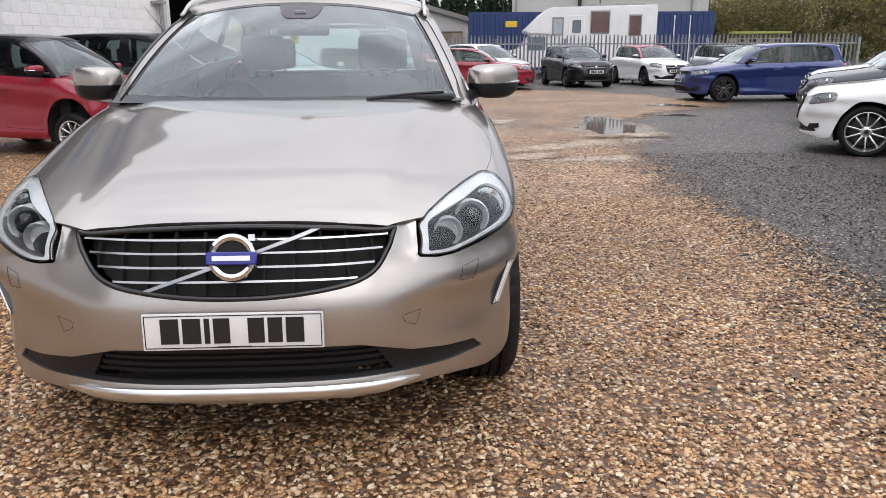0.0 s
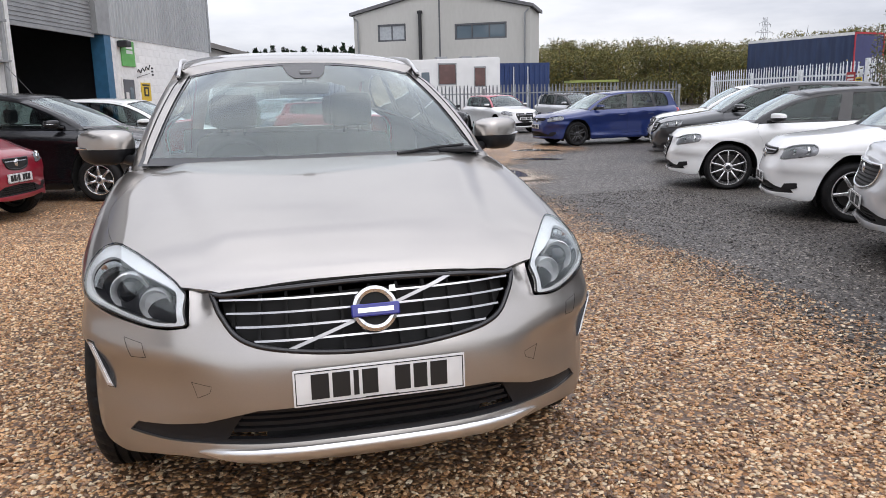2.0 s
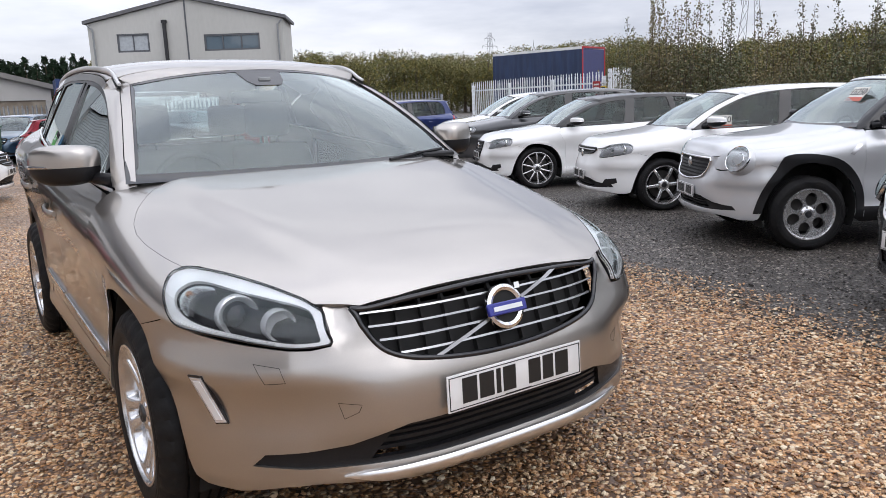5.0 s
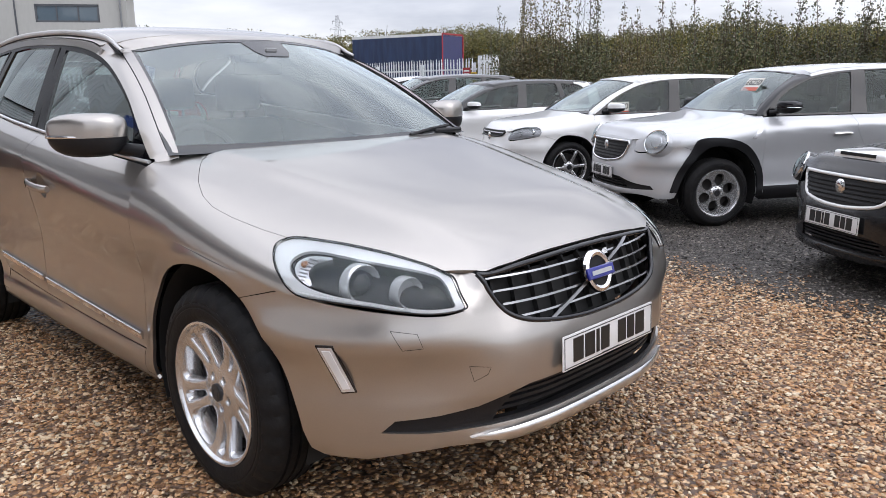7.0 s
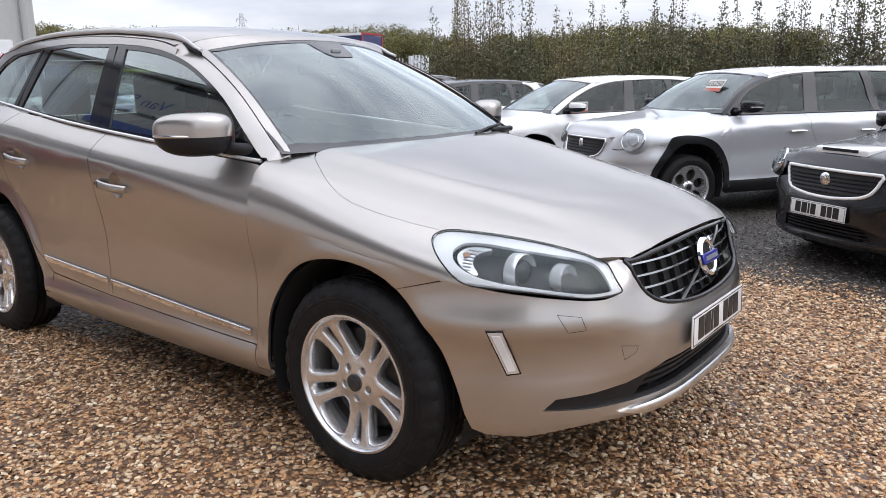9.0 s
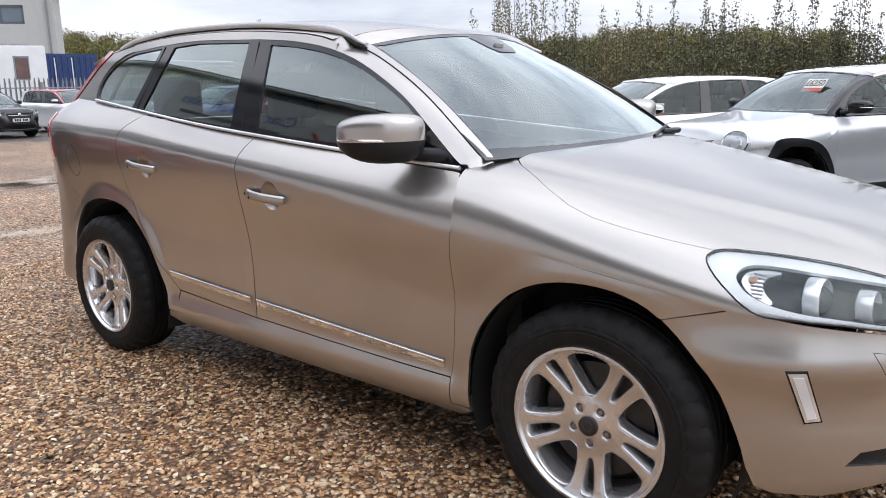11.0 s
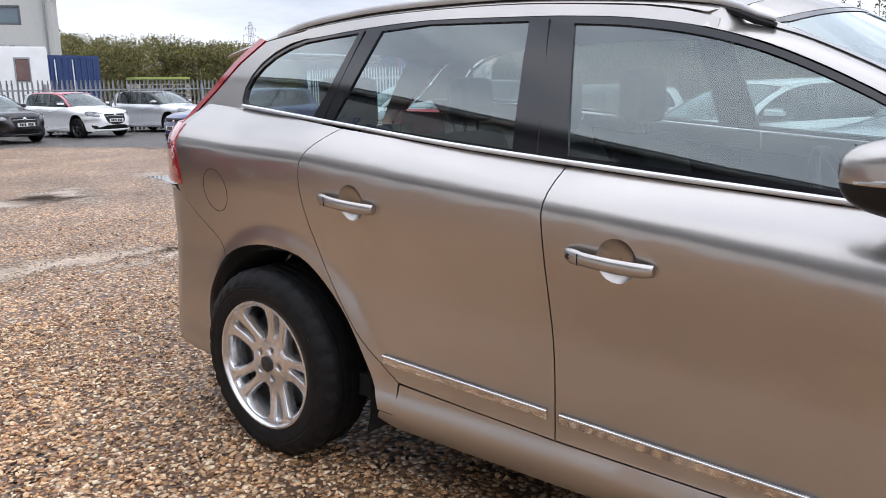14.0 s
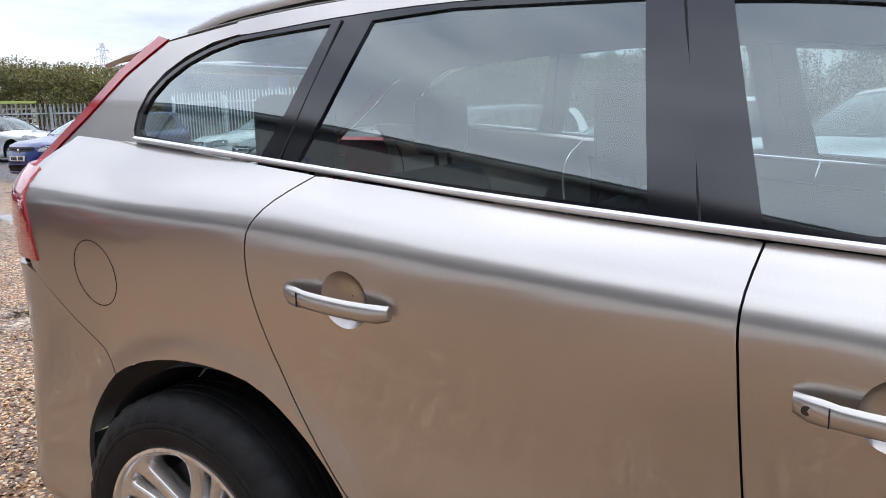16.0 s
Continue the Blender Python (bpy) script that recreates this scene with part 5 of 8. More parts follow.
    def patch(self, name, grid, material, parent=None, label=""):
        """A sheet through a grid of points."""
        G = np.asarray(grid, float)
        n, m = G.shape[:2]
        q = G.reshape(-1, 3)
        q = self.warp(q) if self.warp else q
        f = [(i * m + j, i * m + j + 1, (i + 1) * m + j + 1, (i + 1) * m + j) for i in range(n - 1) for j in range(m - 1)]
        ob = obj(name, q, f, material, parent or self.root, label, True)
        return ob


def mirror_loop(half):
    """A whole outline from one half that runs from the middle to the middle."""
    h = [tuple(p) for p in half]
    return h + [(-x, y) for x, y in h[::-1] if abs(x) > 1e-6]


# ---- wheels ----
rubber = mat("tyre_rubber", (0.010, 0.010, 0.011), 0.58, spec=0.18, color2=(0.015, 0.0145, 0.014), scale=14, fine=0.15, fscale=50, bump=0.15, bscale=90)
alloy = mat("silver_alloy", (0.70, 0.70, 0.705), 0.22, 0.85, color2=(0.63, 0.63, 0.635), scale=9, fine=0.04, coat=0.3)
alloy_dark = mat("anthracite_alloy", (0.09, 0.09, 0.095), 0.35, 0.8)
brake_iron = mat("brake_iron", (0.06, 0.057, 0.054), 0.5, 0.7, scale=20)
black_plastic = mat("black_plastic", (0.012, 0.012, 0.0135), 0.42, spec=0.3, fine=0.08, fscale=120, bump=0.08, bscale=300)
# alloy darkened in its colour for the shade deep behind the spokes
barrel_shade = mat("shaded_wheel_barrel", (0.14, 0.13, 0.125), 0.5, 0.6)
nut_steel = mat("wheel_nut_steel", (0.32, 0.32, 0.32), 0.35, 0.9)
hub_black = mat("hub_badge", (0.025, 0.025, 0.028), 0.3)


def lathe(bm, prof, seg, a0=0.0):
    """Turns (radius, x) points round the x axis."""
    rings = []
    for k in range(seg):
        a = a0 + k * math.tau / seg
        rings.append([bm.verts.new((x, r * math.sin(a), r * math.cos(a))) for r, x in prof])
    for k in range(seg):
        r0, r1 = rings[k], rings[(k + 1) % seg]
        for i in range(len(prof) - 1):
            bm.faces.new((r0[i], r1[i], r1[i + 1], r0[i + 1]))
    return rings


WHEELS = {}


def alloy_face(bm, rim):
    """Five broad arms, each slotted down its middle, with the nut holes sunk into the hub."""
    def polar(r, a):
        return (r * math.sin(a), r * math.cos(a))
    holes = []
    for k in range(5):
        c = (k + 0.5) * math.tau / 5
        edge = []
        for r, hw in ((0.094, 0.0445), (0.105, 0.0425), (0.13, 0.0415), (0.155, 0.0440), (0.18, 0.0485), (0.20, 0.054), (0.215, 0.063)):
            edge.append((r, math.tau / 10 - math.asin(hw / r)))
        e = [polar(r, c + a) for r, a in edge] + [polar(0.225, c + 0.21), polar(0.227, c), polar(0.225, c - 0.21)] + [polar(r, c - a) for r, a in edge[::-1]]
        holes.append(smooth_line(e, 2, True))
        c = k * math.tau / 5
        ux, uy = np.array(polar(1, c)), np.array(polar(1, c + math.pi / 2))
        s = [(0.107, 0.005), (0.115, 0.0110), (0.13, 0.0145), (0.17, 0.0190), (0.20, 0.0225), (0.213, 0.0225), (0.221, 0.013)]
        holes.append([tuple(ux * r + uy * w) for r, w in s] + [tuple(ux * r - uy * w) for r, w in s[::-1]])
        holes.append([tuple(ux * 0.057 + 0.0160 * np.array(polar(1, a))) for a in np.linspace(0, math.tau, 13)[:-1]])
    ring = [polar(rim - 0.008, a) for a in np.linspace(0, math.tau, 97)[:-1]]
    P, T, _ = cut(np.array(ring), [np.array(h) for h in holes], 0.0095)
    depth = curve((0, -0.022), (0.03, -0.022), (0.065, -0.027), (0.10, -0.033), (0.15, -0.028), (0.20, -0.016), (0.225, -0.009), (0.24, -0.003))
    r = np.hypot(P[:, 0], P[:, 1])
    X = depth(r)
    vs = [bm.verts.new((float(x), float(p[0]), float(p[1]))) for x, p in zip(X, P)]
    cnt = set()
    for t in T:
        a, b, c = (P[int(i)] for i in t)
        t = [int(i) for i in t]
        if (b[0] - a[0]) * (c[1] - a[1]) - (b[1] - a[1]) * (c[0] - a[0]) < 0:
            t = t[::-1]
        bm.faces.new([vs[i] for i in t])
        cnt |= {(t[0], t[1]), (t[1], t[2]), (t[2], t[0])}
    back = {}
    lean = np.zeros_like(P)
    for a, b in cnt:
        if (b, a) not in cnt:
            d = P[b] - P[a]
            e = np.array([d[1], -d[0]]) / max(np.hypot(*d), 1e-9)
            lean[a] += e
            lean[b] += e
    lean /= np.maximum(np.linalg.norm(lean, axis=1, keepdims=True), 1e-9)
    for a, b in cnt:
        if (b, a) in cnt or r[a] > rim - 0.012:
            continue
        q = []
        for i in (a, b):
            if i not in back:
                p, q_ = P[i] + lean[i] * 0.004, P[i] + lean[i] * 0.0055
                back[i] = (bm.verts.new((float(X[i]) - 0.005, float(p[0]), float(p[1]))), bm.verts.new((float(X[i]) - 0.045, float(q_[0]), float(q_[1]))))
            q.append(back[i])
        bm.faces.new((vs[b], vs[a], q[0][0], q[1][0]))
        bm.faces.new((q[1][0], q[0][0], q[0][1], q[1][1]))


def wheel_meshes(R, rim, width, spokes, dark, detail):
    key = (R, rim, width, spokes, dark, detail)
    if key in WHEELS:
        return WHEELS[key]
    am = alloy_dark if dark else alloy
    seg = 72 if detail else 28
    h = width / 2
    out = {}

    def keep(n, bm, m, smooth=True, ang=35):
        me = bpy.data.meshes.new(n)
        bmesh.ops.recalc_face_normals(bm, faces=bm.faces)
        bm.to_mesh(me)
        bm.free()
        me.materials.append(m)
        if smooth:
            me.shade_smooth()
            me.set_sharp_from_angle(angle=radians(ang))
        out[n] = me
    # outer face at x = 0 towards +x
    bm = bmesh.new()
    prof = [(rim - 0.012, -0.018), (rim + 0.004, -0.002), (rim + 0.012, 0.004), (rim + 0.03, 0.008), (rim + (R - rim) * 0.40, 0.009), (rim + (R - rim) * 0.42, 0.007), (rim + (R - rim) * 0.46, 0.009), (rim + (R - rim) * 0.52, 0.0085), (rim + (R - rim) * 0.55, 0.006), (rim + (R - rim) * 0.60, 0.0065), (R - 0.035, 0.0), (R - 0.014, -0.014), (R - 0.004, -0.030)]
    for i in range(5):
        x = -0.036 - i * (width - 0.075) / 4
        if i:
            prof += [(R - 0.011, x + 0.009), (R - 0.011, x + 0.003), (R, x)]
        else:
            prof += [(R, x)]
        prof += [(R, x - (width - 0.075) / 4 + 0.012)] if i < 4 else []
    prof += [(R - 0.012, -width + 0.01), (rim + 0.03, -width - 0.008), (rim - 0.01, -width + 0.02)]
    rings = lathe(bm, prof, 128 if detail else seg)
    if detail:
        # shoulder blocks: every second pair of rows stands lower
        for k, ring in enumerate(rings):
            for v in ring:
                r = math.hypot(v.co.y, v.co.z)
                if k % 4 < 1 and r > R - 0.050 and (v.co.x > -0.05 or v.co.x < -width + 0.05):
                    v.co.y *= (r - 0.008) / r
                    v.co.z *= (r - 0.008) / r
    keep("tyre", bm, rubber)
    bm = bmesh.new()
    lathe(bm, [(rim + 0.004, -0.004), (rim + 0.002, 0.003), (rim - 0.006, 0.004), (rim - 0.012, -0.004), (rim - 0.020, -0.03), (rim - 0.028, -0.06), (rim - 0.029, -0.085)], seg)
    pairs = spokes == 5 and not detail
    angs = []
    for k in range(spokes):
        a = k * math.tau / spokes
        angs += [(a - 0.155, a - 0.30), (a + 0.155, a + 0.30)] if pairs else [(a, a)]
    w0, w1 = (0.0130, 0.0165) if pairs else (0.02 if spokes < 8 else 0.013, 0.017 if spokes < 8 else 0.010)
    r0, r1 = 0.048, rim - 0.006
    if detail:
        alloy_face(bm, rim)
        angs = []
    if spokes == 0:
        hole = lambda a: [((0.128 + 0.056 * math.cos(b)) * math.sin(a) + 0.048 * math.sin(b) * math.cos(a), (0.128 + 0.056 * math.cos(b)) * math.cos(a) - 0.048 * math.sin(b) * math.sin(a)) for b in np.linspace(0, math.tau, 17)[:-1]]
        P, T, _ = cut(np.array([((rim - 0.008) * math.sin(a), (rim - 0.008) * math.cos(a)) for a in np.linspace(0, math.tau, 49)[:-1]]), [np.array(hole(k * math.tau / 6)) for k in range(6)], 0.022)
        rr = np.hypot(P[:, 0], P[:, 1])
        vs = [bm.verts.new((-0.012 - 0.020 * math.sin(min(1, r / rim) * math.pi), p[0], p[1])) for r, p in zip(rr, P)]
        for t in T:
            bm.faces.new([vs[int(i)] for i in t])
        for k in range(6):
            ring = hole(k * math.tau / 6)
            r0 = [bm.verts.new((-0.012 - 0.020 * math.sin(math.hypot(*p) / rim * math.pi), p[0], p[1])) for p in ring]
            r1 = [bm.verts.new((v.co.x - 0.03, v.co.y * 0.97, v.co.z * 0.97)) for v in r0]
            for i in range(16):
                bm.faces.new((r0[i], r0[(i + 1) % 16], r1[(i + 1) % 16], r1[i]))
    for a0, a1 in angs:
        rows = []
        for i in range(7):
            t = i / 6
            r = r0 + (r1 - r0) * t
            if pairs:
                lat = (1 if a1 < a0 else -1)
                off = -lat * (0.0195 + 0.024 * t)
                ak = round((a0 / (math.tau / spokes)))
                ac = ak * math.tau / spokes
                y, z = r * math.sin(ac) + off * math.cos(ac), r * math.cos(ac) - off * math.sin(ac)
                dx, dz = math.cos(ac), -math.sin(ac)
            else:
                y, z = r * math.sin(a0), r * math.cos(a0)
                dx, dz = math.cos(a0), -math.sin(a0)
            w = w0 + (w1 - w0) * t
            x = -0.026 + 0.024 * math.sin(t * 2.3)
            if t > 0.9:
                x = -0.012
            row = []
            for lw, dep in ((-w, -0.034), (-w * 0.9, -0.004), (-w * 0.45, 0.0), (w * 0.45, 0.0), (w * 0.9, -0.004), (w, -0.034)):
                row.append(bm.verts.new((x + dep, y + dx * lw, z + dz * lw)))
            rows.append(row)
        for q0, q1 in zip(rows, rows[1:]):
            for i in range(5):
                bm.faces.new((q0[i], q0[i + 1], q1[i + 1], q1[i]))
    if not detail:
        lathe(bm, [(0.03, -0.012), (0.044, -0.014), (0.06, -0.022), (0.072, -0.036), (0.074, -0.07)], 30)
    keep("rim", bm, am, True, 58 if detail else 35)
    bm = bmesh.new()
    lathe(bm, [(rim - 0.029, -0.085), (rim - 0.03, -width + 0.03), (rim, -width + 0.01)], seg)
    keep("barrel", bm, barrel_shade)
    bm = bmesh.new()
    lathe(bm, [(0.0005, -0.013), (0.012, -0.013), (0.013, -0.0115), (0.017, -0.0115), (0.018, -0.013), (0.026, -0.013), (0.030, -0.015), (0.033, -0.03)], 24)
    keep("hub_cap", bm, hub_black)
    bm = bmesh.new()
    c = Vector((-0.040 if detail else -0.024, 0, 0.056))
    tube(bm, [c + Vector((-0.015, 0, 0)), c, c + Vector((0.008, 0, 0))], [0.012, 0.012, 0.008], 6)
    keep("wheel_nut", bm, nut_steel)
    bm = bmesh.new()
    lathe(bm, [(0.06, -0.085), (rim - 0.065, -0.085), (rim - 0.065, -0.11), (0.06, -0.11)], 36)
    keep("brake_disc", bm, brake_iron)
    bm = bmesh.new()
    lathe(bm, [(0.0005, -0.14), (rim - 0.03, -0.14)], 30)
    keep("back_plate", bm, black_plastic, False)
    WHEELS[key] = out
    return out


def wheel(root, x, y, R, rim, width, spokes, dark, side, detail=False, turn=0.0, steer=0.0):
    w = new("wheel")
    w.empty_display_size = 0.05
    w.parent = root
    m = Matrix.Translation((x * side, y, R - 0.006)) @ Matrix.Rotation(radians(steer), 4, "Z")
    if side < 0:
        m = m @ Matrix.Rotation(math.pi, 4, "Z")
    w.matrix_basis = m @ Matrix.Rotation(turn, 4, "X")
    for n, me in wheel_meshes(R, rim, width, spokes, dark, detail).items():
        for k in range(5 if n == "wheel_nut" else 1):
            ob = new(n, me)
            ob.parent = w
            ob.matrix_basis = Matrix.Rotation(-k * math.tau / 5 - (0 if detail or n != "wheel_nut" else 0.63), 4, "X")
    return w

# ---- car materials ----
def paint(name, color, metal=0.0, rough=0.3, dirt=0.05, coat=1.0):
    m = mat(name, color, rough, metal, color2=tuple(c * (1 - dirt) for c in color), scale=3.0, fine=0.02, fscale=260, coat=coat)
    nt = m.node_tree
    n = nt.nodes.new("ShaderNodeTexNoise")
    n.inputs["Scale"].default_value, n.inputs["Detail"].default_value = 2.2, 6
    tc = nt.nodes.new("ShaderNodeTexCoord")
    nt.links.new(tc.outputs["Object"], n.inputs["Vector"])
    mr = nt.nodes.new("ShaderNodeMapRange")
    mr.inputs[1].default_value, mr.inputs[2].default_value = 0.35, 0.7
    mr.inputs[3].default_value, mr.inputs[4].default_value = 0.015, 0.06
    nt.links.new(n.outputs[0], mr.inputs[0])
    nt.links.new(mr.outputs[0], nt.nodes["Principled BSDF"].inputs["Coat Roughness"])
    nt.nodes["Principled BSDF"].inputs["Coat IOR"].default_value = 1.6 if metal > 0.7 else 1.45
    nt.nodes["Principled BSDF"].inputs["Specular Tint"].default_value = (0.4, 0.4, 0.4, 1) if metal > 0.7 else (1, 1, 1, 1)
    return m


PAINT = {
    "beige": paint("champagne_metallic", (0.465, 0.438, 0.408), 0.93, 0.31, 0.05, 1.0),
    "white": paint("white_paint", (0.80, 0.80, 0.79), 0, 0.35),
    "silver": paint("silver_metallic", (0.60, 0.61, 0.625), 0.35, 0.35),
    "black": paint("black_paint", (0.006, 0.006, 0.007), 0, 0.25, 0.05, 0.45),
    "grey": paint("dark_grey_metallic", (0.06, 0.062, 0.066), 0.4, 0.3),
    "red": paint("red_paint", (0.27, 0.006, 0.022), 0.1, 0.3),
    "blue": paint("deep_blue_metallic", (0.010, 0.026, 0.135), 0.3, 0.28),
    "petrol": paint("petrol_blue_paint", (0.03, 0.08, 0.14), 0.3, 0.3),
}
gloss_black = mat("gloss_black_trim", (0.006, 0.006, 0.008), 0.08, spec=0.6)
# black lifted to grey in place of the sky reflected by glass over it
shroud_grey = mat("dark_glass_edge", (0.04, 0.042, 0.045), 0.08, spec=0.6)
chrome = mat("chrome", (0.78, 0.78, 0.78), 0.08, 1.0, color2=(0.7, 0.7, 0.7))
slat_metal = mat("grille_metal", (0.50, 0.50, 0.51), 0.25, 1.0)
moulding_metal = mat("door_moulding_chrome", (0.70, 0.70, 0.71), 0.07, 1.0)
diagonal_metal = mat("diagonal_metal", (0.36, 0.36, 0.37), 0.3, 1.0)
bright_trim = mat("bright_trim", (0.84, 0.84, 0.85), 0.22, 0.55)
satin = mat("satin_aluminium", (0.80, 0.80, 0.80), 0.28, 1.0)
lamp_clear = mat("lamp_chrome", (0.94, 0.945, 0.95), 0.25, 0.1, coat=0.4)
rail_silver = mat("rail_silver", (0.60, 0.60, 0.60), 0.38, 0.15)
lamp_dark = mat("lamp_housing", (0.012, 0.012, 0.014), 0.35, 0.0, spec=0.3)
lamp_grey = mat("lamp_housing_grey", (0.34, 0.34, 0.35), 0.3, 0.5)
lamp_silver = mat("lamp_reflector", (0.75, 0.75, 0.76), 0.16, 0.9)
lamp_bowl_metal = mat("lamp_bowl_metal", (0.84, 0.85, 0.86), 0.16, 0.45)
lamp_white = mat("lamp_light_guide", (0.80, 0.81, 0.82), 0.25, coat=0.5)
amber = mat("amber_lens", (0.40, 0.20, 0.10), 0.2, 0.3, coat=0.5)
red_lens = mat("red_tail_lens", (0.42, 0.012, 0.02), 0.08, coat=1.0)
plate_white = mat("plate_white", (0.76, 0.76, 0.75), 0.35)
plate_ink = mat("plate_ink", (0.012, 0.012, 0.012), 0.4)
badge_blue = mat("badge_blue", (0.015, 0.02, 0.25), 0.3, coat=0.5)
trim_cloth = mat("charcoal_upholstery", (0.028, 0.028, 0.03), 0.8, fine=0.1, fscale=60)
trim_pale = mat("pale_headlining", (0.38, 0.37, 0.35), 0.85)
arch_black = mat("arch_liner", (0.012, 0.012, 0.012), 0.9)
price_card = mat("price_card", (0.75, 0.74, 0.68), 0.5)
price_red = mat("price_card_red", (0.55, 0.10, 0.05), 0.5)

# outlines in the surfaces' own coordinates
HEADLAMP = [(0.73, 0.566), (0.655, 0.562), (0.61, 0.52), (0.558, 0.40), (0.537, 0.28), (0.550, 0.19), (0.58, 0.145), (0.615, 0.115), (0.72, 0.087), (0.868, 0.062), (0.925, 0.076), (0.955, 0.105), (0.957, 0.14), (0.93, 0.23), (0.945, 0.33), (0.965, 0.42), (0.875, 0.49)]
GRILLE = [(0.515, 0.806), (0.497, 0.785), (0.478, 0.75), (0.432, 0.695), (0.36, 0.662), (0.25, 0.643), (0.12, 0.63), (0.0, 0.627)]
ARCH_F = [(1.29, 0.307), (1.292, 0.461), (1.25, 0.589), (1.162, 0.692), (1.057, 0.757), (0.948, 0.787), (0.846, 0.792), (0.748, 0.776), (0.654, 0.725), (0.526, 0.592), (0.453, 0.444), (0.424, 0.351)]
ARCH_R = [(3.985, 0.36), (4.0, 0.53), (3.956, 0.633), (3.856, 0.739), (3.732, 0.793), (3.583, 0.815), (3.415, 0.797), (3.297, 0.72), (3.188, 0.603), (3.1, 0.445), (3.066, 0.33)]
SEAM_A = [(1.372, 0.388), (1.362, 0.487), (1.358, 0.65), (1.356, 0.80), (1.343, 0.90), (1.347, 0.99), (1.375, 1.066)]
SEAM_B = [(2.412, 0.405), (2.417, 0.589), (2.43, 0.753), (2.441, 0.947), (2.444, 1.06), (2.424, 1.148)]
SEAM_C = [(2.985, 0.435), (3.108, 0.526), (3.213, 0.65), (3.317, 0.82), (3.368, 0.978), (3.372, 1.097), (3.339, 1.167), (3.26, 1.229)]
WIN_TOP = [(1.40, 1.092), (1.59, 1.234), (1.704, 1.310), (1.846, 1.383), (2.002, 1.448), (2.172, 1.496), (2.356, 1.527), (2.51, 1.541), (2.65, 1.549), (3.028, 1.562), (3.311, 1.553), (3.493, 1.540), (3.60, 1.532), (3.685, 1.515), (3.77, 1.487), (3.838, 1.451), (3.885, 1.409), (3.907, 1.362), (3.905, 1.32), (3.89, 1.30)]
WIN_F = [(1.545, 1.108), (1.60, 1.215), (1.71, 1.293), (1.85, 1.364), (2.005, 1.429), (2.172, 1.476), (2.356, 1.507), (2.508, 1.521), (2.430, 1.174)]
WIN_R = [(2.602, 1.185), (2.655, 1.537), (3.028, 1.550), (3.222, 1.540), (3.295, 1.343), (3.335, 1.253)]
WIN_Q = [(3.44, 1.262), (3.40, 1.345), (3.33, 1.540), (3.493, 1.530), (3.60, 1.522), (3.687, 1.504), (3.769, 1.476), (3.831, 1.441), (3.873, 1.402), (3.893, 1.360), (3.889, 1.325), (3.868, 1.308)]


SEAM_B, SEAM_C = smooth_line(SEAM_B, 4), smooth_line(SEAM_C, 4)
WIN_TOP = [tuple(p) for p in smooth_line(WIN_TOP, 3)]
WIN_F = [tuple(p) for p in smooth_line(WIN_F[:8], 3)] + [WIN_F[8]]
WIN_RISE = [p for p in WIN_TOP if p[0] < 2.4]


def sy(pts):
    """Flank points given by y, as points along the plan."""
    return [(float(s_of_y(y)), z) for y, z in pts]


def belt_line(y0, y1, n=12, dz=0.0):
    return [(y, float(belt(y)) + dz) for y in np.linspace(y0, y1, n)]


def crease_line(y0, y1, n=14):
    return [(y, float(crease(y))) for y in np.linspace(y0, y1, n)]


def cup_line(y, z, k=1.0):
    """The round edge of the hollow behind a door handle."""
    return [(y + 0.053 * k * math.cos(a), z + 0.057 * k * math.sin(a)) for a in np.linspace(0, math.tau, 25)[:-1]]


def grille_half(z):
    """Half the width of the grille opening at a height."""
    g = GRILLE[::-1]
    return float(np.interp(z, [p[1] for p in g], [p[0] for p in g]))


def plate(root, m, bars, w=0.52, h=0.111, pale=None):
    """A number plate; its characters are plain bars."""
    bm = bmesh.new()
    box(bm, -w / 2, w / 2, -0.006, 0, -h / 2, h / 2, 0.004, 2)
    p = part("number_plate", bm, pale or plate_white, root, "white plate with plain dark bars for its characters", True)
    p.matrix_basis = m
    bm = bmesh.new()
    for q in ((-w / 2 + 0.006, w / 2 - 0.006, h / 2 - 0.0085, h / 2 - 0.006), (-w / 2 + 0.006, w / 2 - 0.006, -h / 2 + 0.006, -h / 2 + 0.0085), (-w / 2 + 0.006, -w / 2 + 0.0085, -h / 2 + 0.0085, h / 2 - 0.0085), (w / 2 - 0.0085, w / 2 - 0.006, -h / 2 + 0.0085, h / 2 - 0.0085)):
        box(bm, q[0], q[1], -0.0075, -0.005, q[2], q[3])
    part("plate_border", bm, plate_ink, p)
    boxp("maker_bar", (-0.05, 0.05, -0.0075, -0.005, -h * 0.44, -h * 0.405), plate_ink, p)
    x = -w * 0.40
    for k, cw in enumerate(bars):
        if cw > 0:
            boxp("character_bar", (x, x + cw * w, -0.0085, -0.005, -h * 0.32, h * 0.36), plate_ink, p)
        x += abs(cw) * w + 0.02 * w
    return p


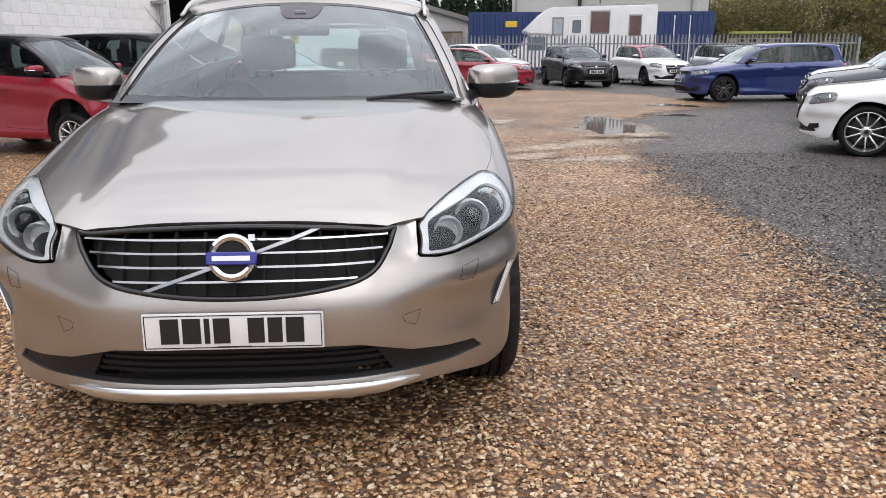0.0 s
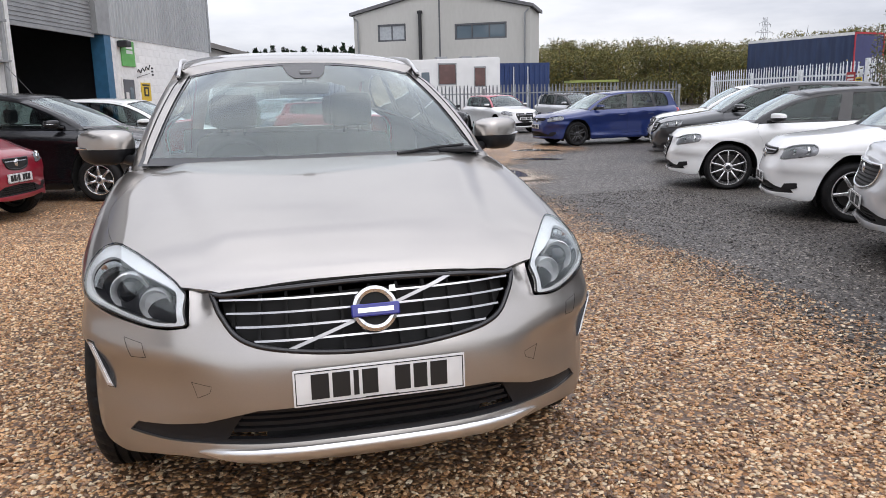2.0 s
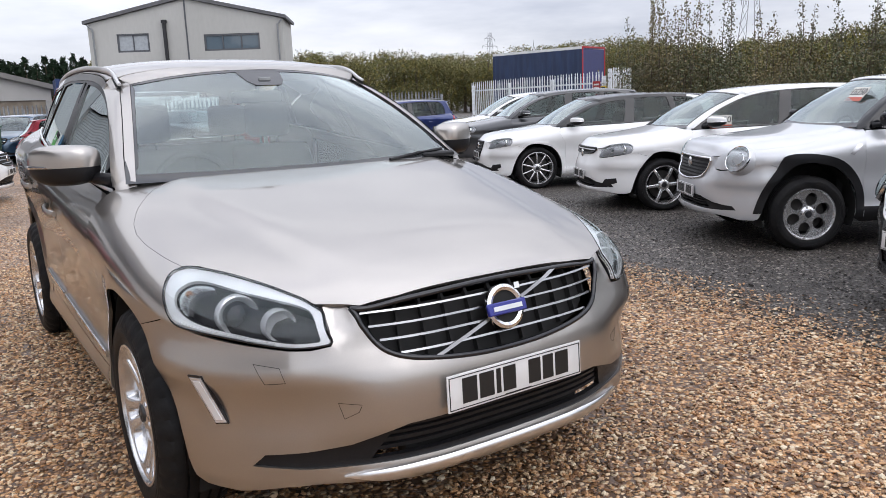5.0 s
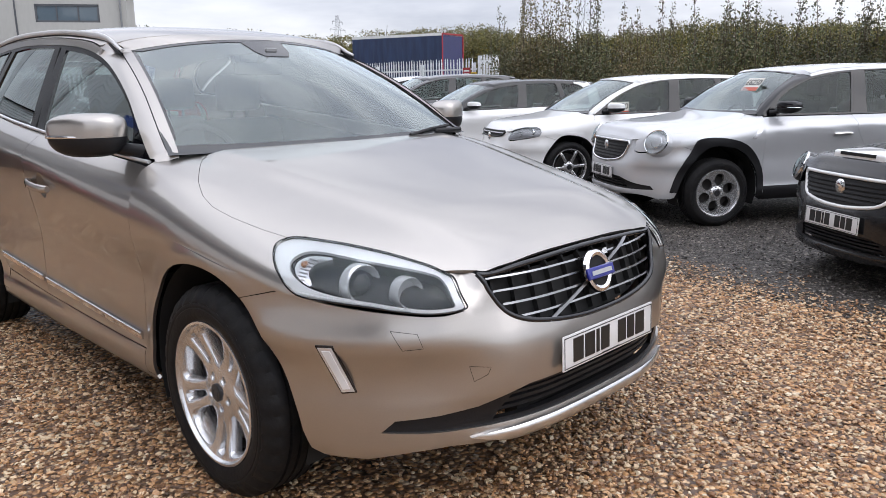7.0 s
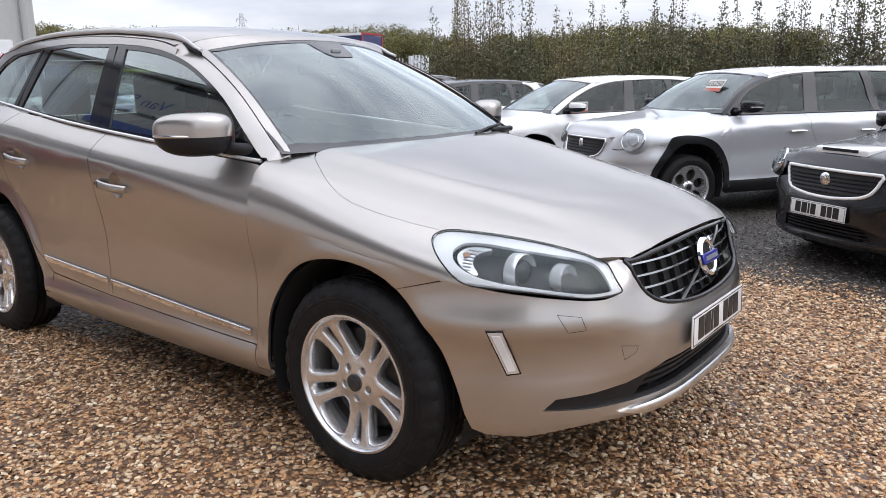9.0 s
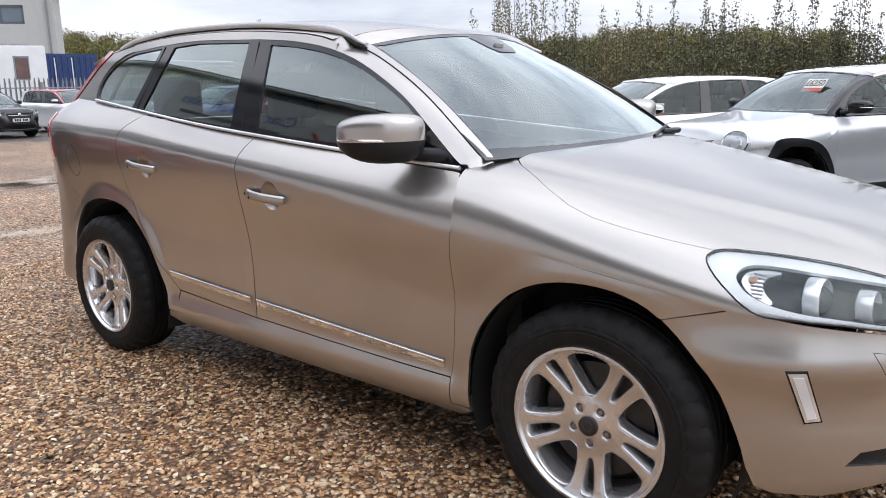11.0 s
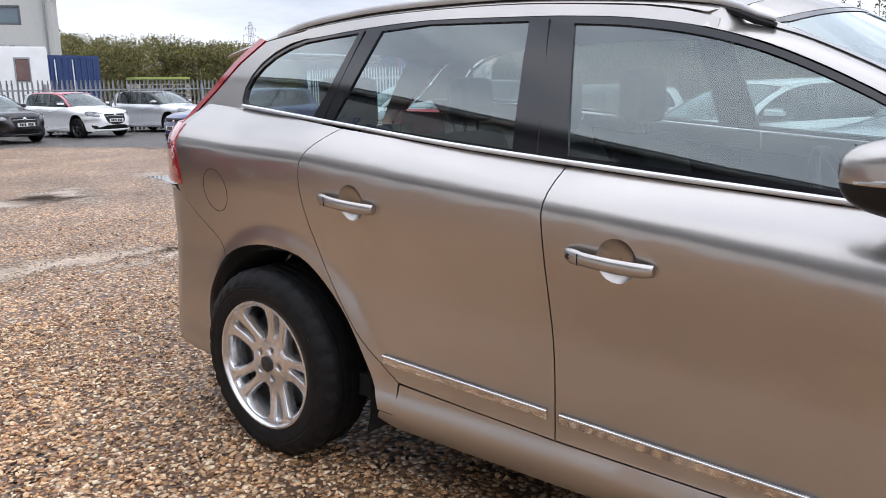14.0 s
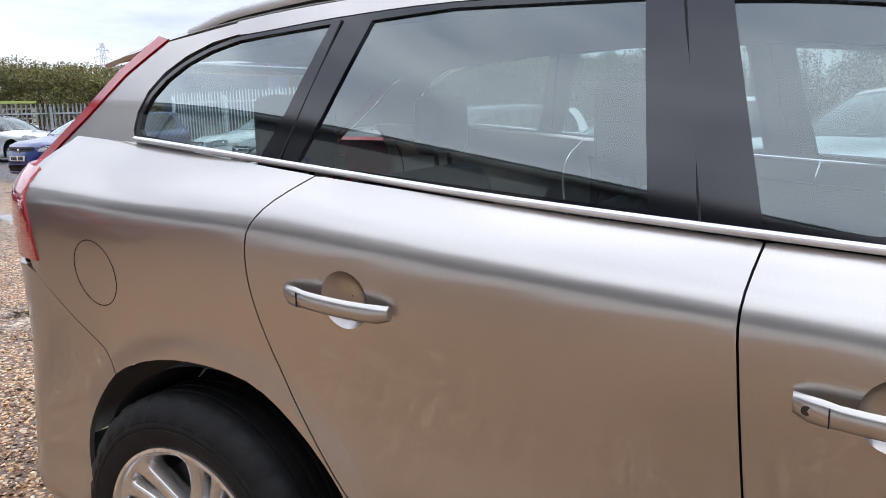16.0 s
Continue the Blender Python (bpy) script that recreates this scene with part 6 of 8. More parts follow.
def seat(root, x, y, w=0.5, rear=False, z=0.42):
    s = new("seat")
    s.parent = root
    s.matrix_basis = pose(x, y, z)
    bm = bmesh.new()
    box(bm, -w / 2, w / 2, -0.25, 0.27, 0.0, 0.16, 0.05, 3)
    part("cushion", bm, trim_cloth, s, smooth=True)
    bm = bmesh.new()
    box(bm, -w / 2, w / 2, 0.22, 0.36, 0.08, 0.68, 0.06, 3)
    for v in bm.verts:
        v.co.y += max(0, v.co.z - 0.1) * 0.28
        v.co.x *= 1 - 0.25 * max(0, v.co.z - 0.45)
    part("backrest", bm, trim_cloth, s, smooth=True)
    for hx in ((0,) if not rear else (-w * 0.33, w * 0.33)):
        bm = bmesh.new()
        box(bm, hx - 0.13, hx + 0.13, 0.42, 0.53, 0.72, 0.93, 0.045, 3)
        tube(bm, [(hx - 0.05, 0.47, 0.62), (hx - 0.05, 0.475, 0.76)], 0.008, 6)
        tube(bm, [(hx + 0.05, 0.47, 0.62), (hx + 0.05, 0.475, 0.76)], 0.008, 6)
        part("headrest", bm, trim_cloth, s, smooth=True)


HERO = dict(W=0.942, kx=None, ky=None, kz=None, R=0.361, rim=0.243, tw=0.222, spokes=5, dark=False, front=0.864, rear=3.643)


def warp_of(spec):
    """A car's own proportions: its wheels set the lower body, its glass the upper."""
    if spec.get("ky") is None:
        return None
    c = spec["ky"]
    hz, cz = spec["kz"]
    k = spec["R"] / 0.361
    front, rear = spec["front"], spec["rear"]
    low = curve((-1.045, c[0] - 1), (-0.045, c[0]), (0.43, front - 0.43 * k), (0.864, front), (1.29, front + 0.43 * k), (3.10, rear - 0.53 * k), (3.643, rear), (4.0, rear + 0.365 * k), (4.585, c[7]), (5.585, c[7] + 1))
    high = curve((-1.045, c[0] - 1), (-0.045, c[0]), (0.30, spec.get("blunt", 0.2)), (1.25, c[2]), (1.95, c[3]), (2.45, c[4]), (3.643, c[5]), (4.24, c[6]), (4.585, c[7]), (5.585, c[7] + 1))
    fz = curve(*zip([hz[0] - 1] + list(hz) + [hz[-1] + 1], [cz[0] - 1] + list(cz) + [cz[-1] + 1]))
    kx = spec["W"] / 0.942
    level, square, lift = spec.get("level", 0.5), spec.get("square", 0.3), spec.get("lift", 0.02)

    def w(q):
        q = np.asarray(q, float)
        x, y, z = q[:, 0], q[:, 1], q[:, 2]
        h = ease(0.72, 1.04, z)
        y2 = low(y) * (1 - h) + high(y) * h
        z2 = z - level * (belt(np.clip(y, 1.39, 4.3)) - 1.10) * ease(0.6, 1.0, z) * (1 - ease(1.30, 1.56, z)) * ease(0.9, 1.5, y)
        z2 = z2 + square * (1.655 - roof_mid(np.clip(y, 2.6, 4.25))) * ease(1.25, 1.52, z) * ease(2.4, 3.0, y)
        z2 = z2 + lift * ease(0.62, 0.86, z) * (1 - ease(0.2, 1.3, y))
        return np.stack([x * kx, y2, fz(z2)], 1)
    return w


def build_car(name, m, label, spec, body, hero=False, group="", category="car"):
    root = thing(name, m, label, category, group)
    warp = warp_of(spec)
    rs = 1.0 if hero else spec.get("res", 2.2)
    K = Skin(root, warp, rs)
    roofm = spec.get("roof", body)
    one = (lambda p: warp(np.array([p]))[0]) if warp else (lambda p: np.array(p, float))

    # bumper with its openings
    low = [(0, 0.282), (0.3, 0.288), (0.5, 0.305), (0.62, 0.312), (0.73, 0.303), (0.87, 0.281), (1.0, 0.284), (1.045, 0.300)]
    ARCHF, ARCHR = smooth_line(ARCH_F, 3), smooth_line(ARCH_R, 3)
    archf = sy(ARCH_F[::-1])
    top = [(1.09, 0.783), (1.066, 0.766), (0.966, 0.75), (0.847, 0.734), (0.693, 0.714), (0.63, 0.7105), (0.575, 0.716), (0.570, 0.722), (0.577, 0.748), (0.587, 0.777), (0.596, 0.80), (0.600, 0.814), (0.57, 0.815), (0.53, 0.812)]
    half = low + sy([p for p in ARCHF if p[0] < 0.65][::-1]) + [archf[3]] + top + (GRILLE if hero else [(0.3, 0.835), (0.0, 0.842)])
    half = [p for i, p in enumerate(half) if i == 0 or p != half[i - 1]]
    trim = [(0.823, 0.369), (0.782, 0.404), (0.655, 0.412), (0.535, 0.425), (0.44, 0.452), (0.365, 0.470), (0.0, 0.483)]
    trim_loop = [(0.0, 0.352), (0.49, 0.354), (0.66, 0.360)] + trim
    hole = mirror_loop(trim_loop)
    bump = K.panel("front_bumper", mirror_loop(half), ribbon, body, 1, [hole], 0.026)
    # black lower trim, its slats, and the bright skid plate
    mid = [(0.0, 0.365), (0.478, 0.365), (0.41, 0.452), (0.34, 0.466), (0.0, 0.476)]
    K.panel("lower_trim", mirror_loop(trim_loop), ribbon, black_plastic, 1, [mirror_loop(mid)], 0.03, -0.010, 0.02, 0, bump, "matt black lower bumper trim")
    K.panel("lower_intake", mirror_loop(mid), ribbon, arch_black, 1, (), 0.05, -0.06, 0, 0, bump)
    f0, f1 = one((-0.34, 0.05, 0.32)), one((0.34, 0.10, 0.50))
    boxp("intake_back", (f0[0], f1[0], f0[1], f1[1], f0[2], f1[2]), arch_black, bump)
    f0, f1 = one((-0.34, 0.015, 0.335)), one((0.34, 0.06, 0.350))
    boxp("intake_floor", (f0[0], f1[0], f0[1], f1[1], f0[2], f1[2]), arch_black, bump)
    for i, z in enumerate((0.385, 0.408, 0.431, 0.454)):
        w = float(np.interp(z, [0.365, 0.452, 0.466], [0.474, 0.405, 0.34]))
        K.strip("intake_slat", [(s, z) for s in np.linspace(-w, w, 24)], ribbon, 0.012, black_plastic, 1, -0.022, 0.04, bump, lip=0.03, taper=False)
    if hero:
        sk = [(0.0, 0.288), (0.13, 0.286), (0.16, 0.298), (0.29, 0.299), (0.33, 0.292), (0.44, 0.302), (0.50, 0.318), (0.56, 0.332), (0.50, 0.337), (0.30, 0.340), (0, 0.340)]
        K.panel("skid_plate", mirror_loop(sk), ribbon, satin, 1, (), 0.02, 0.005, 0.01, 0, bump, "bright aluminium skid plate")
        for sd in (1, -1):
            d = [(0.994, 0.632), (0.946, 0.635), (0.891, 0.493), (0.934, 0.487)]
            C = ribbon(np.array(d))

            def flat(p, off=0.0):
                u, v = p[:, :1], p[:, 1:2]
                return (C[0] * (1 - u) + C[1] * u) * (1 - v) + (C[3] * (1 - u) + C[2] * u) * v
            frame_of = lambda a, b: smooth_line([(a, b), (1 - a, b), (1 - a, 1 - b), (a, 1 - b)], 1, True)
            dl = K.panel("day_light", frame_of(-0.03, -0.012), flat, gloss_black, sd, (), 0.2, 0.004, 0.012, 0, bump, "white day running light in a dark and chrome frame")
            K.panel("light_frame", frame_of(0.06, 0.025), flat, bright_trim, sd, (), 0.2, 0.006, 0.004, 0, dl)
            K.panel("light_guide", frame_of(0.24, 0.09), flat, lamp_white, sd, (), 0.2, 0.008, 0.003, 0, dl)
            for lp, nm in (([(0.794, 0.683), (0.711, 0.671), (0.693, 0.623), (0.758, 0.619)], "washer_cover"), ([(0.569, 0.559), (0.492, 0.547), (0.504, 0.52), (0.551, 0.5)], "tow_cover")):
                q = [tuple(v) for v in resample(inset(lp, 0.004), 0.008)]
                K.bar(nm, q + [q[0]], ribbon, 0.0008, arch_black, sd, 0.0, bump, sides=4)
    # grille
    gtop = [(0.0, 0.824), (0.3, 0.816), (0.45, 0.803), (0.512, 0.806)] if hero else [(0.0, 0.842), (0.3, 0.840), (0.45, 0.834), (0.512, 0.826)]
    gs, g0, g1 = spec.get("grille", (1.0, 0.627, 0.818))
    GRL = [(a * gs, g0 + (b - 0.627) / 0.191 * (g1 - g0)) for a, b in GRILLE]
    if not hero:
        gtop = [(a * gs, min(b, g1 + 0.016)) for a, b in gtop]
    gl = gtop + GRL
    gr = K.panel("grille", mirror_loop(gl), ribbon, arch_black, 1, (), 0.04, -0.055 if hero else 0.004, 0 if hero else 0.01, 0, root, "black grille with slats")
    edge = [(s, z) for s, z in smooth_line(gtop[::-1] + [(-a, b) for a, b in gtop[1:]], 4)]
    rim_pts = smooth_line([(-a, b) for a, b in GRL] + [(a, b) for a, b in GRL[::-1][1:]], 5)
    K.bar("grille_frame", rim_pts + edge[:1] + edge + rim_pts[:1], ribbon, 0.009 if hero else 0.012, gloss_black if hero else spec.get("rim_mat", black_plastic), 1, -0.004 if hero else 0.006, gr, sides=8)
    bars = spec.get("bars", 4)
    for i in range(bars):
        z = 0.792 - (0.792 - 0.674) * i / max(1, bars - 1)
        w = (grille_half(z) - 0.018) * gs
        z = g0 + (z - 0.627) / 0.191 * (g1 - g0)
        K.strip("grille_slat", [(s, z) for s in np.linspace(-w, w, 25)], ribbon, 0.0062 if hero else 0.014, spec.get("slat", slat_metal), 1, -0.010 if hero else 0.012, 0.05, gr, lip=0.006, taper=False)
    if hero:
        for s in np.linspace(-0.44, 0.44, 11):
            zlo = float(np.interp(abs(s), [p[0] for p in GRILLE[::-1]], [p[1] for p in GRILLE[::-1]]))
            K.strip("grille_rib", [(s - 0.006, z) for z in np.linspace(zlo + 0.01, 0.826, 8)], ribbon, 0.010, arch_black, 1, -0.034, 0.05, gr, up=(1, 0), lip=0.02, taper=False)
        K.strip("diagonal_bar", [(s, 0.643 + (s + 0.272) * 0.33) for s in np.linspace(-0.272, 0.262, 16)], ribbon, 0.010, diagonal_metal, 1, 0.002, 0.05, gr, lip=0.005, taper=False)
        b = new("badge")
        b.parent = root
        c = K.place(ribbon, [(0.0, 0.741)], 1, 0.012)[0]
        b.matrix_basis = pose(c[0], c[1], c[2], -18, 0, 0) @ Matrix.Diagonal((1.18, 1.0, 1.18, 1))
        bm = bmesh.new()
        ring = [(0.040, -0.004), (0.042, 0.006), (0.05, 0.011), (0.058, 0.006), (0.060, -0.004)]
        rr = []
        for k in range(40):
            a = k * math.tau / 40
            rr.append([bm.verts.new((r * math.sin(a), -x, r * math.cos(a))) for r, x in ring])
        for k in range(40):
            for i in range(4):
                bm.faces.new((rr[k][i], rr[(k + 1) % 40][i], rr[(k + 1) % 40][i + 1], rr[k][i + 1]))
        box(bm, 0.040, 0.056, -0.008, 0.0, 0.040, 0.056)
        part("badge_ring", bm, chrome, b, "chrome ring", True)
        boxp("badge_band", (-0.062, 0.062, -0.016, -0.004, -0.019, 0.013), badge_blue, b, "blue band", 0.003)
        boxp("badge_bar", (-0.046, 0.046, -0.0185, -0.015, -0.009, 0.003), satin, b)
        bm = bmesh.new()
        bmesh.ops.create_circle(bm, cap_ends=True, segments=30, radius=0.043)
        bmesh.ops.rotate(bm, verts=bm.verts, matrix=Matrix.Rotation(radians(90), 3, "X"))
        part("badge_back", bm, arch_black, b)
    else:
        c = K.place(ribbon, [(0.0, 0.74)], 1, 0.012)[0]
        bm = bmesh.new()
        bmesh.ops.create_uvsphere(bm, u_segments=14, v_segments=8, radius=0.05)
        bmesh.ops.scale(bm, verts=bm.verts, vec=(1, 0.25, 1))
        part("badge", bm, chrome, root, smooth=True).matrix_basis = pose(*c)
    pz = spec.get("plate_z", 0.538)
    c = one(ribbon(np.array([[0.0, pz]]), 0.010)[0])
    plate(root, pose(c[0], c[1], c[2], -2), (0.10, 0.10, 0.03, 0.09, -0.06, 0.09, 0.08, 0.10))
    if not hero and not spec.get("round"):
        for sd in (1, -1):
            K.panel("fog_lamp", [(0.87, 0.425), (0.855, 0.478), (0.69, 0.462), (0.645, 0.408), (0.78, 0.402)], ribbon, black_plastic, sd, (), 0.012, 0.008, 0.02, 0, bump)

    # bonnet
    hb = [(0.0, 0.064), (0.08, 0.064), (0.35, 0.068), (0.505, 0.082), (0.575, 0.145), (0.548, 0.20), (0.535, 0.28), (0.556, 0.40), (0.606, 0.52), (0.652, 0.566), (0.672, 0.65), (0.695, 0.80), (0.698, 0.90), (0.675, 0.98), (0.62, 1.07), (0.565, 1.14), (0.49, 1.24), (0.44, 1.285), (0.2, 1.25), (0.0, 1.225)]
    K.panel("bonnet", mirror_loop(hb), bonnet_v, body, 1, (), 0.028, label="smooth bonnet with two long creases" if hero else "")
    # wings and flanks
    for sd in (1, -1):
        fl = sy(SEAM_A[:5]) + [(float(s_of_y(1.345)), float(crease(1.345)))]
        fl += [(a, b + 0.002) for a, b in sy(crease_line(1.33, 0.47, 24))] + [(1.09, 0.785)] + [sy([(0.654, 0.725)])[0]] + sy([p for p in ARCHF if p[0] > 0.66][::-1]) + [(float(s_of_y(1.30)), 0.30), (float(s_of_y(1.37)), 0.30)]
        tl = [(1.0, y) for y in np.linspace(0.455, 1.345, 20)] + [(0.93, 1.343), (0.80, 1.35), (0.72, 1.365), (0.60, 1.375), (0.50, 1.36), (0.44, 1.29), (0.49, 1.24), (0.565, 1.14), (0.62, 1.07), (0.675, 0.98), (0.698, 0.90), (0.695, 0.80), (0.672, 0.65), (0.652, 0.566), (0.73, 0.568), (0.875, 0.492), (0.965, 0.42)]
        tl = [(min(a, 0.9985), b) for a, b in tl]
        K.panel("front_wing", fl, ribbon, body, sd, (), 0.03, gap=0.0, extra=[(tl, bonnet_v)])
        # doors
        mould = lambda y: 0.487 + (y - 2.39) * 0.047
        fd = sy(SEAM_A) + sy(belt_line(1.40, 2.41)) + sy(SEAM_B[::-1]) + sy([(2.0, 0.396), (1.6, 0.389)])
        d1 = K.panel("front_door", fd, ribbon, body, sd, [sy(cup_line(2.236, 0.935))] if hero else (), 0.03)
        rd = sy(SEAM_B) + sy(belt_line(2.44, 3.24)) + sy(SEAM_C[::-1]) + sy([(2.7, 0.418)])
        three = spec.get("doors", 5) == 3
        d2 = K.panel("rear_side_panel" if three else "rear_door", rd, ribbon, body, sd, [sy(cup_line(3.137, 1.006))] if hero else (), 0.03, gap=0.0 if three else 0.002)
        # quarter, running up the rear pillar beside the glass
        ar = sy([p for p in ARCHR if p[1] < 0.74 and p[0] < 3.5][::-1]) + sy([p for p in ARCHR if p[1] >= 0.745][::-1]) + sy([(3.857, 0.7395)])
        q = sy(SEAM_C[::-1]) + sy([(2.99, 0.33)]) + ar + sy([(3.90, 0.80), (4.03, 0.88), (4.17, 0.975)]) + [(4.83, 1.0), (4.845, 1.16), (4.845, 1.23), (4.84, 1.29)] + sy([(y, float(belt(y))) for y in np.linspace(4.2, 3.30, 10)])
        dp = [(3.88, 1.285), (3.895, 1.298), (3.911, 1.32), (3.914, 1.364), (3.891, 1.414), (3.843, 1.458), (3.774, 1.494), (3.688, 1.522), (3.60, 1.535), (3.61, 1.566), (3.75, 1.55), (3.865, 1.538), (4.01, 1.458), (4.15, 1.350), (4.25, 1.283), (4.26, 1.275), (4.1, 1.298)]
        K.panel("rear_quarter", q, ribbon, body, sd, (), 0.03, gap=0.0 if three else 0.0015, extra=[(dp, cabin)])
        K.panel("sill", sy([(3.075, 0.30), (3.0, 0.27), (2.2, 0.262), (1.35, 0.252), (1.29, 0.285), (1.30, 0.298), (1.372, 0.298), (1.374, 0.387), (1.6, 0.3885), (2.0, 0.3955), (2.41, 0.4045), (2.7, 0.4175), (2.98, 0.432), (3.0, 0.33), (3.06, 0.328)]), ribbon, spec.get("sill", body), sd, (), 0.03, gap=0.0015)
        rb = [(4.03, 0.88), (3.90, 0.80), (3.857, 0.7395)] + [p for p in ARCHR if p[0] > 3.86 and p[1] < 0.735][::-1] + [(3.985, 0.36), (4.02, 0.31)]
        rbl = sy(rb) + [(5.2, 0.30), (S_END - 0.002, 0.30), (S_END - 0.002, 0.96), (5.3, 0.97), (5.02, 0.975)] + sy([(4.22, 0.98), (4.15, 0.965)])
        K.panel("rear_bumper", rbl, ribbon, body, sd, (), 0.04)
        # tail lamp climbing the rear pillar
        tlamp = [(3.865, 1.542), (4.01, 1.462), (4.15, 1.354), (4.25, 1.287), (4.33, 1.225), (4.385, 1.15), (4.45, 1.14), (4.40, 1.22), (4.30, 1.287), (4.19, 1.362), (4.05, 1.472), (3.91, 1.553)]
        if hero:
            t = K.panel("tail_lamp", tlamp, cabin, red_lens, sd, (), 0.03, 0.004, 0.02, 0, root, "tall red tail lamp up the rear pillar")
        else:
            t = K.panel("rear_pillar", tlamp, cabin, body, sd, (), 0.05, 0.002, 0.02, 0, root)
        K.panel("tail_lamp_base", [(4.77, 1.0), (4.775, 1.10), (4.80, 1.23), (5.09, 1.24), (5.12, 1.16), (5.12, 1.0)], ribbon, red_lens, sd, (), 0.03, 0.004, 0.02, 0, t)
        # dark liners behind the arches and seams
        K.panel("inner_panel", sy([(1.33, 0.29), (1.33, 0.98), (2.42, 1.08), (3.25, 1.18), (3.25, 0.8), (3.05, 0.5), (3.0, 0.29)]), ribbon, arch_black, sd, (), 0.12, -0.035, 0, 0)
        for cy, n in ((0.872, "arch_liner"), (3.55, "arch_liner")):
            Rr = 0.43
            g = [[(sd * min(x, float(wide(min(cy + Rr * math.cos(a), 3.6))) - 0.045), cy + (Rr * math.cos(a)), 0.36 + Rr * math.sin(a) * 1.02) for x in (0.895, 0.62)] for a in np.linspace(-0.35, math.pi + 0.35, 22)]
            K.patch(n, g, arch_black)
            g = [[(sd * 0.62, cy + (k * Rr * math.cos(a)), 0.36 + k * Rr * math.sin(a)) for k in (0.02, 1)] for a in np.linspace(-0.35, math.pi + 0.35, 12)]
            K.patch(n, g, arch_black)
        # cabin side: frame, black pillars, panes
        side0 = 2.115 if hero else 2.085
        edge_top = [(y, float(roof_edge(y)) + 0.004) for y in np.linspace(side0, 3.62, 16)]
        fr = [(side0, 1.474 + 0.28 * (side0 - 2.085))] + [p for p in WIN_TOP if side0 + 0.005 < p[0] < 3.58 and p[1] > 1.43][:] + [(3.60, 1.535)] + edge_top[::-1]
        K.panel("roof_side", fr, cabin, roofm, sd, (), 0.03, gap=0)
        blk = [(1.385, 1.072)] + belt_line(1.5, 3.85, 14, 0.008) + WIN_TOP[::-1]
        win = K.panel("window_surround", blk, cabin, gloss_black, sd, [WIN_F, WIN_R, WIN_Q], 0.03, -0.002, 0.012, 0.001, root, "gloss black window surround and pillars")
        for w, nm in ((WIN_F, "front_side_window"), (WIN_R, "rear_side_window"), (WIN_Q, "quarter_window")):
            p = K.panel(nm, inset(w, -0.004), cabin, side_glass if hero else dark_glass, sd, (), 0.06, -0.008, 0, 0, root)
            p.visible_shadow = False
        if hero:
            for y0, z0, y1, z1 in ((2.517, 1.155, 2.588, 1.535), (3.385, 1.25, 3.30, 1.545)):
                K.bar("pillar_joint", [(y0, z0), (y1, z1)], cabin, 0.0025, arch_black, sd, 0.0, win, sides=4)
            K.bar("belt_trim", belt_line(1.395, 3.885, 50, 0.006), cabin, 0.0075, bright_trim, sd, 0.006, root, "bright chrome strip under the windows", sides=10)
            for a, b, dr in ((1.40, 2.395, d1), (2.435, 3.04, d2)):
                n = 16
                ln = [(y, mould(y) - 0.010) for y in np.linspace(a, b, n)]
                K.bar("moulding_edge", sy([(y, z + 0.009) for y, z in ln]), ribbon, 0.0045, chrome, sd, 0.010, dr, sides=10)
                K.strip("door_moulding", sy(ln), ribbon, 0.030, moulding_metal, sd, 0.009, 0.02, dr, "chrome door moulding reflecting the gravel", lip=0.016, taper=False)
            # handles with their cups
            for (y0, z0, y1, z1, cy, cz), dr in (((2.368, 0.944, 2.135, 0.927, 2.236, 0.935), d1), ((3.266, 1.016, 3.03, 0.995, 3.137, 1.006), d2)):
                bm = bmesh.new()
                rings = []
                for k, d in ((1.0, 0.0), (0.95, -0.004), (0.85, -0.011), (0.68, -0.019), (0.45, -0.025), (0.2, -0.0275), (0.03, -0.028)):
                    rings.append([bm.verts.new(q) for q in K.place(ribbon, sy([(y, z) for y, z in cup_line(cy, cz, k)]), sd, d)])
                for r0, r1 in zip(rings, rings[1:]):
                    for i in range(24):
                        bm.faces.new((r0[i], r0[(i + 1) % 24], r1[(i + 1) % 24], r1[i]))
                bmesh.ops.recalc_face_normals(bm, faces=bm.faces)
                part("handle_cup", bm, body, dr, smooth=True)
                pts = []
                for t in np.linspace(0, 1, 13):
                    o = 0.010 + 0.024 * math.sin(math.pi * t) ** 0.45
                    pts.append(K.place(ribbon, sy([(y0 + (y1 - y0) * t, z0 + (z1 - z0) * t)]), sd, o)[0])
                bm = bmesh.new()
                rows = []
                for i, p in enumerate(pts):
                    hh = 0.0175 if i > 2 else 0.0195
                    row = []
                    for a in np.linspace(0, math.tau, 13)[:-1]:
                        row.append(bm.verts.new((p[0] + sd * 0.010 * math.cos(a), p[1], p[2] + hh * math.sin(a) * (1.0 if 0 < i < 12 else 0.8))))
                    rows.append(row)
                for r0, r1 in zip(rows, rows[1:]):
                    for i in range(12):
                        bm.faces.new((r0[i], r0[(i + 1) % 12], r1[(i + 1) % 12], r1[i]))
                bm.faces.new(rows[0])
                bm.faces.new(rows[-1])
                bmesh.ops.recalc_face_normals(bm, faces=bm.faces)
                hd = part("door_handle", bm, body, dr, smooth=True)
                t = 0.2
                jp = K.place(ribbon, sy([(y0 + (y1 - y0) * t, z0 + (z1 - z0) * t)]), sd, 0.010 + 0.024 * math.sin(math.pi * t) ** 0.45 + 0.0098)[0]
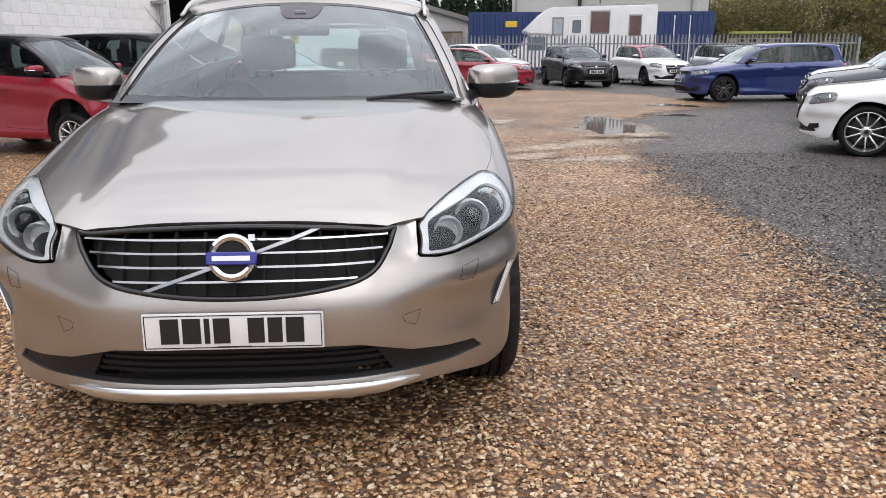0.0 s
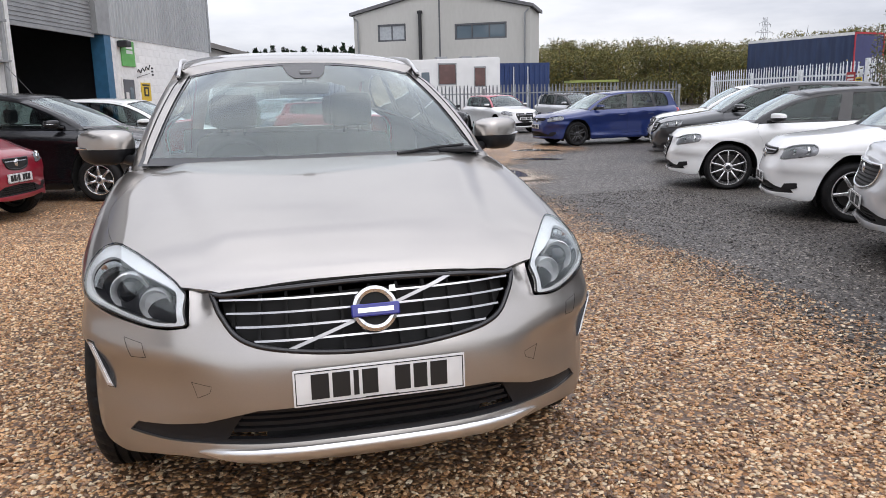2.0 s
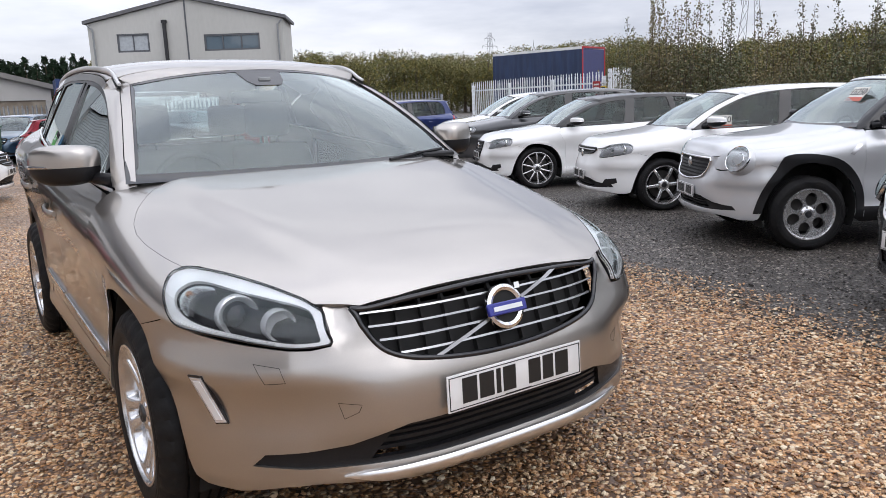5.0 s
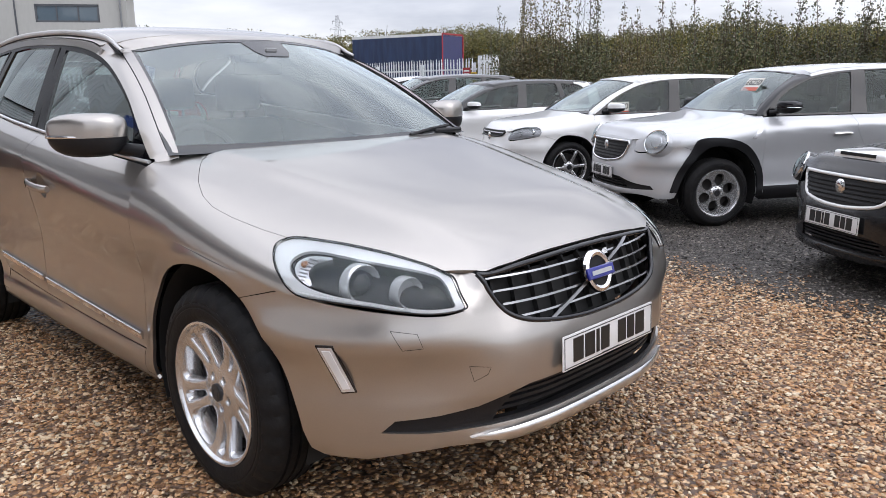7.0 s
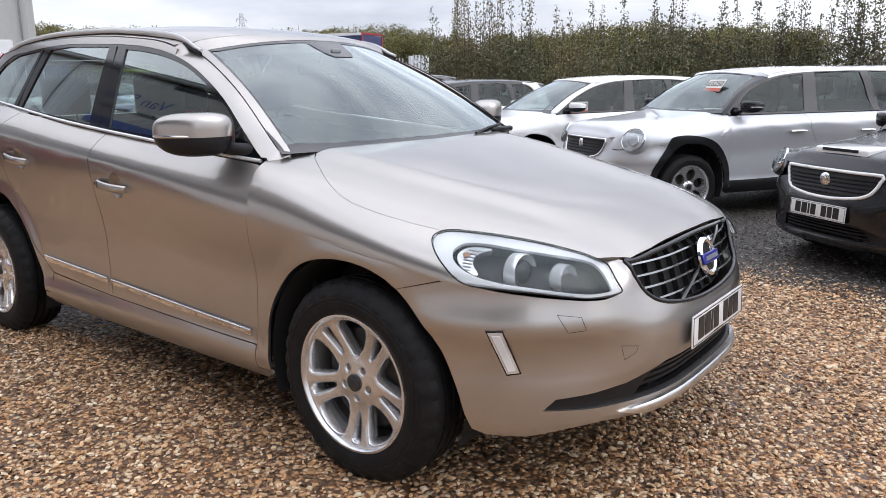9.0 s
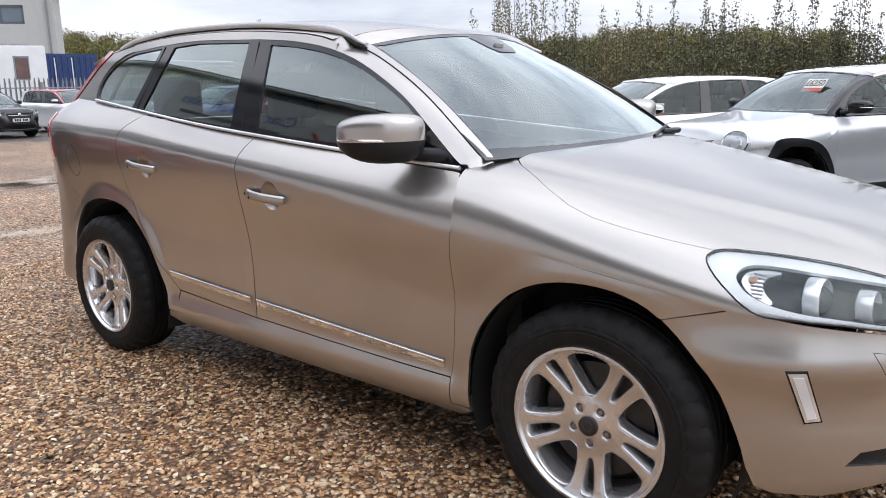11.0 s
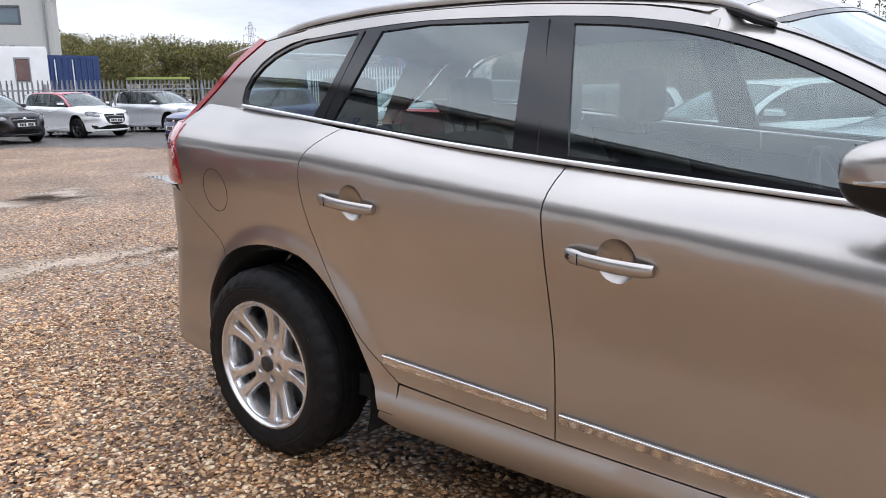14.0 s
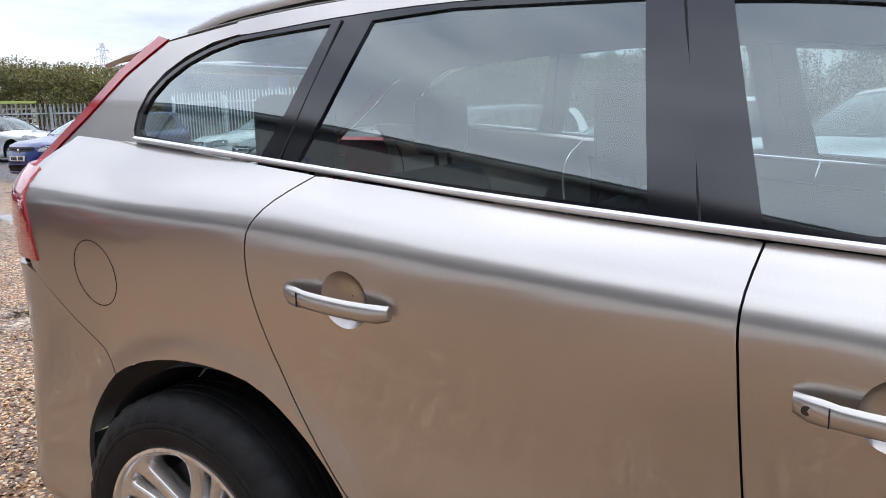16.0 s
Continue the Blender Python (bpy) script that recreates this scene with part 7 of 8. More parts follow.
                boxp("handle_joint", (jp[0] - 0.001, jp[0] + 0.001, jp[1] - 0.001, jp[1] + 0.001, jp[2] - 0.014, jp[2] + 0.014), arch_black, hd)
                if y0 < 3:
                    bm = bmesh.new()
                    t = 0.08
                    jp = K.place(ribbon, sy([(y0 + (y1 - y0) * t, z0)]), sd, 0.036)[0]
                    tube(bm, [(jp[0] - sd * 0.012, jp[1], jp[2]), (jp[0] - sd * 0.003, jp[1], jp[2])], 0.007, 12)
                    part("lock", bm, brake_iron, hd)
            fl2 = [(3.868 + 0.078 * math.cos(a), 0.994 + 0.08 * math.sin(a)) for a in np.linspace(0, math.tau, 40)]
            if sd < 0:
                K.bar("fuel_flap", sy(fl2), ribbon, 0.0013, arch_black, sd, 0.0, sides=4)
            # roof rail
            lift = curve((2.03, -0.002), (2.07, 0.0), (2.15, 0.003), (2.3, 0.005), (2.9, 0.006), (3.5, 0.005), (3.7, 0.0), (3.8, -0.012))
            ry_ = np.linspace(3.8, 1.99, 40)
            base = roof(np.stack([0.972 - 0.04 * ease(2.35, 1.99, ry_), ry_], 1))
            pts = [(sd * p[0], p[1], p[2] + 0.007 + float(lift(p[1])) - 0.019 * float(ease(2.13, 1.99, p[1]))) for p in base]
            bm = bmesh.new()
            tube(bm, pts, [0.013] * 30 + [0.0135, 0.0145, 0.0155, 0.016, 0.0155, 0.014, 0.012, 0.010, 0.008, 0.006], 10, True, 0.0095)
            part("roof_rail", bm, rail_silver, root, "satin silver roof rail", True)
            bm = bmesh.new()
            tube(bm, [(x, y, z - 0.012) for x, y, z in pts[2:-3]], 0.006, 6)
            tube(bm, [(x + sd * 0.002, y, z - 0.014) for x, y, z in pts[-4:]], [0.006, 0.010, 0.011, 0.006], 8)
            part("rail_base", bm, black_plastic, root, smooth=True)
        else:
            for (y0, z0, y1, z1), dr in (((2.35, 0.945, 2.16, 0.93), d1), ((3.24, 1.012, 3.06, 0.998), d2))[:1 if three else 2]:
                K.bar("door_handle", [(float(s_of_y(y)), z) for y, z in ((y0, z0), (0.7 * y0 + 0.3 * y1, z0), (y1, z1))], ribbon, 0.012, spec.get("handle", body), sd, 0.016, dr)
            if spec.get("vent"):
                K.panel("side_vent", sy([(1.20, 0.865), (1.235, 0.855), (1.335, 0.965), (1.325, 0.99), (1.30, 0.985)]), ribbon, bright_trim, sd, (), 0.03, 0.006, 0.008, 0, root, "chrome side vent")
        # door mirror
        mh = new("door_mirror")
        mh.parent = root
        c = one((0.95, 1.618, 1.182))
        kk = spec.get("mir", 1.0)
        mh.matrix_basis = pose(sd * c[0], c[1], c[2]) @ Matrix.Diagonal((sd * kk, kk, kk, 1)) @ pose(0, 0, 0, 0, 0, 33)
        def housing(lo, hi, k):
            bm = bmesh.new()
            bmesh.ops.create_cube(bm, size=1)
            bmesh.ops.subdivide_edges(bm, edges=list(bm.edges), cuts=9 if hero else 5, use_grid_fill=True)
            for v in bm.verts:
                p = v.co * 2
                p = p / (abs(p.x) ** 4 + abs(p.y) ** 3.2 + abs(p.z) ** 4) ** 0.25
                z = p.z * 0.074
                x, y = p.x * 0.143 * k, p.y * 0.07 * k
                z *= 1 - 0.20 * max(0, p.x) ** 2
                y += 0.035 * max(0, p.x) - 0.03 * (1 - p.x * p.x)
                if z < -0.03:
                    z = -0.03 + (z + 0.03) * 1.3
                    x, y = x * (1 + 1.2 * (z + 0.03)), y * (1 + 1.5 * (z + 0.03))
                v.co = (x, y, min(max(z, lo), hi))
            return bm
        part("mirror_shell", housing(-0.014, 0.2, 1.0), body if not spec.get("mirror_dark") else gloss_black, mh, smooth=True)
        bm = housing(-0.2, -0.015, 0.985)
        tube(bm, [(-0.10, 0.0, -0.060), (-0.16, -0.012, -0.068), (-0.22, -0.03, -0.078)], [0.022, 0.026, 0.034], 10)
        part("mirror_base", bm, black_plastic, mh, "black mirror base and arm", True)
        boxp("mirror_glass", (-0.11, 0.11, 0.056, 0.064, -0.045, 0.055), chrome, mh)
        bm = bmesh.new()
        tube(bm, [(0.141, 0.03, -0.012), (0.133, -0.02, -0.010), (0.10, -0.063, -0.009), (0.04, -0.088, -0.010), (-0.03, -0.095, -0.013)], [0.004, 0.0065, 0.007, 0.006, 0.003], 8)
        part("indicator", bm, lamp_silver, mh, smooth=True)
        # headlamp
        if spec.get("round"):
            v0, y0, rx, rz = spec["round"]
            c = Vector(K.place(bonnet_v, [(v0, y0)], sd, 0.0)[0])
            ax = Vector((sd * 0.42, -0.80, 0.42)).normalized()
            ux = ax.cross(Vector((0, 0, 1))).normalized()
            uy = ux.cross(ax)

            def bowl(name, steps, material, parent, label=""):
                bm = bmesh.new()
                rings = [[bm.verts.new(c + ax * d + (ux * math.sin(k * math.tau / 32) * rx + uy * math.cos(k * math.tau / 32) * rz) * r) for k in range(32)] for r, d in steps]
                for r0, r1 in zip(rings, rings[1:]):
                    for k in range(32):
                        bm.faces.new((r0[k], r0[(k + 1) % 32], r1[(k + 1) % 32], r1[k]))
                bmesh.ops.recalc_face_normals(bm, faces=bm.faces)
                return part(name, bm, material, parent, label, True, 50)
            hl = bowl("headlamp", [(1.0, 0.014), (0.9, -0.004), (0.6, -0.02), (0.02, -0.03)], lamp_bowl_metal, root, "large round headlamp in a chrome ring")
            bowl("lamp_seal", [(1.16, -0.12), (1.12, -0.01), (1.06, 0.004), (1.02, 0.004)], body, hl)
            bowl("lamp_ring", [(1.06, -0.02), (1.06, 0.012), (1.02, 0.020), (0.97, 0.016), (0.96, 0.0)], chrome, hl)
            bowl("lamp_bowl", [(0.52, -0.03), (0.50, 0.004), (0.45, 0.008), (0.40, -0.01), (0.02, -0.02)], lamp_silver, hl)
            bowl("lens", [(0.98, 0.016), (0.85, 0.030), (0.6, 0.042), (0.3, 0.049), (0.02, 0.052)], lens_glass, hl).visible_shadow = False
        HL = smooth_line(HEADLAMP, 4, True)
        if spec.get("round"):
            K.panel("lamp_panel", HL, bonnet_v, body, sd, (), 0.03, 0.0, 0, 0)
        else:
          hl = K.panel("headlamp", HL, bonnet_v, lamp_dark if hero else lamp_grey, sd, (), 0.03, -0.055 if hero else -0.02, 0, 0.004, root, "clear headlamp with a projector and chrome inside")
        if hero:
            opening = smooth_line([(0.658, 0.462), (0.630, 0.41), (0.608, 0.31), (0.594, 0.22), (0.600, 0.165), (0.628, 0.135), (0.718, 0.104), (0.860, 0.080), (0.900, 0.092), (0.918, 0.115), (0.914, 0.145), (0.888, 0.23), (0.890, 0.33), (0.878, 0.40), (0.835, 0.455), (0.765, 0.486), (0.700, 0.484)], 4, True)
            K.panel("lamp_bezel", HL, bonnet_v, lamp_clear, sd, [opening], 0.02, -0.007, 0.010, 0.004, hl, "bright bezel round the dark lamp opening")
            K.panel("lamp_wall", inset(HL, 0.004), bonnet_v, lamp_dark, sd, [inset(opening, -0.002)], 0.02, -0.010, 0.06, 0.0, hl)
            K.bar("light_guide", smooth_line([(0.945, 0.41), (0.926, 0.33), (0.912, 0.23), (0.935, 0.15)], 4), bonnet_v, 0.004, lamp_white, sd, -0.006, hl, "white light strip along the lamp's lower edge")
            for nm, v0, y0, rr, lens in (("reflector_ring", 0.715, 0.285, 0.058, True), ("inner_reflector", 0.725, 0.175, 0.046, False)):
                c = K.place(bonnet_v, [(v0, y0)], sd, -0.048)[0]
                seg = 32
                ax = Vector((sd * 0.08, -0.98, 0.08)).normalized()
                ux = ax.cross(Vector((0, 0, 1))).normalized()
                uy = ux.cross(ax)
                bm = bmesh.new()
                rings = []
                for r, d in ((rr * 1.06, -0.030), (rr * 1.04, 0.004), (rr * 0.98, 0.009), (rr * 0.90, 0.006), (rr * 0.74, -0.012), (rr * 0.05, -0.022)):
                    rings.append([bm.verts.new(Vector(c) + ax * d + (ux * math.sin(k * math.tau / seg) + uy * math.cos(k * math.tau / seg)) * r) for k in range(seg)])
                for r0, r1 in zip(rings, rings[1:]):
                    for k in range(seg):
                        bm.faces.new((r0[k], r0[(k + 1) % seg], r1[(k + 1) % seg], r1[k]))
                bmesh.ops.recalc_face_normals(bm, faces=bm.faces)
                ring = part(nm, bm, lamp_bowl_metal, hl, smooth=True)
                if lens:
                    bm = bmesh.new()
                    bmesh.ops.create_uvsphere(bm, u_segments=24, v_segments=14, radius=rr * 0.74)
                    part("projector_lens", bm, gloss_black, ring, smooth=True).matrix_basis = Matrix.Translation(Vector(c) - ax * 0.016)
            ind = K.panel("indicator", smooth_line([(0.668, 0.450), (0.705, 0.470), (0.762, 0.472), (0.825, 0.446), (0.868, 0.400), (0.845, 0.392), (0.80, 0.412), (0.745, 0.425), (0.69, 0.418), (0.650, 0.395), (0.645, 0.415)], 3, True), bonnet_v, lamp_silver, sd, (), 0.02, -0.016, 0.02, 0, hl, "ribbed silver reflector of the indicator")
            for k in range(7):
                q = 0.015 * k
                K.bar("indicator_rib", [(0.685 + 1.7 * q, 0.424 - 0.08 * q), (0.69 + 1.75 * q, 0.455 - 2.2 * q * q)], bonnet_v, 0.0018, lamp_grey, sd, -0.014, ind, sides=4)
            K.panel("indicator_bulb", smooth_line([(0.735, 0.460), (0.717, 0.452), (0.725, 0.440), (0.745, 0.443), (0.755, 0.452)], 3, True), bonnet_v, amber, sd, (), 0.03, -0.011, 0.012, 0, ind)
        elif not spec.get("round"):
            for (v0, y0), rr in (((0.73, 0.20), 0.036), ((0.76, 0.36), 0.045)):
                c = K.place(bonnet_v, [(v0, y0)], sd, -0.016)[0]
                bm = bmesh.new()
                ax = Vector((sd * 0.35, -0.9, 0.2)).normalized()
                ux = ax.cross(Vector((0, 0, 1))).normalized()
                uy = ux.cross(ax)
                rings = [[bm.verts.new(Vector(c) + ax * d + (ux * math.sin(k * math.tau / 18) + uy * math.cos(k * math.tau / 18)) * r) for k in range(18)] for r, d in ((rr * 1.1, -0.02), (rr, 0.006), (rr * 0.8, -0.004), (rr * 0.1, -0.02))]
                for r0, r1 in zip(rings, rings[1:]):
                    for k in range(18):
                        bm.faces.new((r0[k], r0[(k + 1) % 18], r1[(k + 1) % 18], r1[k]))
                bmesh.ops.recalc_face_normals(bm, faces=bm.faces)
                part("reflector_ring", bm, chrome, hl, smooth=True)
        if not spec.get("round"):
            if hero:
                K.bar("lamp_edge", [tuple(p) for p in HL] + [tuple(HL[0])], bonnet_v, 0.0026, gloss_black, sd, -0.001, hl)
            K.panel("lens", HL, bonnet_v, lens_glass, sd, (), 0.03, 0.001, 0, 0.002, hl).visible_shadow = False
        # pillar beside the windscreen
        n = 30
        inner = 0.998 if hero else 1.04
        e0 = screen(np.stack([np.full(n, inner), np.linspace(0, 1, n)], 1), 0.008)
        e0 = np.vstack([e0[0] + np.array([0.0, -0.008, -0.055]), e0])
        wt = lambda y: np.interp(y, [p[0] for p in WIN_RISE], [p[1] for p in WIN_RISE])
        ys = np.linspace(1.372, 2.11, n)
        e1 = cabin(np.stack([ys, wt(ys) - 0.004 + 0.004 * np.linspace(0, 1, n)], 1)) + np.array([[0.004, 0, 0.001]]) * (1 - 0.7 * ease(0.8, 1, np.linspace(0, 1, n)))[:, None]
        e1 = np.vstack([e1[0] + np.array([0.004, -0.045, -0.060]), e1])
        if hero:
            out_ = np.array([0.004, 0.0, 0.003])
            e0 = np.vstack([e0, roof(np.array([[0.965, 2.12]]))[0], roof(np.array([[0.975, 2.20]]))[0] - 3 * out_])
            e1 = np.vstack([e1, cabin(np.array([[2.145, float(wt(2.145))]]))[0] + 0.5 * out_, cabin(np.array([[2.20, float(wt(2.20))]]))[0] - 2 * out_])
            n += 2
        swell = ease(0.0, 0.22, np.linspace(0, 1, n + 1)) * (1 - ease(0.75, 1.0, np.linspace(0, 1, n + 1)))
        grid = []
        for k in range(7):
            t = k / 6
            mid_ = e0 * (1 - t) + e1 * t
            mid_ = mid_ + np.array([[0.5, -0.15, 0.4]]) * (0.020 * math.sin(math.pi * t)) * (0.6 + 0.4 * swell)[:, None] * np.minimum(np.arange(n + 1), 1)[:, None] * (1 - ease(0.75, 1.0, np.linspace(0, 1, n + 1)))[:, None]
            grid.append(mid_ * np.array([sd, 1, 1]))
        pl = K.patch("windscreen_pillar", grid, roofm if not spec.get("pillar_dark") else gloss_black)
        if hero:
            bm = bmesh.new()
            tube(bm, [tuple(p + np.array([sd * 0.0006, -0.0003, 0.001])) for p in np.asarray(grid[2])[1:-3]], 0.0022, 5)
            part("pillar_joint", bm, arch_black, pl)
            bm = bmesh.new()
            tube(bm, [tuple(np.asarray(g_)[0] * 0.45 + np.asarray(g_)[1] * 0.55 + np.array([0, 0, 0.0005])) for g_ in grid], 0.0018, 5)
            part("pillar_joint", bm, arch_black, pl)

    # roof, windscreen, rear
    fy = lambda u: 1.925 + 0.105 * abs(u) ** 2.2
    rf = [(u, fy(u) + 0.06) for u in np.linspace(0, 0.92 if hero else 1, 12)] + [(1.0, y) for y in np.linspace(2.15 if hero else 2.2, 4.0, 10)] + [(0.97, 4.16), (0.6, 4.22), (0.0, 4.24)]
    rf = [(min(a, 0.995), b) for a, b in rf]
    K.panel("roof", mirror_loop(rf), roof, roofm, 1, (), 0.06, gap=0)
    aa = np.linspace(-1, 1, 25)
    lo = screen(np.stack([aa, np.full(25, 0.998)], 1), 0.003)
    up = roof(np.stack([aa * 0.87, np.array([fy(u * 0.87) + 0.063 for u in aa])], 1), 0.0005)
    ends = [(cabin(np.array([[2.11, float(np.interp(2.11, [p[0] for p in WIN_RISE], [p[1] for p in WIN_RISE])) + 0.001]]))[0], roof(np.array([[0.99, 2.092]]))[0])]
    if hero:
        ends = [(screen(np.array([[1.0, 0.998]]), 0.003)[0] + np.array([0.006, 0.012, 0.0]), roof(np.array([[0.93, fy(0.93) + 0.068]]))[0])]
    flipx = np.array([-1, 1, 1])
    lo = np.concatenate([[e[0] * flipx for e in ends[::-1]], lo, [e[0] for e in ends]])
    up = np.concatenate([[e[1] * flipx for e in ends[::-1]], up, [e[1] for e in ends]])
    K.patch("roof_header", [lo * (1 - t) + up * t + np.array([0, -0.25, 1.0]) * 0.003 * math.sin(math.pi * t) for t in np.linspace(0, 1, 5)], roofm)
    K.panel("windscreen", [(-1.04, 0), (1.04, 0), (1.04, 1), (-1.04, 1)], screen, car_glass if hero else parked_glass, 1, (), 0.12, 0, 0, 0, root, "laminated windscreen with a dark edge").visible_shadow = False
    K.panel("screen_border", [(-1.045, -0.02), (1.045, -0.02), (1.045, 1.0), (-1.045, 1.0)], screen, shroud_grey, 1, [smooth_line([(-0.93, 0.05), (0, 0.03), (0.93, 0.05), (0.978, 0.13), (0.965, 0.92), (0.92, 0.965), (0.0, 0.968), (-0.92, 0.965), (-0.965, 0.92), (-0.978, 0.13)], 3, True)], 0.08, 0.002, 0, 0, root)
    if hero:
        K.panel("sensor_shroud", [(-0.19, 0.965), (-0.15, 0.84), (-0.10, 0.785), (0.10, 0.785), (0.15, 0.84), (0.19, 0.965)], screen, shroud_grey, 1, (), 0.08, 0.0025, 0, 0, root, "dark camera and sensor shroud laid on the outside of the windscreen")
        c = screen(np.array([[0.0, 0.86]]), 0.001)[0]
        boxp("sensor_lens", (c[0] - 0.03, c[0] + 0.03, c[1] - 0.01, c[1] + 0.005, c[2] - 0.012, c[2] + 0.012), pipe_grey, root, bevel=0.004)
        bm = bmesh.new()
        box(bm, -0.13, 0.13, 1.92, 1.95, 1.395, 1.455, 0.02, 2)
        tube(bm, [(0, 1.93, 1.45), (0, 1.9, 1.50)], 0.012, 6)
        part("rear_view_mirror", bm, black_plastic, root, smooth=True)
        for x0, x1, b0, b1 in ((0.93, 0.46, 0.045, -0.005),):
            pts = [tuple(q) for q in screen(np.array([(x0, b0), ((x0 + x1) / 2, (b0 + b1) / 2 + 0.008), (x1, b1)]), 0.012)]
            bm = bmesh.new()
            tube(bm, pts, 0.007, 6)
            part("wiper", bm, black_plastic, root, smooth=True)
        for a in (0.86,):
            c = screen(np.array([(a, 0.005)]), 0.0)[0]
            boxp("wiper_arm", (c[0] - 0.09, c[0] + 0.09, c[1] - 0.025, c[1] + 0.01, c[2] - 0.005, c[2] + 0.02), black_plastic, root, bevel=0.008)
    # cowl under the windscreen
    g = [[(a * 0.74, y - 0.02 + 0.085 * abs(a) ** 2.2, z) for a in np.linspace(-1, 1, 15)] for y, z in ((1.19, 1.075), (1.27, 1.082), (1.33, 1.12))]
    K.patch("scuttle", g, black_plastic)
    # tailgate: upper with glass, lower panel
    tb = [(s, z) for s, z in ((5.05, 0.975), (S_END - 0.002, 0.975), (S_END - 0.002, 1.16), (5.05, 1.16))]
    K.panel("tailgate", tb, ribbon, body, 1, (), 0.08, both=True, gap=0)
    g = [[(x * (0.62 * (1 - t) + 0.52 * t), 4.545 - 0.26 * t - 0.10 * x * x - 0.06 * t * t, 1.15 + 0.37 * t) for x in np.linspace(-1, 1, 9)] for t in np.linspace(0, 1, 6)]
    K.patch("rear_window", g, car_glass if hero else dark_glass).visible_shadow = False
    for sd in (1, -1):
        g = [[tuple((1 - u) * np.array([sd * (0.62 * (1 - t) + 0.52 * t), 4.445 - 0.26 * t - 0.06 * t * t, 1.15 + 0.37 * t]) + u * cabin(np.array([[4.46 - 0.52 * t, 1.15 + 0.40 * t]]))[0] * np.array([sd, 1, 1])) for u in np.linspace(0, 1, 4)] for t in np.linspace(0, 1, 8)]
        K.patch("tailgate_side", g, body)
    bm = bmesh.new()
    q = [one((x, 4.19 + 0.06 * (1 - abs(x) ** 2 * 3), 1.505)) for x in np.linspace(-0.38, 0.38, 9)]
    tube(bm, q, 0.018, 8)
    part("roof_spoiler", bm, body, root, smooth=True)
    # inside
    fl = [one(p) for p in ((-0.78, 0.5, 0.30), (0.78, 4.4, 0.34))]
    boxp("floor_pan", (fl[0][0], fl[1][0], fl[0][1], fl[1][1], fl[0][2] - 0.02, fl[0][2] + 0.06), arch_black, root)
    fw_ = [one(p) for p in ((-0.75, 1.3, 0.35), (0.75, 1.36, 1.08))]
    boxp("bulkhead", (fw_[0][0], fw_[1][0], fw_[0][1] - 0.1, fw_[1][1] - 0.1, fw_[0][2], fw_[1][2] - 0.02), arch_black, root)
    bm = bmesh.new()
    d0, d1_ = one((0.74, 1.30, 0.75)), one((0.74, 1.78, 1.07))
    box(bm, -d0[0], d0[0], d0[1], d1_[1], d0[2], d1_[2], 0.05, 3)
    part("dashboard", bm, trim_cloth, root, smooth=True)
    kx = spec["W"] / 0.942
    hd = (one((0, 2.5, 1.6))[2] - 1.6)
    for sx in (-0.36, 0.36):
        s0 = one((sx, 2.28, 0.4))
        seat(root, s0[0], s0[1], 0.5 * kx, False, 0.48 if hero else 0.42)
    s0 = one((0, 3.18, 0.4))
    seat(root, 0, s0[1], 1.24 * kx, True, 0.47 if hero else 0.42)
    st = one((-0.36, 1.86, 1.0))
    bm = bmesh.new()
    tube(bm, [(st[0] + 0.185 * math.cos(a), st[1] + 0.07 * math.sin(a), st[2] + 0.17 * math.sin(a)) for a in np.linspace(0, math.tau, 25)], 0.016, 8)
    tube(bm, [(st[0] - 0.18, st[1], st[2]), (st[0] + 0.18, st[1], st[2])], 0.02, 6)
    part("steering_wheel", bm, black_plastic, root, smooth=True)
    g = [[(x, y, float(roof_mid(y)) - 0.045 - 0.07 * (x / 0.6) ** 4) for x in np.linspace(-0.6, 0.6, 7)] for y in np.linspace(2.02, 4.1, 6)]
    K.patch("headlining", g, trim_pale if hero else trim_cloth)
    # wheels
    for sd in (1, -1):
        for y in (spec["front"], spec["rear"]):
            wheel(root, spec["W"] - (0.016 if hero else 0.02), y, spec["R"], spec["rim"], spec["tw"], spec["spokes"], spec["dark"], sd, hero, spec.get("turn", 0.646) + (0.25 if y > 2 else 0))
    if spec.get("arch_trim"):
        for sd in (1, -1):
            for a in (ARCH_F, ARCH_R):
                ln = smooth_line(a, 2)
                cy = 0.864 if a is ARCH_F else 3.56
                K.panel("arch_trim", sy(ln + [(cy + (y - cy) * 1.17, 0.36 + (z - 0.36) * 1.20) for y, z in ln[::-1]]), ribbon, black_plastic, sd, (), 0.06, 0.012, 0.02, 0, root, "matt black wheel arch trim")
    return root, K


suv, suv_skin = build_car("suv", pose(0, 0, 0), "champagne beige metallic five-door estate car on wet gravel", HERO, PAINT["beige"], True)

# ---- the other cars in the yard ----
HZ = (0.0, 0.27, 0.70, 1.10, 1.56, 1.655)


def spec_of(cy, cz, W, R, rim, spokes, dark=False, **more):
    return dict(W=W, ky=cy, kz=(HZ, cz), R=R, rim=rim, tw=0.205, spokes=spokes, dark=dark, front=cy[1], rear=cy[5], turn=random.uniform(0, 1), mir=0.74, **more)


def park(name, label, spec, body, az, x, y, side, group="parked cars"):
    """Parks a car by the ground under one front wheel. az: compass turn of its nose, clockwise from +y. side: 1 for its left wheel, -1 for its right, 0 for the axle's middle."""
    rz = 180 - az
    m = pose(0, 0, 0, 0, 0, rz)
    p = m @ Vector((side * (spec["W"] - 0.02), spec["front"], 0))
    return build_car(name, pose(x - p.x, y - p.y, 0, 0, 0, rz), label, spec, body, False, group)


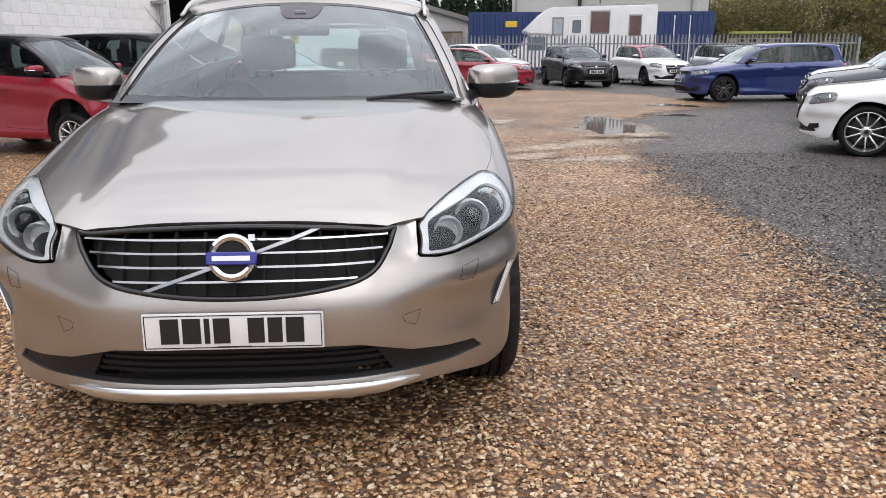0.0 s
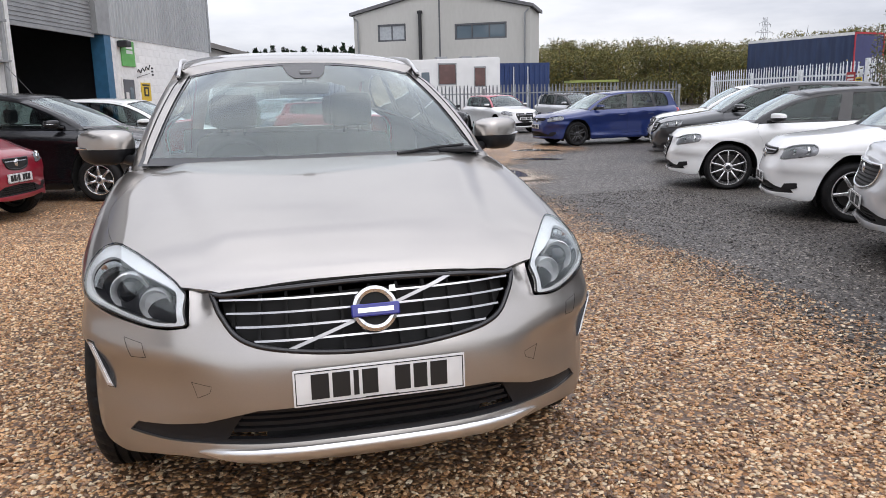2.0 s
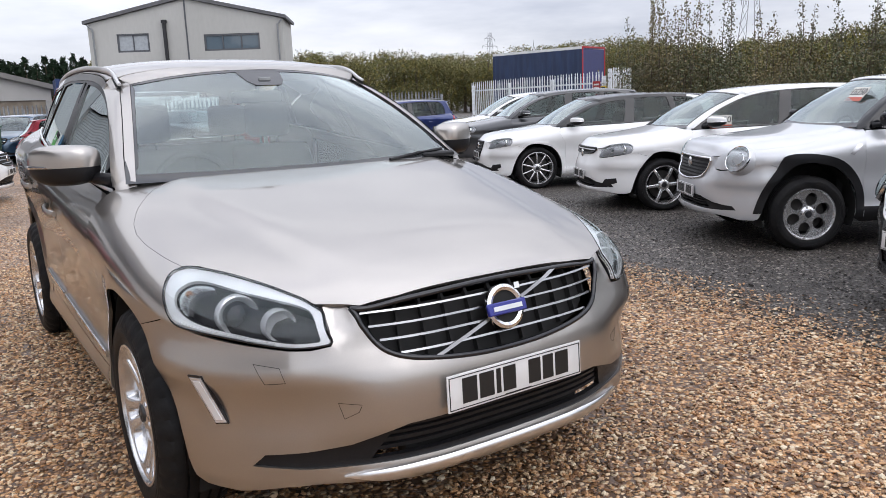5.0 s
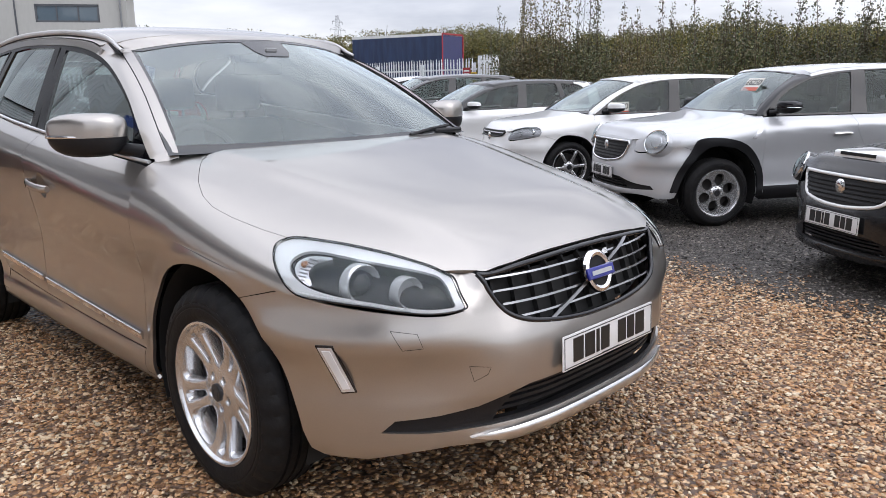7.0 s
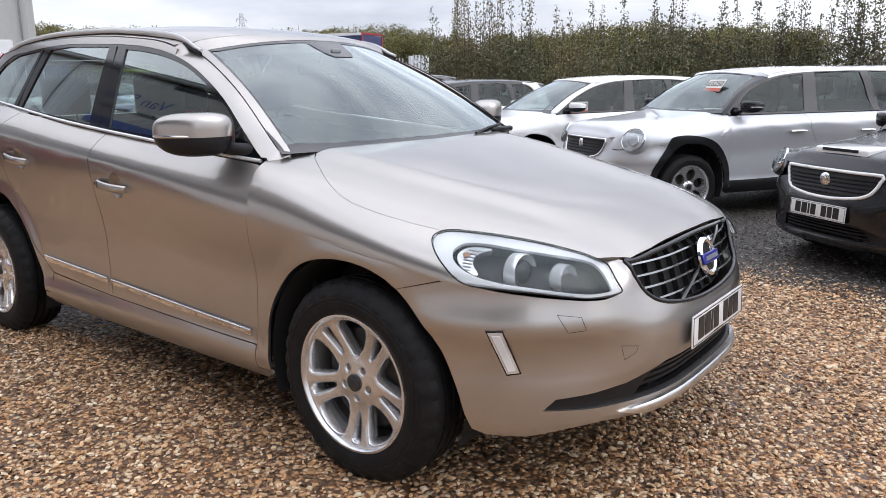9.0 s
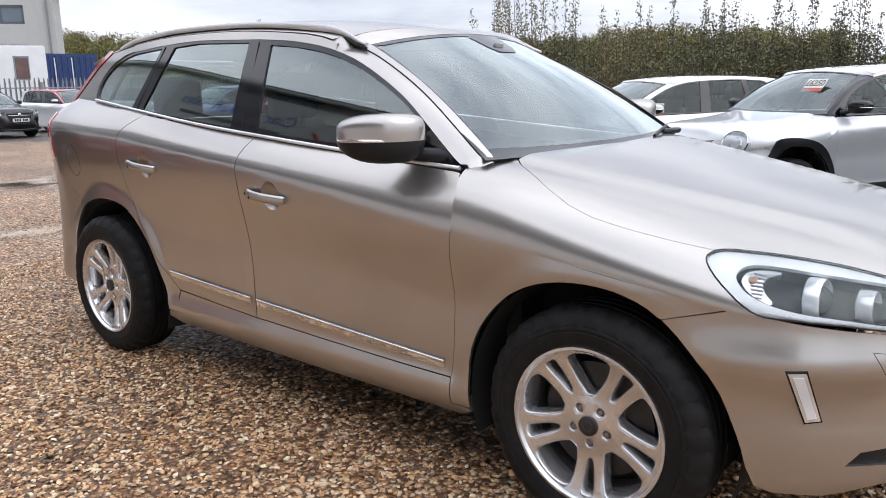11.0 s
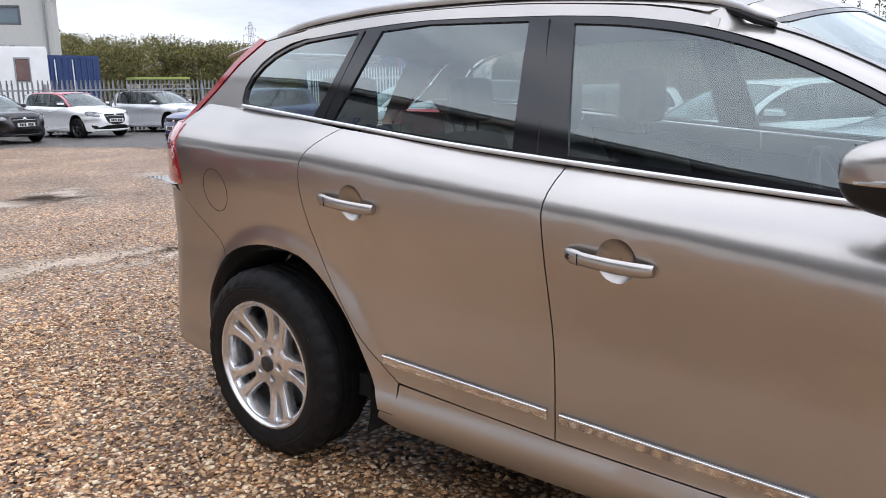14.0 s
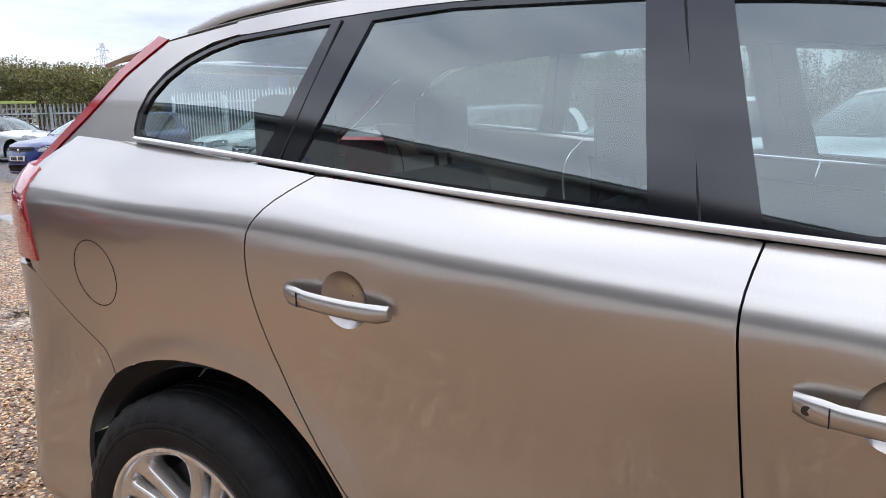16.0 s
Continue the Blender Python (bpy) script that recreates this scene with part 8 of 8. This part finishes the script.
def price(K, surf, p, tilt, body, off=0.012, side=1, turn=0):
    """A price card on a window."""
    c = K.place(surf, [p], side, off)[0]
    e = boxp("price_card", (-0.13, 0.13, -0.005, 0, -0.075, 0.075), price_card, K.root, "white and red price card")
    e.matrix_basis = pose(c[0], c[1], c[2], tilt, 0, turn)
    boxp("card_band", (-0.13, 0.13, -0.008, -0.004, -0.075, -0.035), price_red, e)
    text("price", body, 0.098, plate_ink, pose(0, -0.007, 0.02, 90, 0, 0), e)


A1 = spec_of((0, 0.80, 1.06, 1.72, 2.2, 3.27, 3.76, 3.97), (0, 0.20, 0.60, 0.915, 1.32, 1.385), 0.87, 0.318, 0.245, 10, blunt=0.12, level=0.7, square=0.1, lift=0.035, doors=3, roof=PAINT["black"], bars=5, slat=black_plastic, grille=(0.62, 0.50, 0.80), plate_z=0.60)
park("hatchback", "white hatchback with a black roof and ten-spoke alloy wheels", A1, PAINT["white"], -62, 6.25, 7.03, 1)
POLO = spec_of((0, 0.80, 1.02, 1.72, 2.2, 3.27, 3.76, 3.97), (0, 0.20, 0.61, 0.93, 1.355, 1.415), 0.84, 0.31, 0.226, 6, blunt=0.12, level=0.8, square=0.25, lift=0.045, doors=3, bars=1, grille=(0.95, 0.745, 0.80), plate_z=0.50)
_, k = park("hatchback", "white hatchback with a price card in its side window", POLO, PAINT["white"], -60, 5.68, 4.13, 1)
price(k, cabin, (1.72, 1.17), 0, "£6750", side=1, turn=90)
COUNTRY = spec_of((0, 0.77, 1.12, 1.66, 2.15, 3.36, 3.95, 4.10), (0, 0.25, 0.655, 0.995, 1.42, 1.48), 0.895, 0.318, 0.218, 0, blunt=0.06, level=0.95, square=1.0, lift=0.05, sill=black_plastic, round=(0.76, 0.27, 0.118, 0.112), arch_trim=True, vent=True, handle=chrome, rim_mat=chrome, slat=black_plastic, bars=5, grille=(0.92, 0.61, 0.78), mirror_dark=True, pillar_dark=True, plate_z=0.50)
_, k = park("compact_suv", "silver compact car with round headlamps and black arch trims", COUNTRY, PAINT["silver"], -55, 4.65, 1.75, 1)
price(k, screen, (0.50, 0.55), -38, "£6250")
COOPER = spec_of((0, 0.75, 1.12, 1.60, 2.0, 3.22, 3.60, 3.72), (0, 0.19, 0.60, 0.92, 1.345, 1.40), 0.84, 0.31, 0.22, 5, blunt=0.07, level=0.95, square=0.9, lift=0.05, doors=3, rim_mat=PAINT["white"], round=(0.76, 0.27, 0.108, 0.10), bars=5, slat=black_plastic, grille=(1.0, 0.63, 0.79), plate_z=0.535)
root, k = park("small_hatchback", "wet black small hatchback with a white-edged bonnet scoop", COOPER, PAINT["black"], -54, 3.28, -0.82, 1)
c = k.place(bonnet_xy, [(0.0, 0.42)], 1, 0.0)[0]
bm = bmesh.new()
box(bm, c[0] - 0.24, c[0] + 0.24, c[1] - 0.04, c[1] + 0.20, c[2] - 0.04, c[2] + 0.030, 0.02, 3)
for v in bm.verts:
    f = (v.co.y - c[1] + 0.04) / 0.24
    v.co.x = c[0] + (v.co.x - c[0]) * (1 - 0.22 * f)
    v.co.z += 0.012 * f
part("bonnet_scoop", bm, PAINT["white"], root, "white bonnet scoop", True)
boxp("scoop_mouth", (c[0] - 0.16, c[0] + 0.16, c[1] - 0.046, c[1] + 0.03, c[2] + 0.004, c[2] + 0.024), arch_black, root)
GOLF = spec_of((0, 0.87, 1.15, 1.86, 2.4, 3.5, 4.0, 4.26), (0, 0.18, 0.63, 0.95, 1.39, 1.45), 0.90, 0.325, 0.24, 5, True, blunt=0.13, level=0.65, square=0.35, lift=0.03, bars=1, slat=black_plastic, grille=(0.95, 0.745, 0.80), plate_z=0.60, res=3.6)
park("hatchback", "deep blue metallic hatchback on dark alloy wheels", GOLF, PAINT["blue"], -90, 8.6, 16.95, 1)
DS = spec_of((0, 0.83, 1.12, 1.76, 2.2, 3.29, 3.75, 3.95), (0, 0.19, 0.64, 0.97, 1.40, 1.46), 0.86, 0.31, 0.215, 7, True, blunt=0.12, level=0.7, square=0.2, lift=0.035, doors=3, bars=2, grille=(0.8, 0.50, 0.76), plate_z=0.60, res=3.6)
park("supermini", "glossy black supermini parked before the fence", DS, PAINT["black"], 172, 7.1, 25.2, 0)
DSW = dict(DS, roof=paint("rose_red_roof", (0.42, 0.08, 0.11), 0, 0.3))
park("supermini", "white supermini with a rose red roof", DSW, PAINT["white"], 170, 9.2, 25.5, -1)
park("supermini", "silver grey supermini with a black roof by the fence", dict(DS, dark=False, roof=PAINT["black"]), PAINT["silver"], 168, 12.5, 25.6, -1)
MONO = spec_of((0, 0.90, 1.02, 1.9, 2.4, 3.6, 4.1, 4.35), (0, 0.2, 0.70, 1.04, 1.53, 1.60), 0.90, 0.325, 0.215, 7, bars=3)
root, k = park("people_carrier", "black people carrier with a roof aerial in the angled row", MONO, PAINT["black"], 106, -2.32, 9.7, -1)
c = k.place(roof, [(0.0, 2.25)], 1, 0.0)[0]
bm = bmesh.new()
tube(bm, [(c[0], c[1], c[2] - 0.01), (c[0], c[1] + 0.02, c[2] + 0.03), (c[0], c[1] + 0.34, c[2] + 0.42)], [0.016, 0.007, 0.003], 6)
part("aerial", bm, black_plastic, root, "slim black roof aerial", True)
WAGON = spec_of((0, 0.90, 1.15, 1.9, 2.4, 3.55, 4.05, 4.3), (0, 0.2, 0.66, 0.98, 1.45, 1.52), 0.90, 0.32, 0.215, 6, bars=3, res=3.6)
park("hatchback", "white hatchback in the angled row by the unit", WAGON, PAINT["white"], 106, -1.35, 12.75, -1)
SMART = spec_of((0, 0.47, 0.58, 1.15, 1.5, 2.33, 2.6, 2.7), (0, 0.24, 0.66, 1.0, 1.47, 1.54), 0.78, 0.285, 0.19, 9, blunt=0.16, level=0.6, square=0.3, doors=3, bars=1, grille=(0.6, 0.66, 0.78), plate_z=0.56, roof=PAINT["black"])
park("microcar", "bright red two-seat microcar on wet gravel", SMART, PAINT["red"], 107, -3.65, 7.65, -1)
COUPE = spec_of((0, 0.88, 1.25, 1.9, 2.45, 3.36, 3.75, 4.2), (0, 0.17, 0.62, 0.90, 1.31, 1.36), 0.92, 0.325, 0.23, 9, bars=3, res=3.6)
park("coupe", "dark red coupe parked across the yard", COUPE, PAINT["red"], 100, 4.0, 23.4, -1)
park("hatchback", "white hatchback nose-on by the fence", WAGON, PAINT["white"], 150, 3.6, 26.2, -1)
park("hatchback", "dull blue hatchback by the fence", WAGON, PAINT["petrol"], 205, 0.6, 26.4, 0)
park("saloon", "dark grey hatchback in the angled row", WAGON, PAINT["grey"], -62, 8.2, 10.6, 1)
park("saloon", "white hatchback at the far end of the angled row", WAGON, PAINT["white"], -62, 9.65, 13.2, 1)

# ---- loose stones where the gravel lies nearest ----
def stones(name, boxes, size, material, label, seed, keep=None):
    r = np.random.default_rng(seed)
    # a blunt six-sided stone: lower ring, upper ring, crown
    iv = np.array([(math.cos(k * 1.2566) * c, math.sin(k * 1.2566) * c, z) for c, z in ((1.0, -0.35), (0.86, 0.42)) for k in range(5)] + [(0.0, 0.0, 0.72)])
    fi = np.array([f for k in range(5) for f in ((k, (k + 1) % 5, 5 + (k + 1) % 5), (k, 5 + (k + 1) % 5, 5 + k), (5 + k, 5 + (k + 1) % 5, 10))])
    P = []
    for x0, x1, y0, y1, den in boxes:
        n = int((x1 - x0) * (y1 - y0) * den)
        P.append(np.stack([r.uniform(x0, x1, n), r.uniform(y0, y1, n)], 1))
    P = np.concatenate(P)
    if keep is not None:
        P = P[keep(P)]
    n = len(P)
    shapes = iv[None] * (1 + 0.2 * r.normal(size=(12, 11, 1))).clip(0.6, 1.4) + 0.09 * r.normal(size=(12, 11, 3))
    k = r.integers(0, 12, n)
    rad = size[0] + (size[1] - size[0]) * r.random(n) ** 2.2
    sc = np.stack([rad * r.uniform(0.85, 1.25, n), rad * r.uniform(0.65, 0.95, n), rad * r.uniform(0.5, 0.85, n)], 1)
    v = shapes[k] * sc[:, None, :]
    a, b = r.uniform(0, math.tau, n), r.normal(size=n) * 0.35
    cb, sb = np.cos(b)[:, None], np.sin(b)[:, None]
    x, y, z = v[:, :, 0], v[:, :, 1], v[:, :, 2]
    y, z = y * cb - z * sb, y * sb + z * cb
    ca, sa = np.cos(a)[:, None], np.sin(a)[:, None]
    x, y = x * ca - y * sa, x * sa + y * ca
    z = z + 0.005 + r.uniform(0, 0.010, n)[:, None]
    V = np.stack([x + P[:, :1], y + P[:, 1:], z], 2).reshape(-1, 3)
    F = (fi[None] + 11 * np.arange(n)[:, None, None]).reshape(-1, 3)
    return tagged(raw(name, V, F, material, smooth=False), label, "gravel", kind="stuff")


def from_edge(P):
    """How far points lie from the border of the gravel."""
    q = resample(np.concatenate([edge_poly, edge_poly[:1]]), 0.12)
    d = np.empty(len(P))
    for i in range(0, len(P), 2000):
        d[i:i + 2000] = np.sqrt(((P[i:i + 2000, None] - q[None]) ** 2).sum(2).min(1))
    return d


edge_poly = np.array(EDGE, float)
stones("gravel_stones", [(-2.4, 2.9, -1.6, 0.35, 3100), (-2.9, -0.72, 0.35, 6.2, 2700), (0.85, 3.3, 0.35, 4.6, 1700), (-4.6, -2.9, 0.3, 8.0, 350), (-2.9, 0.8, 6.2, 9.0, 350), (0.8, 3.9, 4.6, 9.5, 300), (-0.75, 0.85, 0.35, 3.0, 700), (-0.72, 0.85, 4.2, 6.2, 1500)],
       (0.006, 0.0135), gravel_stone, "loose wet golden and brown gravel stones", 21, lambda P: inside(P, edge_poly) | (np.random.default_rng(2).random(len(P)) < 0.85 * np.exp(-from_edge(P) / 0.22) + 0.04))
stones("dark_chips", [(1.0, 5.6, -1.5, 7.5, 650)], (0.005, 0.0125), chip_stone, "loose dark wet stone chips", 22, lambda P: np.where(inside(P, edge_poly), np.random.default_rng(3).random(len(P)) < 0.6 * np.exp(-from_edge(P) / 0.16), True))
